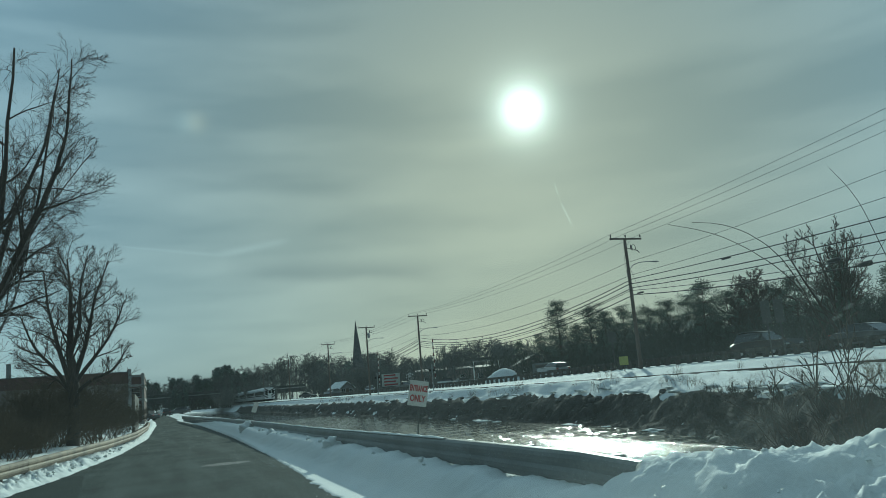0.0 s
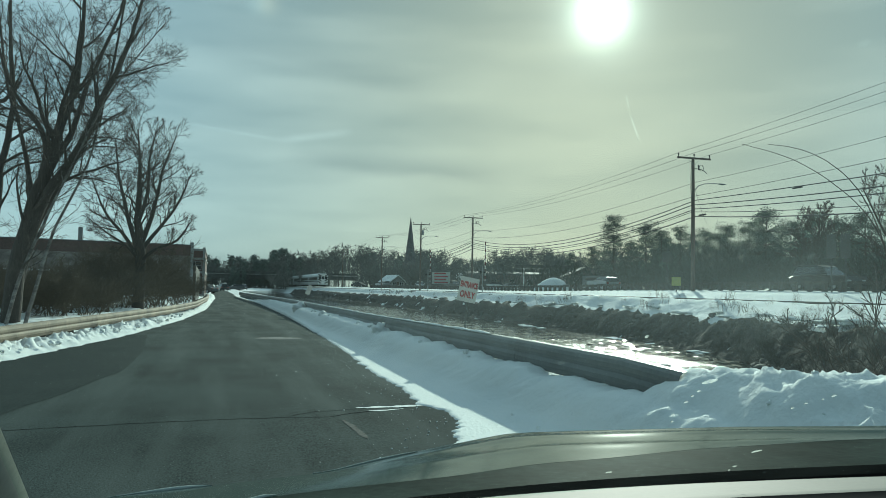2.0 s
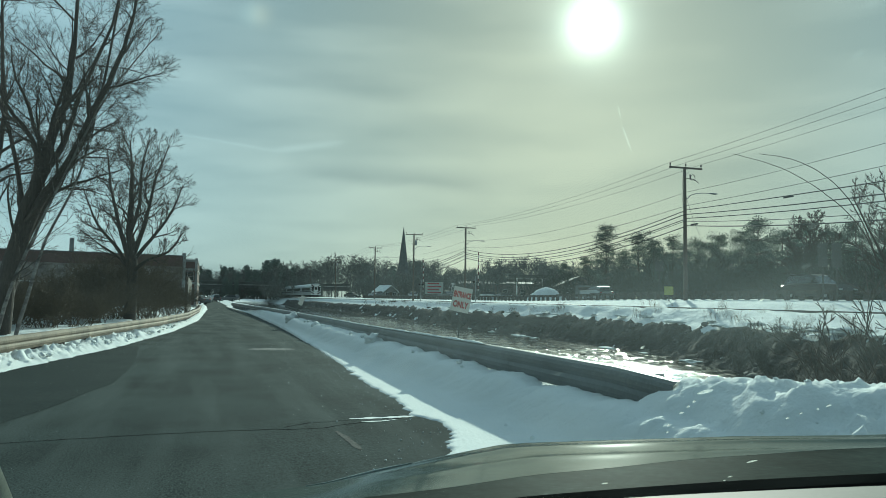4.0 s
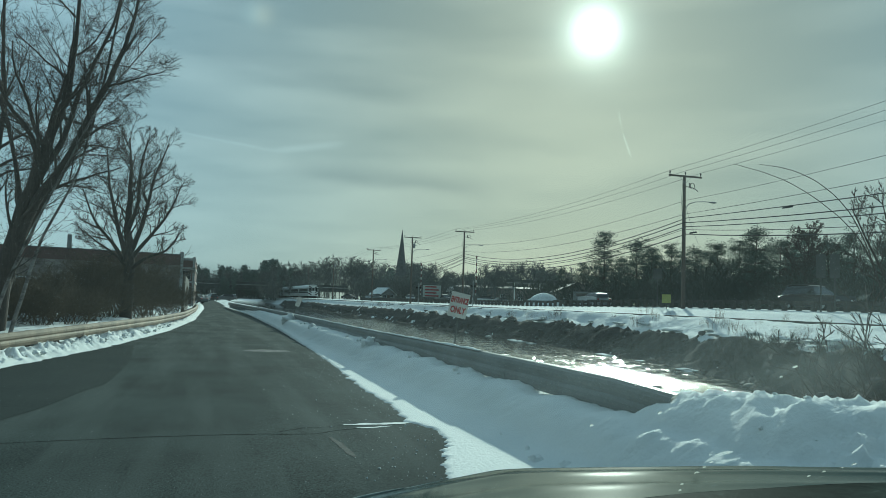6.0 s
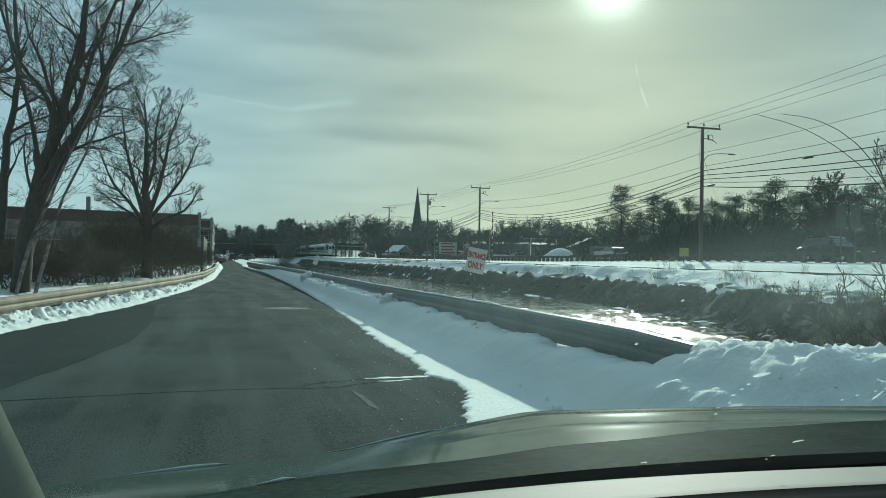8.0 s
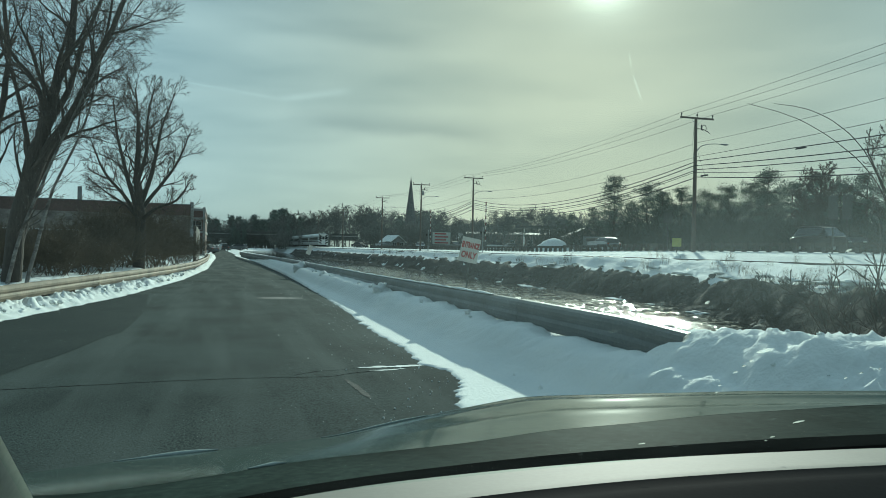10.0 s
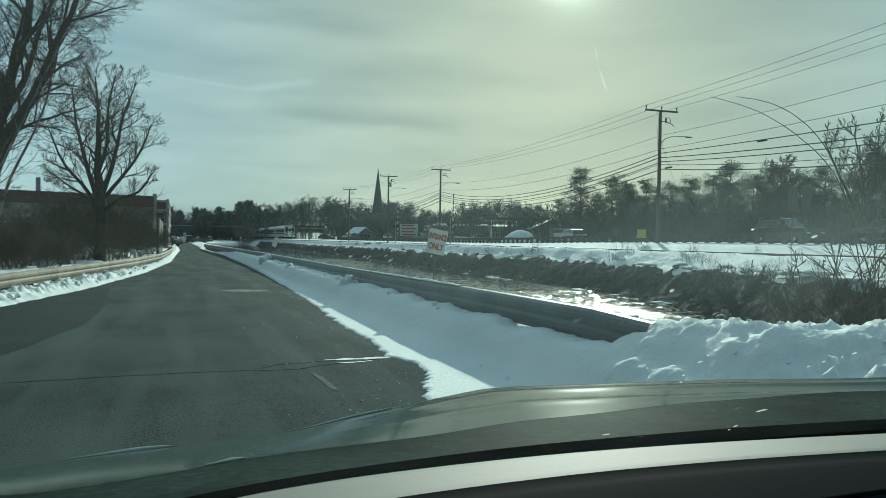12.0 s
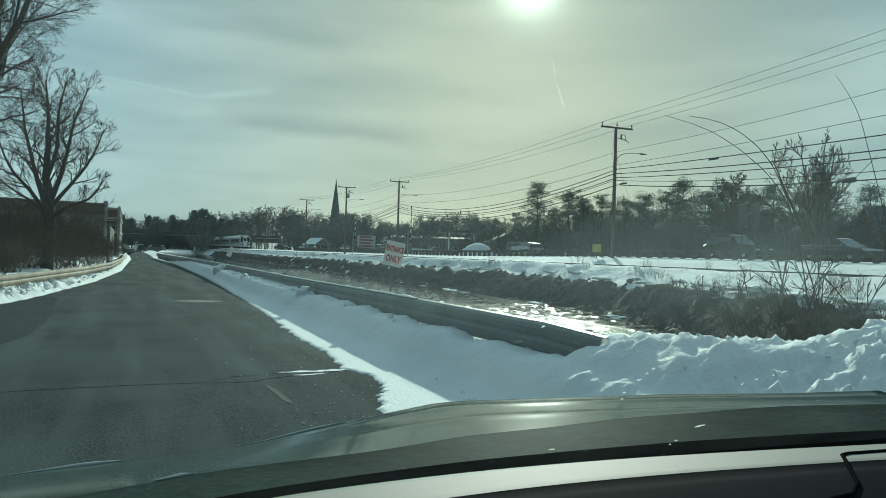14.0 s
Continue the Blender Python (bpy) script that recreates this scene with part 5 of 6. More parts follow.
def brush_variant(rng, stems, lean, tall, twig):
    """A low bush of thin shoots, about a metre high."""
    g = Geo()
    for i in range(stems):
        d = Vector((rng.uniform(-lean, lean), rng.uniform(-lean, lean), 1)).normalized() * rng.uniform(tall * 0.7, tall * 1.1)
        p = Vector((rng.uniform(-0.5, 0.5), rng.uniform(-0.5, 0.5), 0))
        mid = p + d * 0.5 + Vector((rng.uniform(-0.06, 0.06), rng.uniform(-0.06, 0.06), 0))
        g.tube([p, mid, p + d], [twig * 1.3, twig, twig * 0.5], 3, False)
        for j in range(8):
            a = p + d * rng.uniform(0.2, 1.0)
            e = (d.normalized() + Vector((rng.uniform(-1, 1), rng.uniform(-1, 1), rng.uniform(-0.3, 0.7)))).normalized() * rng.uniform(0.15, 0.4)
            thread(g, a, a + e, twig * 0.8, rng)
            for k in range(3):
                b = a + e * rng.uniform(0.3, 1.0)
                thread(g, b, b + (e + Vector((rng.uniform(-0.3, 0.3), rng.uniform(-0.3, 0.3), rng.uniform(-0.15, 0.3)))) * 0.5, twig * 0.6, rng)
    return g


def joined(name, spots, variants, mat, label):
    """Many trees joined: spots are x, y, z, turn, scale, variant."""
    arrays = [(np.array(g.v), g.f) for g in variants]
    vs, fs, o = [], [], 0
    for x, y, z, a, s, k in spots:
        v, f = arrays[k]
        c, d = math.cos(a), math.sin(a)
        w = np.empty_like(v)
        w[:, 0], w[:, 1], w[:, 2] = (v[:, 0] * c - v[:, 1] * d) * s + x, (v[:, 0] * d + v[:, 1] * c) * s + y, v[:, 2] * s + z
        vs.append(w)
        fs.extend(tuple(o + i for i in face) for face in f)
        o += len(v)
    me = bpy.data.meshes.new(name)
    me.from_pydata(np.concatenate(vs).tolist(), [], fs)
    me.materials.append(mat)
    me.update()
    tagged(new(name, me), label, "woods", kind="stuff")


def far_woods():
    rng = random.Random(8)
    variants = [bare_variant(80 + k, 10.0, 17, (0.36, 0.42, 0.32, 0.46)[k]) for k in range(4)]
    spots = []
    skyline = ((-12, 2.0), (0, 2.1), (3.3, 2.15), (5.5, 2.6), (6.6, 2.95), (10, 3.15), (13, 2.9), (18, 2.6), (23, 3.1), (28, 3.0), (34, 3.2), (44, 3.6), (60, 3.8))
    for i in range(380):
        az = rng.uniform(-8, 58) if i < 250 else rng.uniform(-3, 26)
        dist = rng.uniform(330, 430) if az < 16 else rng.uniform(170, 260) if az < 28 else rng.uniform(130, 175)
        el = np.interp(az, [a for a, _ in skyline], [e for _, e in skyline]) * rng.uniform(0.55, 1.0)
        h = dist * math.tan(radians(el)) + 1.0
        spots.append((dist * math.sin(radians(az)), dist * math.cos(radians(az)), 1.3 if az > 8 else 0.2, rng.uniform(0, 6.28), h / 10.6, rng.randrange(4)))
    joined("far_woods", spots, variants, HAZYTWIG, "leafless grey-brown winter woods on the horizon, paled for haze")
    pv = []
    for k in range(3):
        wood, leaf = pine_geo(90 + k, 10.0, 3.0, 9, 3.8)
        pv.append(wood.add(leaf))
    spots = []
    for i in range(120):
        az = rng.uniform(-6, 58) if i < 66 else rng.uniform(-4, 6.2)
        dist = rng.uniform(340, 430) if az < 16 else rng.uniform(190, 270) if az < 28 else rng.uniform(130, 170)
        el = np.interp(az, [a for a, _ in skyline], [e for _, e in skyline]) * (rng.uniform(0.35, 0.8) if az > 5.5 else rng.uniform(0.45, 1.15))
        h = dist * math.tan(radians(el)) + 1.0
        spots.append((dist * math.sin(radians(az)), dist * math.cos(radians(az)), 1.3 if az > 8 else 0.2, rng.uniform(0, 6.28), h / 10, rng.randrange(3)))
    joined("far_conifers", spots, pv, HAZYNEEDLE, "conifers standing among far winter woods, paled for haze")


far_woods()


def undergrowth():
    """Low dense thicket along the far side of the highway and on the river bank."""
    rng = random.Random(14)
    v = [brush_variant(rng, 13, 0.6, 1.0, 0.012) for _ in range(3)]
    spots = []
    for i in range(250):
        az = rng.uniform(20, 56)
        dist = rng.uniform(80, 150)
        x, y = dist * math.sin(radians(az)), dist * math.cos(radians(az))
        if x < 54:
            continue
        spots.append((x, y, 1.4, rng.uniform(0, 6.28), rng.uniform(2.6, 5.0), rng.randrange(3)))
    joined("thicket", spots, v, HEDGETWIG, "dark dense thicket of bushes beyond the highway")
    spots = []
    for i in range(90):
        az = rng.uniform(2, 24)
        dist = rng.uniform(180, 330)
        spots.append((max(dist * math.sin(radians(az)), 52 if dist < 250 else 20), dist * math.cos(radians(az)), 1.3, rng.uniform(0, 6.28), rng.uniform(4, 8), rng.randrange(3)))
    for i in range(70):
        az = rng.uniform(-7, 7)
        dist = rng.uniform(356, 425)
        spots.append((dist * math.sin(radians(az)), dist * math.cos(radians(az)), 0.0, rng.uniform(0, 6.28), rng.uniform(6, 9.5), rng.randrange(3)))
    joined("far_thicket", spots, v, HAZYTWIG, "dense leafless thicket below the far woods")
    spots = []
    for i in range(700):
        y = 9 + 200 * rng.random() ** 1.8
        wide, tall = (2.5, 0.66) if y < 34 else (1.3, 0.45)
        x = float(far_bank(y)) + rng.uniform(0.0, wide)
        spots.append((x, y, float(ground_height(np.array([x]), np.array([y]))[0]) - 0.1, rng.uniform(0, 6.28), rng.uniform(0.22, tall), rng.randrange(3)))
    joined("bank_brush", spots, v, BANKBRUSH, "low dark brush along the river's edge")
    spots = []
    for i in range(110):
        y = 18 + 130 * rng.random() ** 1.4
        x = float(far_bank(y)) + rng.uniform(2.4, 6.5)
        if x > 30.3:
            continue
        spots.append((x, y, float(ground_height(np.array([x]), np.array([y]))[0]) - 0.05, rng.uniform(0, 6.28), rng.uniform(0.3, 0.95), rng.randrange(3)))
    thin = [brush_variant(rng, 9, 0.4, 0.9, 0.006) for _ in range(3)]
    joined("dry_weeds", spots, thin, GRASS, "sparse dry weeds poking through embankment snow")


undergrowth()


def bank_rocks():
    rng = random.Random(3)
    g = Geo()
    for i in range(80):
        y = 8 + 112 * rng.random() ** 1.5
        u = rng.random()
        x = float(far_bank(y)) - 0.3 + 2.9 * u
        s = rng.uniform(0.12, 0.32)
        z = float(ground_height(np.array([x]), np.array([y]))[0])
        g.blob((x, y, z + 0.05), s * rng.uniform(0.8, 1.4), s * rng.uniform(0.8, 1.6), s * rng.uniform(0.5, 0.8), 0.45, i, 7, 5)
    solo("bank_rocks", g, ROCK, "dark wet rocks lining the river bank", "rocks", kind="stuff")


bank_rocks()


def bank_earth():
    rows = []
    for y in np.concatenate([np.arange(5, 60, 0.14), np.arange(60, 300, 1.0)]):
        a = float(far_bank(y)) - 0.9
        w = 3.3 + 0.35 * fbm(0.5, y * 0.35, 3, 4) + 0.2 * fbm(0.5, y * 1.7, 8, 3) + 0.25 * fbm(0.5, y * 5.0, 2, 3)
        row = []
        for k in range(15):
            x = a + w * k / 14
            z = float(ground_height(np.array([x]), np.array([float(y)]))[0]) + 0.28 * fbm(x * 0.9, float(y) * 0.5, 0, 4)
            bump = 0.10 * abs(fbm(x * 2.3, float(y) * 2.1, 4, 4))
            row.append((x, float(y), z + (0.10 + bump if 0 < k < 14 else -0.15)))
        rows.append(row)
    solo("river_bank", Geo().quads(rows), BANKEARTH, "dark bare earth and roots of river bank", "river bank", kind="structure")


bank_earth()


def bank_snow():
    rng = random.Random(19)
    g = Geo()
    for i in range(46):
        y = 10 + 90 * rng.random() ** 1.4
        ledge = i < 14
        x = float(far_bank(y)) + (rng.uniform(-0.9, -0.2) if ledge else rng.uniform(2.2, 3.2))
        z = -1.58 if ledge else float(ground_height(np.array([x]), np.array([y]))[0]) + 0.18
        r = rng.uniform(0.2, 0.55)
        g.blob((x, y, z), r * 0.8, r * rng.uniform(0.9, 2.2), r * (0.14 if ledge else 0.22), 0.8, i, 14, 8)
    solo("bank_snow", g, SNOW, "patches of snow and ice along river bank", "snow", kind="stuff")


bank_snow()

# ---- sign on the guardrail ----


def text_geo(words, size, mat, parent, m):
    cu = bpy.data.curves.new("lettering", "FONT")
    cu.body, cu.size, cu.align_x, cu.align_y, cu.extrude = words, size, "CENTER", "CENTER", 0.0015
    cu.offset = 0.006
    tmp = bpy.data.objects.new("lettering_curve", cu)
    scene.collection.objects.link(tmp)
    dg = bpy.context.evaluated_depsgraph_get()
    me = bpy.data.meshes.new_from_object(tmp.evaluated_get(dg))
    bpy.data.objects.remove(tmp)
    me.transform(m)
    me.materials.clear()
    me.materials.append(mat)
    ob = new("lettering", me)
    ob.parent = parent
    return ob


def entrance_sign():
    sg = thing("entrance_sign", "white tilted sign with red words ENTRANCE ONLY", "sign", pose(5.24, 15.7, -0.42, 0, 0, -17))
    part("post", Geo().tube([(-0.13, 0, -0.2), (0.06, -0.01, 1.75), (0.10, -0.015, 2.22)], 0.017, 4), GREYSTEEL, sg)
    tilt = pose(0.06, -0.045, 1.93, 0, 11, 0)
    pl = Geo().box(-0.205, 0.205, -0.006, 0.006, -0.27, 0.27)
    ob = part("panel", pl, SIGNWHITE, sg)
    ob.matrix_basis = tilt
    up = tilt @ pose(0, -0.0085, 0, 90, 0, 0)
    text_geo("ENTRANCE", 0.095, SIGNRED, sg, up @ Matrix.Translation((0, 0.10, 0)) @ Matrix.Diagonal((0.78, 1.75, 1, 1)))
    text_geo("ONLY", 0.140, SIGNRED, sg, up @ Matrix.Translation((0, -0.115, 0)) @ Matrix.Diagonal((0.86, 1.35, 1, 1)))
    return sg


entrance_sign()


def leaning_sign():
    sg = thing("leaning_sign", "small pale blank sign leaning on the guardrail", "sign", pose(4.45, 42.0, 0.22, 0, 22, -10))
    part("post", Geo().box(-0.03, 0.03, -0.02, 0.02, -0.2, 1.5), GREYSTEEL, sg)
    part("panel", Geo().box(-0.125, 0.125, -0.035, -0.025, 0.92, 1.45), SIGNWHITE, sg)


leaning_sign()

# ---- brick building ----


def window_part(parent, x, z, w, h, y, face=-1, frame_mat=WHITEPAINT, glass=DARKGLASS, bars=True):
    """A window in a wall along x, its outside towards face * y."""
    win = part("window", Geo().box(x - w / 2, x + w / 2, min(y, y + face * 0.02), max(y, y + face * 0.02), z, z + h), glass, parent)
    g = Geo()
    t = 0.07
    a, b = sorted((y + face * 0.015, y + face * 0.06))
    g.box(x - w / 2 - t, x - w / 2, a, b, z - t, z + h + t), g.box(x + w / 2, x + w / 2 + t, a, b, z - t, z + h + t)
    g.box(x - w / 2, x + w / 2, a, b, z + h, z + h + t), g.box(x - w / 2, x + w / 2, a, b, z - t, z)
    if bars:
        g.box(x - 0.025, x + 0.025, a, b - 0.01, z, z + h), g.box(x - w / 2, x + w / 2, a, b - 0.012, z + h * 0.5 - 0.025, z + h * 0.5 + 0.025)
    part("window_frame", g, frame_mat, win)
    return win


def mill_building():
    b = thing("brick_building", "long low dark brick industrial building with flat roof", "building", pose(-2.85, 85.0, 0, 0, 0, 13.5))
    part("wall", Geo().box(-62, 0, 0, 0.4, -0.2, 4.55), STUCCO, b, "stained grey lower wall")
    part("parapet", Geo().box(-62, 0.0, -0.06, 0.5, 4.55, 5.65), BRICK, b, "dark red brick parapet band")
    part("coping", Geo().box(-62, 0.05, -0.12, 0.55, 5.65, 5.75), SLATE, b)
    part("wall_end", Geo().box(-0.4, 0, 0.4, 26, -0.2, 5.6), BRICK, b)
    part("wall_back", Geo().box(-62, 0, 26, 26.4, -0.2, 5.6), BRICK, b)
    part("roof", Geo().box(-62, -0.4, 0.5, 26, 5.3, 5.4), SLATE, b)
    part("corner_pilaster", Geo().box(0.0, 0.30, -0.2, 0.3, -0.2, 6.0, 0.03), CONCRETE, b, "pale painted corner pilaster")
    part("ledge", Geo().box(-26, -8, -0.35, 0.0, 2.55, 2.65), CONCRETE, b, "narrow snow-dusted ledge")
    part("chimney", Geo().box(-10.1, -9.65, 11.3, 11.8, 5.3, 7.85, 0.04), CONCRETE, b, "square masonry chimney")
    part("ledge_snow", Geo().box(-26, -8, -0.33, -0.02, 2.65, 2.74, 0.03), SNOW, b, "strip of snow along the ledge")
    t = thing("brick_building", "narrow two-storey brick building with concrete bands", "building", pose(-2.75, 100.0, 0))
    part("wall", Geo().box(-1.1, 1.15, 0, 22, -0.2, 6.0), BRICK, t)
    for z in (0.0, 2.9, 4.6, 5.75):
        part("band", Geo().box(-1.2, 1.25, -0.12, 22.1, z, z + 0.28), CONCRETE, t)
    for x in (-1.1, 0.95):
        part("pier", Geo().box(x - 0.05, x + 0.25, -0.09, 0.1, -0.2, 6.2), CONCRETE, t)
    window_part(t, 0.05, 3.4, 1.3, 1.0, 0.0, -1, CONCRETE)
    window_part(t, 0.05, 0.9, 1.3, 1.5, 0.0, -1, CONCRETE)
    f = thing("slatted_fence", "grey vertical slatted fence beside the access road", "fence")
    me = Geo().box(-0.06, 0.06, -0.012, 0.012, 0, 2.9).mesh("slat", TIMBERFENCE)
    for k in range(70):
        o = new("slat", me)
        o.parent = f
        y = 60 + k * 0.36
        o.matrix_basis = pose(-1.55 - 0.012 * (y - 60), y, 0, 0, 0, 84)
    for k in range(9):
        y = 60 + k * 3.1
        part("post", Geo().box(-1.75 - 0.012 * (y - 60), -1.65 - 0.012 * (y - 60), y, y + 0.1, -0.2, 2.95), POSTWOOD, f)
    for z in (0.5, 2.4):
        part("rail", Geo().quads([[(-1.66, 60, z), (-1.60, 60, z), (-1.60, 60, z + 0.1), (-1.66, 60, z + 0.1)], [(-1.96, 85, z), (-1.90, 85, z), (-1.90, 85, z + 0.1), (-1.96, 85, z + 0.1)]], True, False), POSTWOOD, f)


mill_building()

# ---- overpass, church, houses ----


def overpass():
    b = thing("overpass", "dark steel road overpass on pale concrete piers", "bridge", pose(0, 345, 0))
    part("girder", Geo().box(-40, 62, -0.4, 0.2, 4.4, 6.2), GREYSTEEL, b)
    part("deck", Geo().box(-40, 62, -1.2, 10, 6.2, 6.6), CONCRETE, b)
    part("parapet", Geo().box(-40, 62, -1.15, -0.9, 6.6, 7.6), GREYSTEEL, b)
    for x in (-14, 9, 44):
        part("pier", Geo().box(x - 0.8, x + 0.8, 0.3, 9, -2.4 if 6 < x < 30 else 0, 4.4, 0.1), CONCRETE, b)
    for x in np.arange(-40, 62, 3.0):
        part("stiffener", Geo().box(x - 0.06, x + 0.06, -0.55, -0.4, 4.4, 6.2), GREYSTEEL, b)


overpass()


def church():
    c = thing("church", "stone church with a tall slender slate spire", "church", pose(63.6, 251.4, 0, 0, 0, -14))
    part("tower", Geo().box(-2.3, 2.3, -2.3, 2.3, 0, 9.5), STONE, c)
    part("cornice", Geo().box(-2.5, 2.5, -2.5, 2.5, 9.5, 9.9, 0.1), STONE, c)
    rows = []
    for r, z in ((2.25, 9.9), (2.05, 10.6), (0.05, 26.1)):
        rows.append([(r * math.cos(q + 0.39), r * math.sin(q + 0.39), z) for q in (2 * math.pi * k / 8 for k in range(8))])
    part("spire", Geo().quads(rows, True, False), SLATE, c, "eight-sided slate spire")
    for s in (-0.7, 0.7):
        part("louvre", Geo().box(s - 0.4, s + 0.4, -2.36, -2.3, 5.5, 8.2), DARKGLASS, c)
    part("nave", Geo().box(-4, 4, 2.3, 20, 0, 6), STONE, c)
    part("nave_roof", Geo().quads([[(-4.4, y, 5.9), (0, y, 10.0), (4.4, y, 5.9)] for y in (2.3, 20.4)], False, False), SLATE, c)


church()


def house(label, m, w, d, h, ridge, wall, roof=SLATE, along=True, wins=2):
    """A gabled house; along: its ridge runs along x."""
    o = thing("house", label, "house", m)
    body = Geo().box(-w / 2, w / 2, 0, d, -0.3, h)
    part("wall", body, wall, o)
    r = 0.35
    if along:
        rows = [[(x, -r, h - 0.1), (x, d / 2, h + ridge), (x, d + r, h - 0.1), (x, d + r, h - 0.25), (x, d / 2, h + ridge - 0.18), (x, -r, h - 0.25)] for x in (-w / 2 - r, w / 2 + r)]
        for x in (-w / 2, w / 2 - 0.05):
            part("gable", Geo().quads([[(x, 0, h), (x, d / 2, h + ridge - 0.15), (x, d, h)], [(x + 0.05, 0, h), (x + 0.05, d / 2, h + ridge - 0.15), (x + 0.05, d, h)]], True, False).poly([(x, 0, h), (x, d / 2, h + ridge - 0.15), (x, d, h)]).poly([(x + 0.05, d, h), (x + 0.05, d / 2, h + ridge - 0.15), (x + 0.05, 0, h)]), wall, o)
    else:
        rows = [[(-w / 2 - r, y, h - 0.1), (0, y, h + ridge), (w / 2 + r, y, h - 0.1), (w / 2 + r, y, h - 0.25), (0, y, h + ridge - 0.18), (-w / 2 - r, y, h - 0.25)] for y in (-r, d + r)]
        part("gable", Geo().poly([(-w / 2, 0.0, h), (w / 2, 0.0, h), (0, 0.0, h + ridge - 0.15)]).poly([(-w / 2, 0.05, h), (0, 0.05, h + ridge - 0.15), (w / 2, 0.05, h)]), wall, o)
    g = Geo().quads(rows, True, False)
    g.poly(rows[0][::-1]), g.poly(rows[1])
    part("roof", g, roof, o)
    for k in range(wins):
        window_part(o, -w / 2 + w * (k + 0.5) / wins, h * 0.3, 1.0, 1.3, 0.0)
    part("door", Geo().box(-0.45, 0.45, -0.05, 0.0, 0, 2.05), POSTWOOD, o)
    return o


def face_camera(az, dist, z, turn=0):
    return pose(dist * math.sin(radians(az)), dist * math.cos(radians(az)), z, 0, 0, -az + turn)


house("dark brick house with white window and pale gable trim", face_camera(55.6, 84, 1.45, 20), 9, 8, 3.6, 2.6, HOUSEBRICK, SLATE, True, 3)
house("small pale house with snow on its gabled roof", face_camera(13.3, 205, 1.0, 30), 4.5, 6, 2.2, 1.8, CONCRETE, SNOW, False, 2)
house("low grey commercial building behind the highway", face_camera(22.0, 185, 1.4, 5), 22, 12, 4.0, 0.6, STUCCO, SLATE, True, 5)
house("pale low building with flat snowy roof", face_camera(19.2, 200, 1.4, -5), 10, 9, 3.2, 1.2, WHITEPAINT, SNOW, True, 3)
house("pale roadside building with gabled roof", face_camera(27.6, 128, 1.4, 10), 7, 7, 2.6, 1.6, STUCCO, SLATE, False, 2)


def fuel_canopy():
    c = thing("canopy", "flat forecourt canopy on thin steel posts", "canopy", face_camera(24.6, 150, 1.4, 0))
    part("roof", Geo().box(-6, 6, -3, 3, 4.4, 5.0, 0.05), GREYSTEEL, c)
    for x in (-4.5, 0.5, 4.5):
        part("post", Geo().box(x - 0.12, x + 0.12, -0.12, 0.12, -0.2, 4.4), WHITEPAINT, c)


fuel_canopy()


def mound():
    rows = []
    for i in range(13):
        t = i / 12
        row = []
        for k in range(28):
            a = 2 * math.pi * k / 28
            r = 3.4 * (1 - t) * (1 + 0.12 * fbm(math.cos(a), math.sin(a), t * 2))
            row.append((r * math.cos(a), r * math.sin(a), 2.1 * (1 - (1 - t) ** 1.7)))
        rows.append(row)
    solo("snow_mound", Geo().quads(rows, True), SNOW, "big smooth mound of cleared snow by highway", "snow pile", face_camera(25.1, 118, 1.42))


mound()


def bar_sign(label, m, w, h, z, mat, bars, bar_mat, posts=2):
    s = thing("sign_board", label, "sign", m)
    part("panel", Geo().box(-w / 2, w / 2, -0.05, 0.05, z, z + h), mat, s)
    for k in range(posts):
        x = 0 if posts == 1 else -w / 2 + 0.1 + k * (w - 0.2)
        part("post", Geo().box(x - 0.05, x + 0.05, 0.06, 0.16, -0.3, z + h), GREYSTEEL, s)
    for k in range(bars):
        zz = z + h * (k + 0.5) / bars
        part("lettering", Geo().box(-w * 0.38, w * (0.38 - 0.12 * (k % 2)), -0.062, -0.052, zz - h * 0.16 / bars * 1.4, zz + h * 0.16 / bars * 1.4), bar_mat, s)
    return s


bar_sign("white roadside board with rows of red lettering", face_camera(16.6, 150, 1.4), 3.6, 2.4, 1.0, SIGNWHITE, 4, SIGNRED)
bar_sign("framed pale roadside board with a dark border", face_camera(28.2, 105, 1.4), 3.4, 1.7, 0.5, CONCRETE, 2, STUCCO)
bar_sign("small bright yellow sign panel beside highway", face_camera(34.0, 64.5, 1.4), 0.72, 0.70, 0.68, YELLOW, 0, YELLOW, 1)
bar_sign("back of a grey metal road sign on post", face_camera(33.35, 68, 1.4), 0.75, 0.9, 2.75, GREYSTEEL, 0, YELLOW, 1)
bar_sign("back of a tall grey metal road sign", face_camera(44.1, 53, 1.4), 0.55, 1.5, 2.45, GREYSTEEL, 0, YELLOW, 1)
bar_sign("back of a tall grey metal road sign", face_camera(44.95, 53, 1.4), 0.55, 1.5, 2.45, GREYSTEEL, 0, YELLOW, 1)

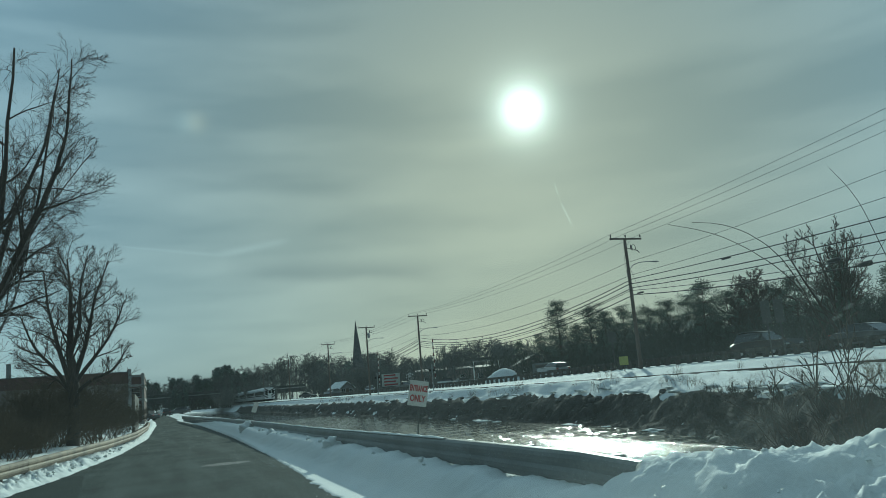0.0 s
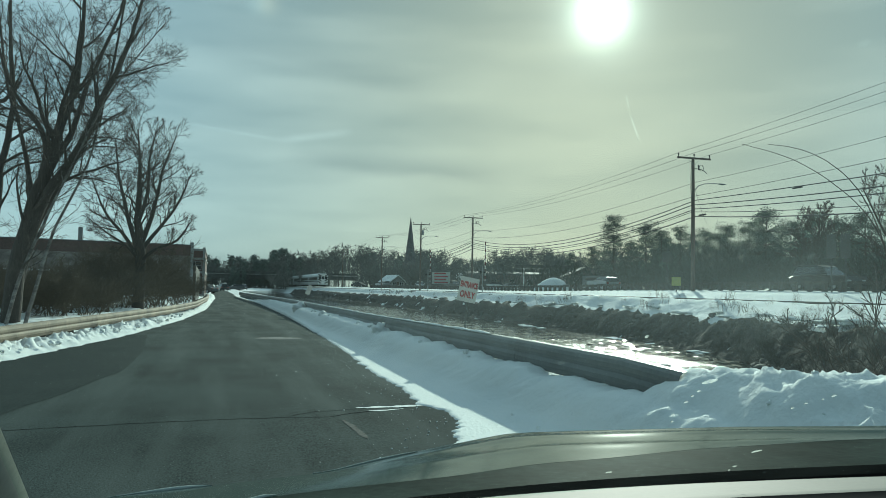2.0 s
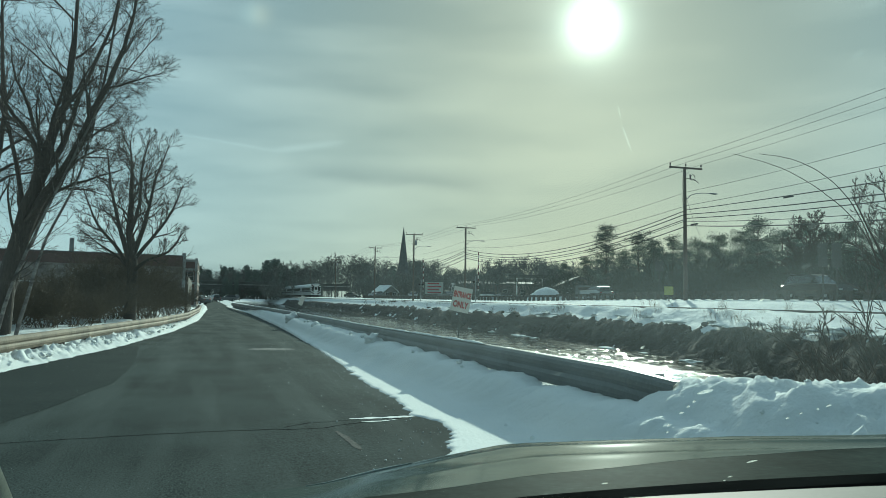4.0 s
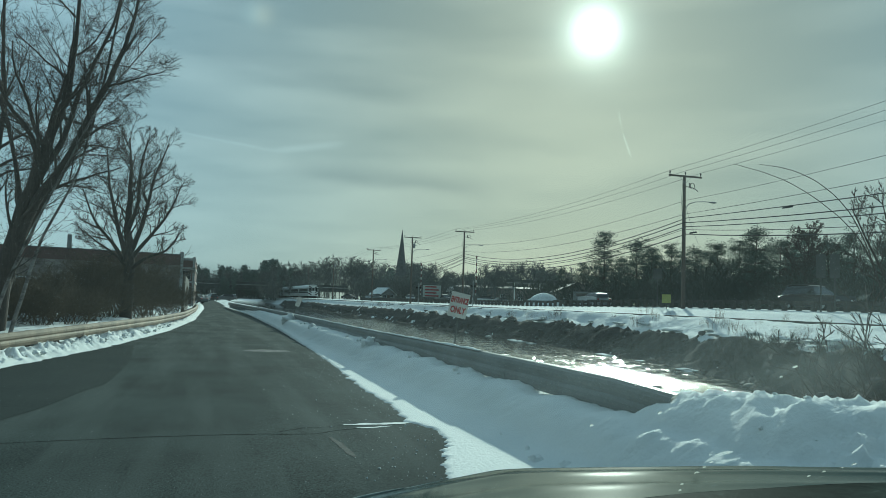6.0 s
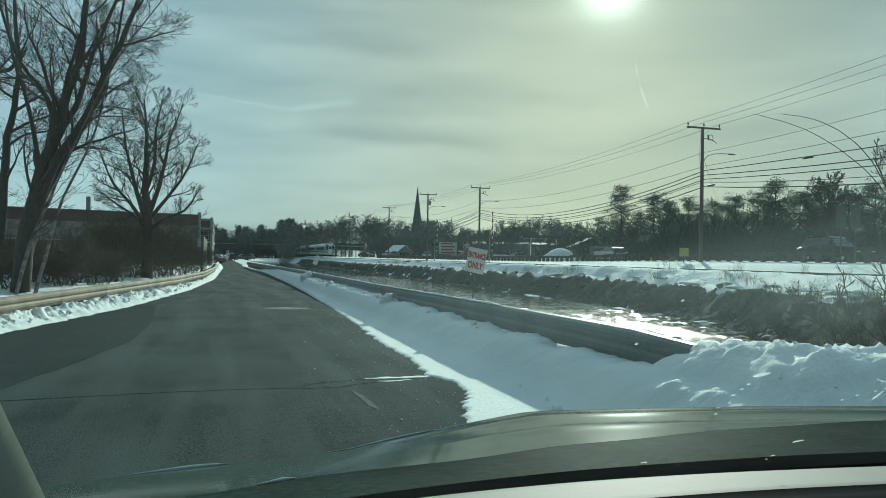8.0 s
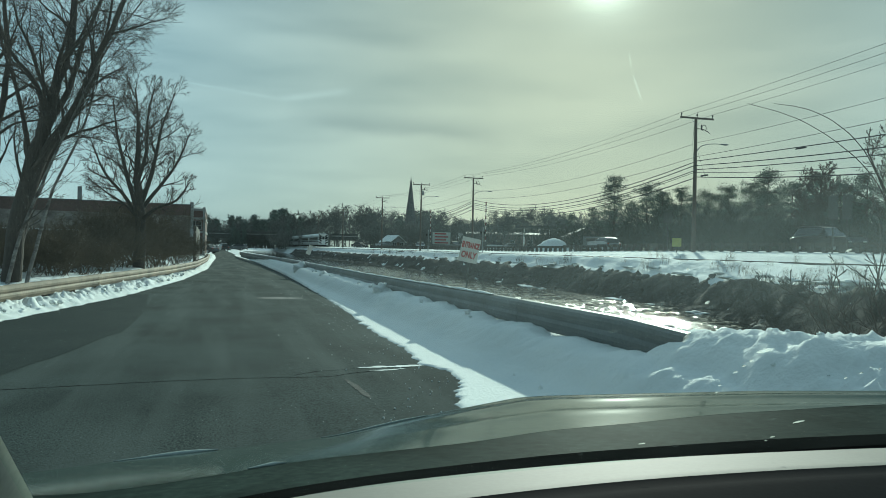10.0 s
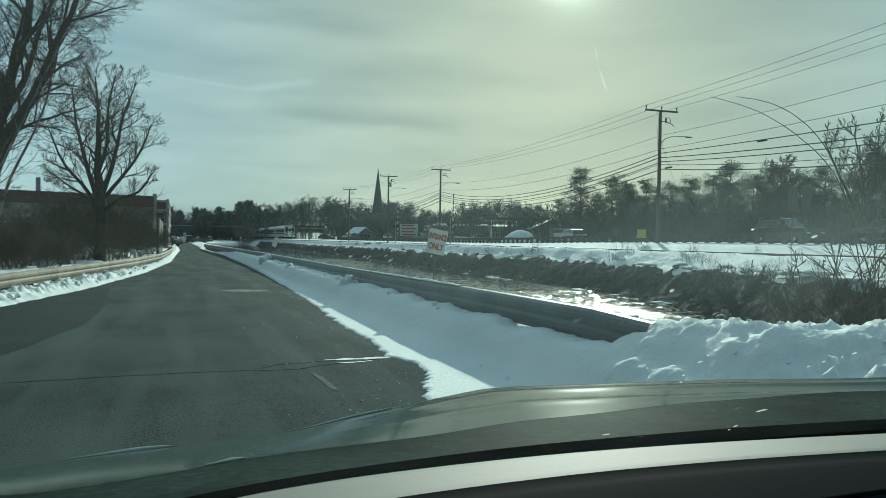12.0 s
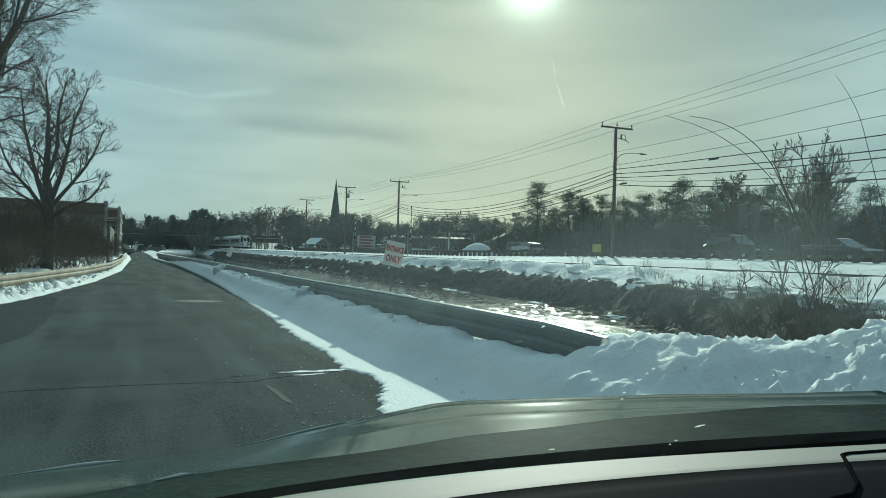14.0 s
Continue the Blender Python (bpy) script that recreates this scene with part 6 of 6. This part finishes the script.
def crossing_gate(az, dist):
    g = thing("crossing_gate", "raised red and white level crossing barrier", "crossing gate", face_camera(az, dist, 1.2), "raised crossing barriers")
    part("mast", Geo().tube([(-0.35, 0, -0.3), (-0.35, 0, 3.4)], 0.07, 8), LAMPMETAL, g)
    part("pivot_box", Geo().box(-0.3, 0.2, -0.2, 0.2, 0.8, 1.4, 0.03), GREYSTEEL, g)
    for k in range(12):
        part("arm_stripe", Geo().box(-0.07, 0.07, -0.03, 0.03, 1.2 + 0.46 * k, 1.2 + 0.46 * (k + 1)), (SIGNWHITE, GATERED)[k % 2], g)
    for x in (-0.62, -0.08):
        part("signal_lamp", Geo().tube([(x, -0.12, 2.6), (x, 0.0, 2.6)], [0.17, 0.15], 12), BLACKPAINT, g)
    part("lamp_bar", Geo().box(-0.7, 0.0, -0.02, 0.02, 2.57, 2.63), GREYSTEEL, g)


crossing_gate(15.75, 125)
crossing_gate(19.95, 101)

# ---- vehicles ----


def paint(name, colour):
    m = material(name, colour, 0.28, 0.3, 0.06, 1, 30, 0, 0)
    m.node_tree.nodes["Principled BSDF"].inputs["Coat Weight"].default_value = 0.6
    return m


def motor_car(label, category, m, mat, length=4.7, width=1.82, height=1.5, suv=False):
    """A parked car pointing along +y."""
    car = thing("car", label, category, m)
    L, W, H = length, width / 2, height
    if suv:
        prof = ((0.0, 0.45), (0.0, 0.95), (0.10, 1.05), (0.22, 1.12), (0.62, 1.12), (0.98, 1.05), (1.0, 0.62), (0.99, 0.35))
        cabin = ((0.03, 1.05), (0.09, H - 0.06), (0.2, H), (0.45, H - 0.02), (0.54, H - 0.12), (0.70, 1.08))
    else:
        prof = ((0.0, 0.45), (0.01, 0.85), (0.08, 0.98), (0.2, 1.0), (0.66, 0.96), (0.95, 0.80), (1.0, 0.6), (0.99, 0.30))
        cabin = ((0.10, 0.96), (0.26, H - 0.05), (0.40, H), (0.52, H - 0.02), (0.58, H - 0.09), (0.76, 0.92))
    rows = []
    for s, inset in ((-1, 0.05), (-1, 0.0), (1, 0.0), (1, 0.05)):
        rows.append([(s * (W - inset), (u - 0.5) * L, z + (0.03 if inset else 0)) for u, z in prof] + [(s * (W - inset), 0.49 * L, 0.25), (s * (W - inset), -0.49 * L, 0.25)])
    g = Geo().quads(rows, True, False)
    g.poly(rows[0][::-1]), g.poly(rows[-1])
    part("body", g, mat, car)
    rows = []
    for s, k in ((-1, 0), (1, 0)):
        rows.append([(s * (W - 0.08 - 0.20 * max(0, (z - 1.0)) / 0.5), (u - 0.5) * L, z) for u, z in cabin])
    g = Geo().quads(rows, True, False)
    g.poly(rows[0][::-1]), g.poly(rows[-1])
    part("glasshouse", g, DARKGLASS, car, "dark tinted cabin glass")
    x = W - 0.27
    top = [(u, z) for u, z in cabin[1:-1]]
    part("roof", Geo().quads([[(s, (u - 0.5) * L, z + 0.02) for u, z in top] for s in (-x, -x * 0.5, x * 0.5, x)], False, True), mat, car)
    for u in (0.19, 0.80):
        for s in (-1, 1):
            wheel = part("wheel", Geo().tube([(s * (W - 0.22), (u - 0.5) * L, 0.33), (s * (W - 0.2), (u - 0.5) * L, 0.33), (s * (W - 0.01), (u - 0.5) * L, 0.33), (s * (W + 0.01), (u - 0.5) * L, 0.33)], [0.28, 0.33, 0.33, 0.29], 20), RUBBER, car)
            part("rim", Geo().tube([(s * (W - 0.02), (u - 0.5) * L, 0.33), (s * (W + 0.018), (u - 0.5) * L, 0.33)], [0.21, 0.2], 14), ALLOY, wheel)
    for s in (-1, 1):
        part("headlight", Geo().box(s * (W - 0.32) - 0.16, s * (W - 0.32) + 0.16, 0.485 * L, 0.503 * L, 0.62, 0.76, 0.008), WHITEPAINT, car)
        part("tail_light", Geo().box(s * (W - 0.18) - 0.12, s * (W - 0.18) + 0.12, -0.505 * L, -0.49 * L, 0.75, 0.95, 0.006), SIGNRED, car)
        part("mirror", Geo().box(s * (W + 0.08) - 0.08, s * (W + 0.08) + 0.08, 0.17 * L, 0.17 * L + 0.14, 1.0, 1.14, 0.02), mat, car)
    return car


P_DARK, P_SILVER, P_WHITE, P_GREY = paint("dark_car_paint", (0.03, 0.032, 0.036)), paint("silver_car_paint", (0.42, 0.44, 0.46)), paint("white_car_paint", (0.7, 0.71, 0.71)), paint("grey_car_paint", (0.12, 0.125, 0.13))
motor_car("dark sport utility vehicle waiting on the highway", "car", pose(42.6, 44.4, 1.475 + float(highway_lift(44.4))), P_DARK, 5.4, 1.95, 1.85, True).rotation_euler[2] = math.pi
motor_car("dark grey sedan waiting on the highway", "car", pose(42.6, 35.4, 1.475 + float(highway_lift(35.4))), P_GREY, 5.0, 1.85, 1.5).rotation_euler[2] = math.pi
motor_car("silver car with a sunlit windscreen on highway", "car", pose(42.6, 77.5, 1.475 + float(highway_lift(77.5))), P_SILVER, 4.8, 1.85, 1.55, True)
for k, (az, d, pm) in enumerate(((20.5, 160, P_WHITE), (21.8, 158, P_SILVER), (12.2, 190, P_SILVER), (15.0, 165, P_WHITE), (17.6, 150, P_GREY), (10.4, 215, P_DARK))):
    motor_car(("white", "silver", "silver", "white", "grey", "dark")[k] + " car parked in a snowy lot", "car", pose(d * math.sin(radians(az)), d * math.cos(radians(az)), 1.42, 0, 0, 70 + k * 31), pm, suv=k % 2 == 0, height=1.7 if k % 2 == 0 else 1.5)
for k, (x, y, pm) in enumerate(((1.2, 190, P_DARK), (-2.2, 128, P_DARK), (4.5, 205, P_GREY), (-3.0, 215, P_WHITE), (8.0, 240, P_GREY), (2.0, 260, P_DARK))):
    motor_car(("dark", "dark", "grey", "white", "grey", "dark")[k] + " car parked near the end of the road", "car", pose(x, y, 0.05, 0, 0, 15 + 40 * k), pm, suv=k % 2 == 0, height=1.75 if k % 2 == 0 else 1.5)

# ---- train ----


def coach(m, cab=False):
    c = thing("train_coach", "silver commuter train coach with a dark window band" if not cab else "silver cab coach with black and white striped end", "train coach", m, "coaches of the train")
    prof = ((-1.5, 0.75), (-1.55, 1.2), (-1.55, 3.5), (-1.35, 4.0), (-0.8, 4.3), (0, 4.4), (0.8, 4.3), (1.35, 4.0), (1.55, 3.5), (1.55, 1.2), (1.5, 0.75))
    rows = [[(x, y, z) for x, z in prof] for y in (-12.8, 12.8)]
    g = Geo().quads(rows, True, False)
    g.poly(rows[0][::-1]), g.poly(rows[1])
    part("body", g, STAINLESS, c)
    for s in (-1, 1):
        part("window_band", Geo().box(min(s * 1.54, s * 1.575), max(s * 1.54, s * 1.575), -11.0, 11.0, 2.2, 3.1), DARKGLASS, c)
        part("stripe", Geo().box(min(s * 1.54, s * 1.57), max(s * 1.54, s * 1.57), -12.5, 12.5, 1.75, 1.95), BLACKPAINT, c)
    part("underframe", Geo().box(-1.2, 1.2, -9, 9, 0.4, 0.78), BLACKPAINT, c)
    for y in (-9.2, 9.2):
        part("bogie", Geo().box(-1.2, 1.2, y - 1.5, y + 1.5, 0.16, 0.75, 0.05), BLACKPAINT, c)
    if cab:
        part("end_panel", Geo().box(-1.5, 1.5, -12.86, -12.8, 0.8, 4.05), WHITEPAINT, c)
        for k in range(4):
            for s in (-1, 1):
                z = 0.95 + 0.75 * k
                pts = [(s * 0.5, -12.875, z), (s * 1.5, -12.875, z + 0.55), (s * 1.5, -12.875, z + 0.9), (s * 0.5, -12.875, z + 0.35)]
                part("chevron", Geo().poly(pts).poly([(x, y - 0.01, q) for x, y, q in pts[::-1]]), BLACKPAINT, c)
        for s in (-0.95, 0, 0.95):
            part("cab_window", Geo().box(s - 0.36, s + 0.36, -12.90, -12.86, 2.4, 3.35), DARKGLASS, c)
        part("headlight", Geo().box(-0.25, 0.25, -12.9, -12.85, 3.65, 3.9), WHITEPAINT, c)
    return c


TRAIN_Y = 236.0
coach(pose(31.72, TRAIN_Y + 12.8, 1.3), True)
first = coach(pose(31.72, TRAIN_Y + 39.2, 1.3))
for k in range(2, 4):
    copy_thing(first, pose(31.72, TRAIN_Y + 12.8 + 26.4 * k, 1.3))

# ---- the car that carries the view ----
MID, HALF = 0.72, 0.97
# the hood's far edge and the windscreen's foot, at one height under the eye
HOOD_X = (-0.40, -0.08, 0.02, 0.20, 0.30, 0.45, 0.58, 0.64, 0.84, 1.10, 1.40, 1.69)
HOOD_Y = (1.12, 1.215, 1.235, 1.280, 1.345, 1.430, 1.497, 1.503, 1.487, 1.465, 1.408, 1.38)
# the windscreen's foot, the dashboard's far edge, and how far up the hood the cowl reaches
FOOT_X = (-0.25, -0.08, 0.04, 0.16, 0.30, 0.46, 0.64, 0.85, 1.13, 1.40, 1.69)
FOOT_Y = (0.860, 0.955, 1.006, 1.044, 1.068, 1.088, 1.094, 1.093, 1.074, 1.04, 0.98)
PAD_Y = (0.780, 0.872, 0.915, 0.953, 0.971, 0.980, 0.975, 0.957, 0.925, 0.88, 0.82)
COWL_X = (-0.25, -0.17, -0.09, 0.08, 0.16, 0.24, 0.40, 0.48, 0.65, 0.73, 0.89, 1.05, 1.22, 1.38, 1.69)
COWL_V = (0.62, 0.41, 0.30, 0.32, 0.36, 0.31, 0.28, 0.33, 0.33, 0.38, 0.47, 0.52, 0.60, 0.66, 0.64)
EYE = Vector((0.029, 0.15, 1.534))


def own_car():
    car = thing("parked_car", "grey-green parked car with glossy hood and pale dashboard", "car")
    xs = np.linspace(MID - HALF, MID + HALF, 120)
    edge = np.interp(xs, HOOD_X, HOOD_Y)
    k = np.array([0.25, 0.5, 0.25])
    edge = np.convolve(np.pad(edge, 1, "edge"), k, "valid")
    k9 = np.ones(9) / 9
    foot, pad, lip = (np.convolve(np.pad(np.interp(xs, a, b), 4, "edge"), k9, "valid") for a, b in ((FOOT_X, FOOT_Y), (FOOT_X, PAD_Y), (COWL_X, COWL_V)))
    ends = []
    for x, e, f in zip(xs, edge, foot):
        far, near = Vector((x, e, 1.245)) - EYE, Vector((x, f, 1.245)) - EYE
        reach = 1.28 * 1.353 / (e - 0.15) if x < 0.64 else 1.28 - 0.24 * (x - 0.64) / 1.05
        a, b = EYE + near * 1.15, EYE + far * reach
        a.x, b.x = min(a.x, 1.72), min(b.x, 1.72)
        ends.append((a, b))

    def hood_row(vs):
        row = []
        for x, (a, b), v in zip(xs, ends, vs):
            crease = 0.0022 * math.exp(-((v - 0.86) / 0.05) ** 2) + 0.0014 * math.exp(-((v - 0.60) / 0.05) ** 2)
            row.append((a.x + (b.x - a.x) * v, a.y + (b.y - a.y) * v, a.z + (b.z - a.z) * (0.62 * v + 0.38 * v * v) + crease * float(sstep(0.15, 0.6, x))))
        return row

    rows = [hood_row(lip + (1 - lip) * w) for w in np.linspace(0, 1, 41)]
    for a, drop in ((0.05, 0.025), (0.14, 0.08), (0.24, 0.18), (0.32, 0.32), (0.35, 0.52), (0.32, 0.76)):
        rows.append([(b.x, b.y + a, b.z - drop) for _, b in ends])
    part("hood", Geo().quads(rows), HOODPAINT, car, "glossy grey-green painted hood")
    rows = [[(x, y, z - 0.0004) for x, y, z in hood_row((lip + 0.005) * w)] for w in np.linspace(0, 1, 13)]
    part("cowl", Geo().quads(rows), COWL, car, "dark dusty plastic cowl below the glass")
    # thin pale beads that stand in for glints along the hood's edges
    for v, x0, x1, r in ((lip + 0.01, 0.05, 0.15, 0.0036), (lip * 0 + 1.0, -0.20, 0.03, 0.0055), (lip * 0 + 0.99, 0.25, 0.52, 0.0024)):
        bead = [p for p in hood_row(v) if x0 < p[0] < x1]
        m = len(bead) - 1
        part("hood_glint", Geo().tube([(x, y, z + 0.001) for x, y, z in bead], [0.0008 + r * math.sin(math.pi * (k / m) ** 1.6) for k in range(m + 1)], 6), HOODGLINT, car, "pale bead painted as a glint on the hood's edge")
    rows = [[(x, f + (p - f) * v, 1.2505 + 0.0195 * v) for x, f, p in zip(xs, foot, pad)] for v in np.linspace(-0.02, 1, 4)]
    part("windscreen_border", Geo().quads(rows), SHADEDFRIT, car, "black border at the windscreen's foot, darkened for shade")

    def dash_z(u):
        return 1.270 + 0.010 * min(1.0, u / 0.10) - 0.26 * max(0.0, u - 0.100) ** 1.5 - 0.004 * math.exp(-((u - 0.114) / 0.010) ** 2)

    def dash_rows(u0, u1, n):
        return [[(x, p - u, dash_z(u)) for x, p in zip(xs, pad + 0.001)] for u in np.linspace(u0, u1, n)]

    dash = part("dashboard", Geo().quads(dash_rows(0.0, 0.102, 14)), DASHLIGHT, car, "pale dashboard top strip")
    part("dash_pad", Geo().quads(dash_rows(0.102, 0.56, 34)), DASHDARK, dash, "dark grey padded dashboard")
    seam = [(1.30, 0.868), (1.012, 0.882), (0.945, 0.886), (0.925, 0.880), (0.905, 0.860), (0.868, 0.822), (0.835, 0.785), (0.800, 0.763), (0.74, 0.757), (0.57, 0.755), (0.20, 0.755)]
    part("panel_seam", Geo().tube([(x, y, dash_z(float(np.interp(x, xs, pad)) - y) + 0.001) for x, y in seam], 0.0028, 6), BLACKPAINT, dash)
    part("air_vent", Geo().box(0.885, 0.99, 0.775, 0.805, 1.252, 1.2695, 0.004), BLACKPAINT, dash, "dark dashboard vent slot")
    # windscreen
    rows = [[(MID + (x - MID) * (1 - 0.12 * v), 0.985 - 0.885 * v - 0.10 * ((x - MID) / HALF) ** 2, 1.266 + 0.55 * v) for x in xs[::6]] for v in np.linspace(0, 1, 8)]
    ws = part("windscreen", Geo().quads(rows), WINDSCREEN, car, "dusty windscreen glass with painted haze")
    ws.visible_shadow = False
    # dried salt spots on the outside of the glass
    eye = Vector((0.033, 0.145, 1.526))
    p0, along = Vector((0.5, 0.985, 1.266)), Vector((0, -0.885, 0.55)).normalized()
    out = Vector((0, 0.55, 0.885)).normalized()
    g = Geo()
    rng = random.Random(41)
    for k, (az, el, a, b, turn) in enumerate(((38.85, -6.6, 7.5, 3.2, 35), (37.97, -7.4, 2.0, 1.6, 0), (37.5, -7.8, 1.6, 1.2, 20), (36.96, -8.3, 2.4, 1.3, 35), (35.95, -9.3, 1.8, 1.4, 0), (35.8, -9.8, 1.4, 1.2, 0), (44.1, -8.1, 1.5, 1.2, 0), (45.0, -7.7, 2.0, 1.3, 30), (46.1, -7.3, 1.4, 1.0, 0), (46.8, -7.0, 2.6, 1.8, 20),
                                              (41.4, -11.3, 6.0, 2.4, 25), (39.8, -12.5, 2.8, 1.4, 30), (39.4, -12.8, 1.8, 1.2, 0), (30.8, -13.8, 4.2, 1.6, 10), (42.7, -0.3, 1.2, 0.9, 40), (43.6, 0.55, 1.8, 1.0, 35), (48.75, -12.6, 2.0, 4.5, 60), (34.6, -3.4, 1.6, 1.6, 0), (29.7, -4.6, 1.2, 1.2, 0), (50.5, -1.6, 1.4, 1.0, 30), (33.0, -1.0, 1.0, 1.0, 0))):
        d = Vector((math.sin(radians(az)) * math.cos(radians(el)), math.cos(radians(az)) * math.cos(radians(el)), math.sin(radians(el))))
        c = eye + d * ((p0 - eye).dot(out) / d.dot(out)) + out * 0.002
        side = Vector((1, 0, 0))
        u, w = side * math.cos(radians(turn)) + along * math.sin(radians(turn)), along * math.cos(radians(turn)) - side * math.sin(radians(turn))
        ring = [c + (u * a * math.cos(q) + w * 1.3 * b * math.sin(q)) * 0.0011 * rng.uniform(0.75, 1.2) for q in (2 * math.pi * i / 12 for i in range(12))]
        cap = [c + (p - c) * 0.6 + out * 0.0008 for p in ring]
        g.quads([ring, cap], True)
        g.poly(cap)
    tagged(part("salt_spots", g, SALTSPOT, ws, "dried whitish salt spots"), kind="stuff")
    # body behind the windscreen
    for s in (-1, 1):
        x = MID + s * HALF
        part("pillar", Geo().tube([(x, 0.90, 1.235), (x - s * 0.01, 0.42, 1.54), (x - s * 0.03, -0.05, 1.83)], 0.032, 8), HOODPAINT, car)
        part("pillar_trim", Geo().quads([[(MID + s * (0.915 - 0.05 * v + 0.065 * math.sin(q)), 0.950 - 0.885 * v - 0.035 * math.cos(q), 1.262 + 0.55 * v - 0.012 - 0.03 * math.cos(q)) for q in (-1.5, -1.0, -0.5, 0.0, 0.5, 1.0, 1.5)] for v in np.linspace(-0.03, 1, 9)]), TRIMGREY, car, "pale grey moulded pillar trim")
        part("fender", Geo().quads([[(x, y, 1.15 - 0.22 * max(0, y - 0.8)), (x + s * 0.04, y, 0.95), (x + s * 0.03, y, 0.5)] for y in (0.73, 1.0, 1.4, 1.8, 2.1)], False, True), HOODPAINT, car)
        part("side_window", Geo().quads([[(x, y0, 1.2), (x - s * 0.06, y0 + 0.05 * (y0 > 0) - 0.04, 1.76)] for y0 in (-2.45, -1.5, -0.32, 0.30)], False, True), SIDEGLASS, car).visible_shadow = False
        part("headlight", Geo().box(min(x - s * 0.36, x - s * 0.03), max(x - s * 0.36, x - s * 0.03), 1.98, 2.14, 0.66, 0.82, 0.03), WHITEPAINT, car)
        for y0, y1 in ((-0.3, 0.72), (-1.45, -0.32)):
            d = part("door", Geo().box(min(x, x + s * 0.05), max(x, x + s * 0.05), y0, y1, 0.42, 1.2, 0.015), HOODPAINT, car)
            part("door_handle", Geo().box(min(x + s * 0.05, x + s * 0.08), max(x + s * 0.05, x + s * 0.08), y0 + 0.06, y0 + 0.24, 1.0, 1.04), TRIMPLASTIC, d)
        part("rear_quarter", Geo().box(min(x, x + s * 0.05), max(x, x + s * 0.05), -2.6, -1.46, 0.42, 1.2, 0.015), HOODPAINT, car)
        for y in (-1.5, -0.32, -2.5):
            part("pillar", Geo().tube([(x, y, 1.2), (x - s * 0.12, y - 0.05, 1.78)], 0.04, 6), HOODPAINT, car)
        for y in (1.55, -1.85):
            w = part("wheel", Geo().tube([(x - s * 0.2, y, 0.36), (x - s * 0.18, y, 0.36), (x + s * 0.02, y, 0.36), (x + s * 0.04, y, 0.36)], [0.3, 0.36, 0.36, 0.31], 24), RUBBER, car)
            part("rim", Geo().tube([(x + s * 0.03, y, 0.36), (x + s * 0.05, y, 0.36)], [0.23, 0.22], 16), ALLOY, w)
    part("roof", Geo().quads([[(MID + a * 0.87, y, 1.80 + 0.06 * (1 - a * a) - 0.02 * abs(y + 1.2)) for a in (-1, -0.5, 0, 0.5, 1)] for y in (-2.55, -1.8, -1.0, -0.4, -0.02)]), HOODPAINT, car)
    # an unseen pale lining, added to throw light onto the pillar trim
    part("bounce_headliner", Geo().quads([[(MID + a * 0.84, y, 1.765 + 0.05 * (1 - a * a) - 0.02 * abs(y + 1.2)) for a in (-1, -0.5, 0, 0.5, 1)] for y in (-2.5, -1.8, -1.0, -0.4, -0.06)]), BOUNCELINER, car, "unseen pale roof lining added to bounce light")
    part("front_bumper", Geo().box(MID - 0.93, MID + 0.93, 2.10, 2.36, 0.30, 0.62, 0.06), HOODPAINT, car)
    part("grille", Geo().box(MID - 0.4, MID + 0.4, 2.12, 2.26, 0.63, 0.80, 0.02), TRIMPLASTIC, car)
    part("tailgate", Geo().box(MID - 0.95, MID + 0.95, -2.66, -2.58, 0.42, 1.2, 0.02), HOODPAINT, car)
    part("floor_pan", Geo().box(MID - 0.94, MID + 0.94, -2.55, 0.85, 0.30, 0.38), TRIMPLASTIC, car)


own_car()
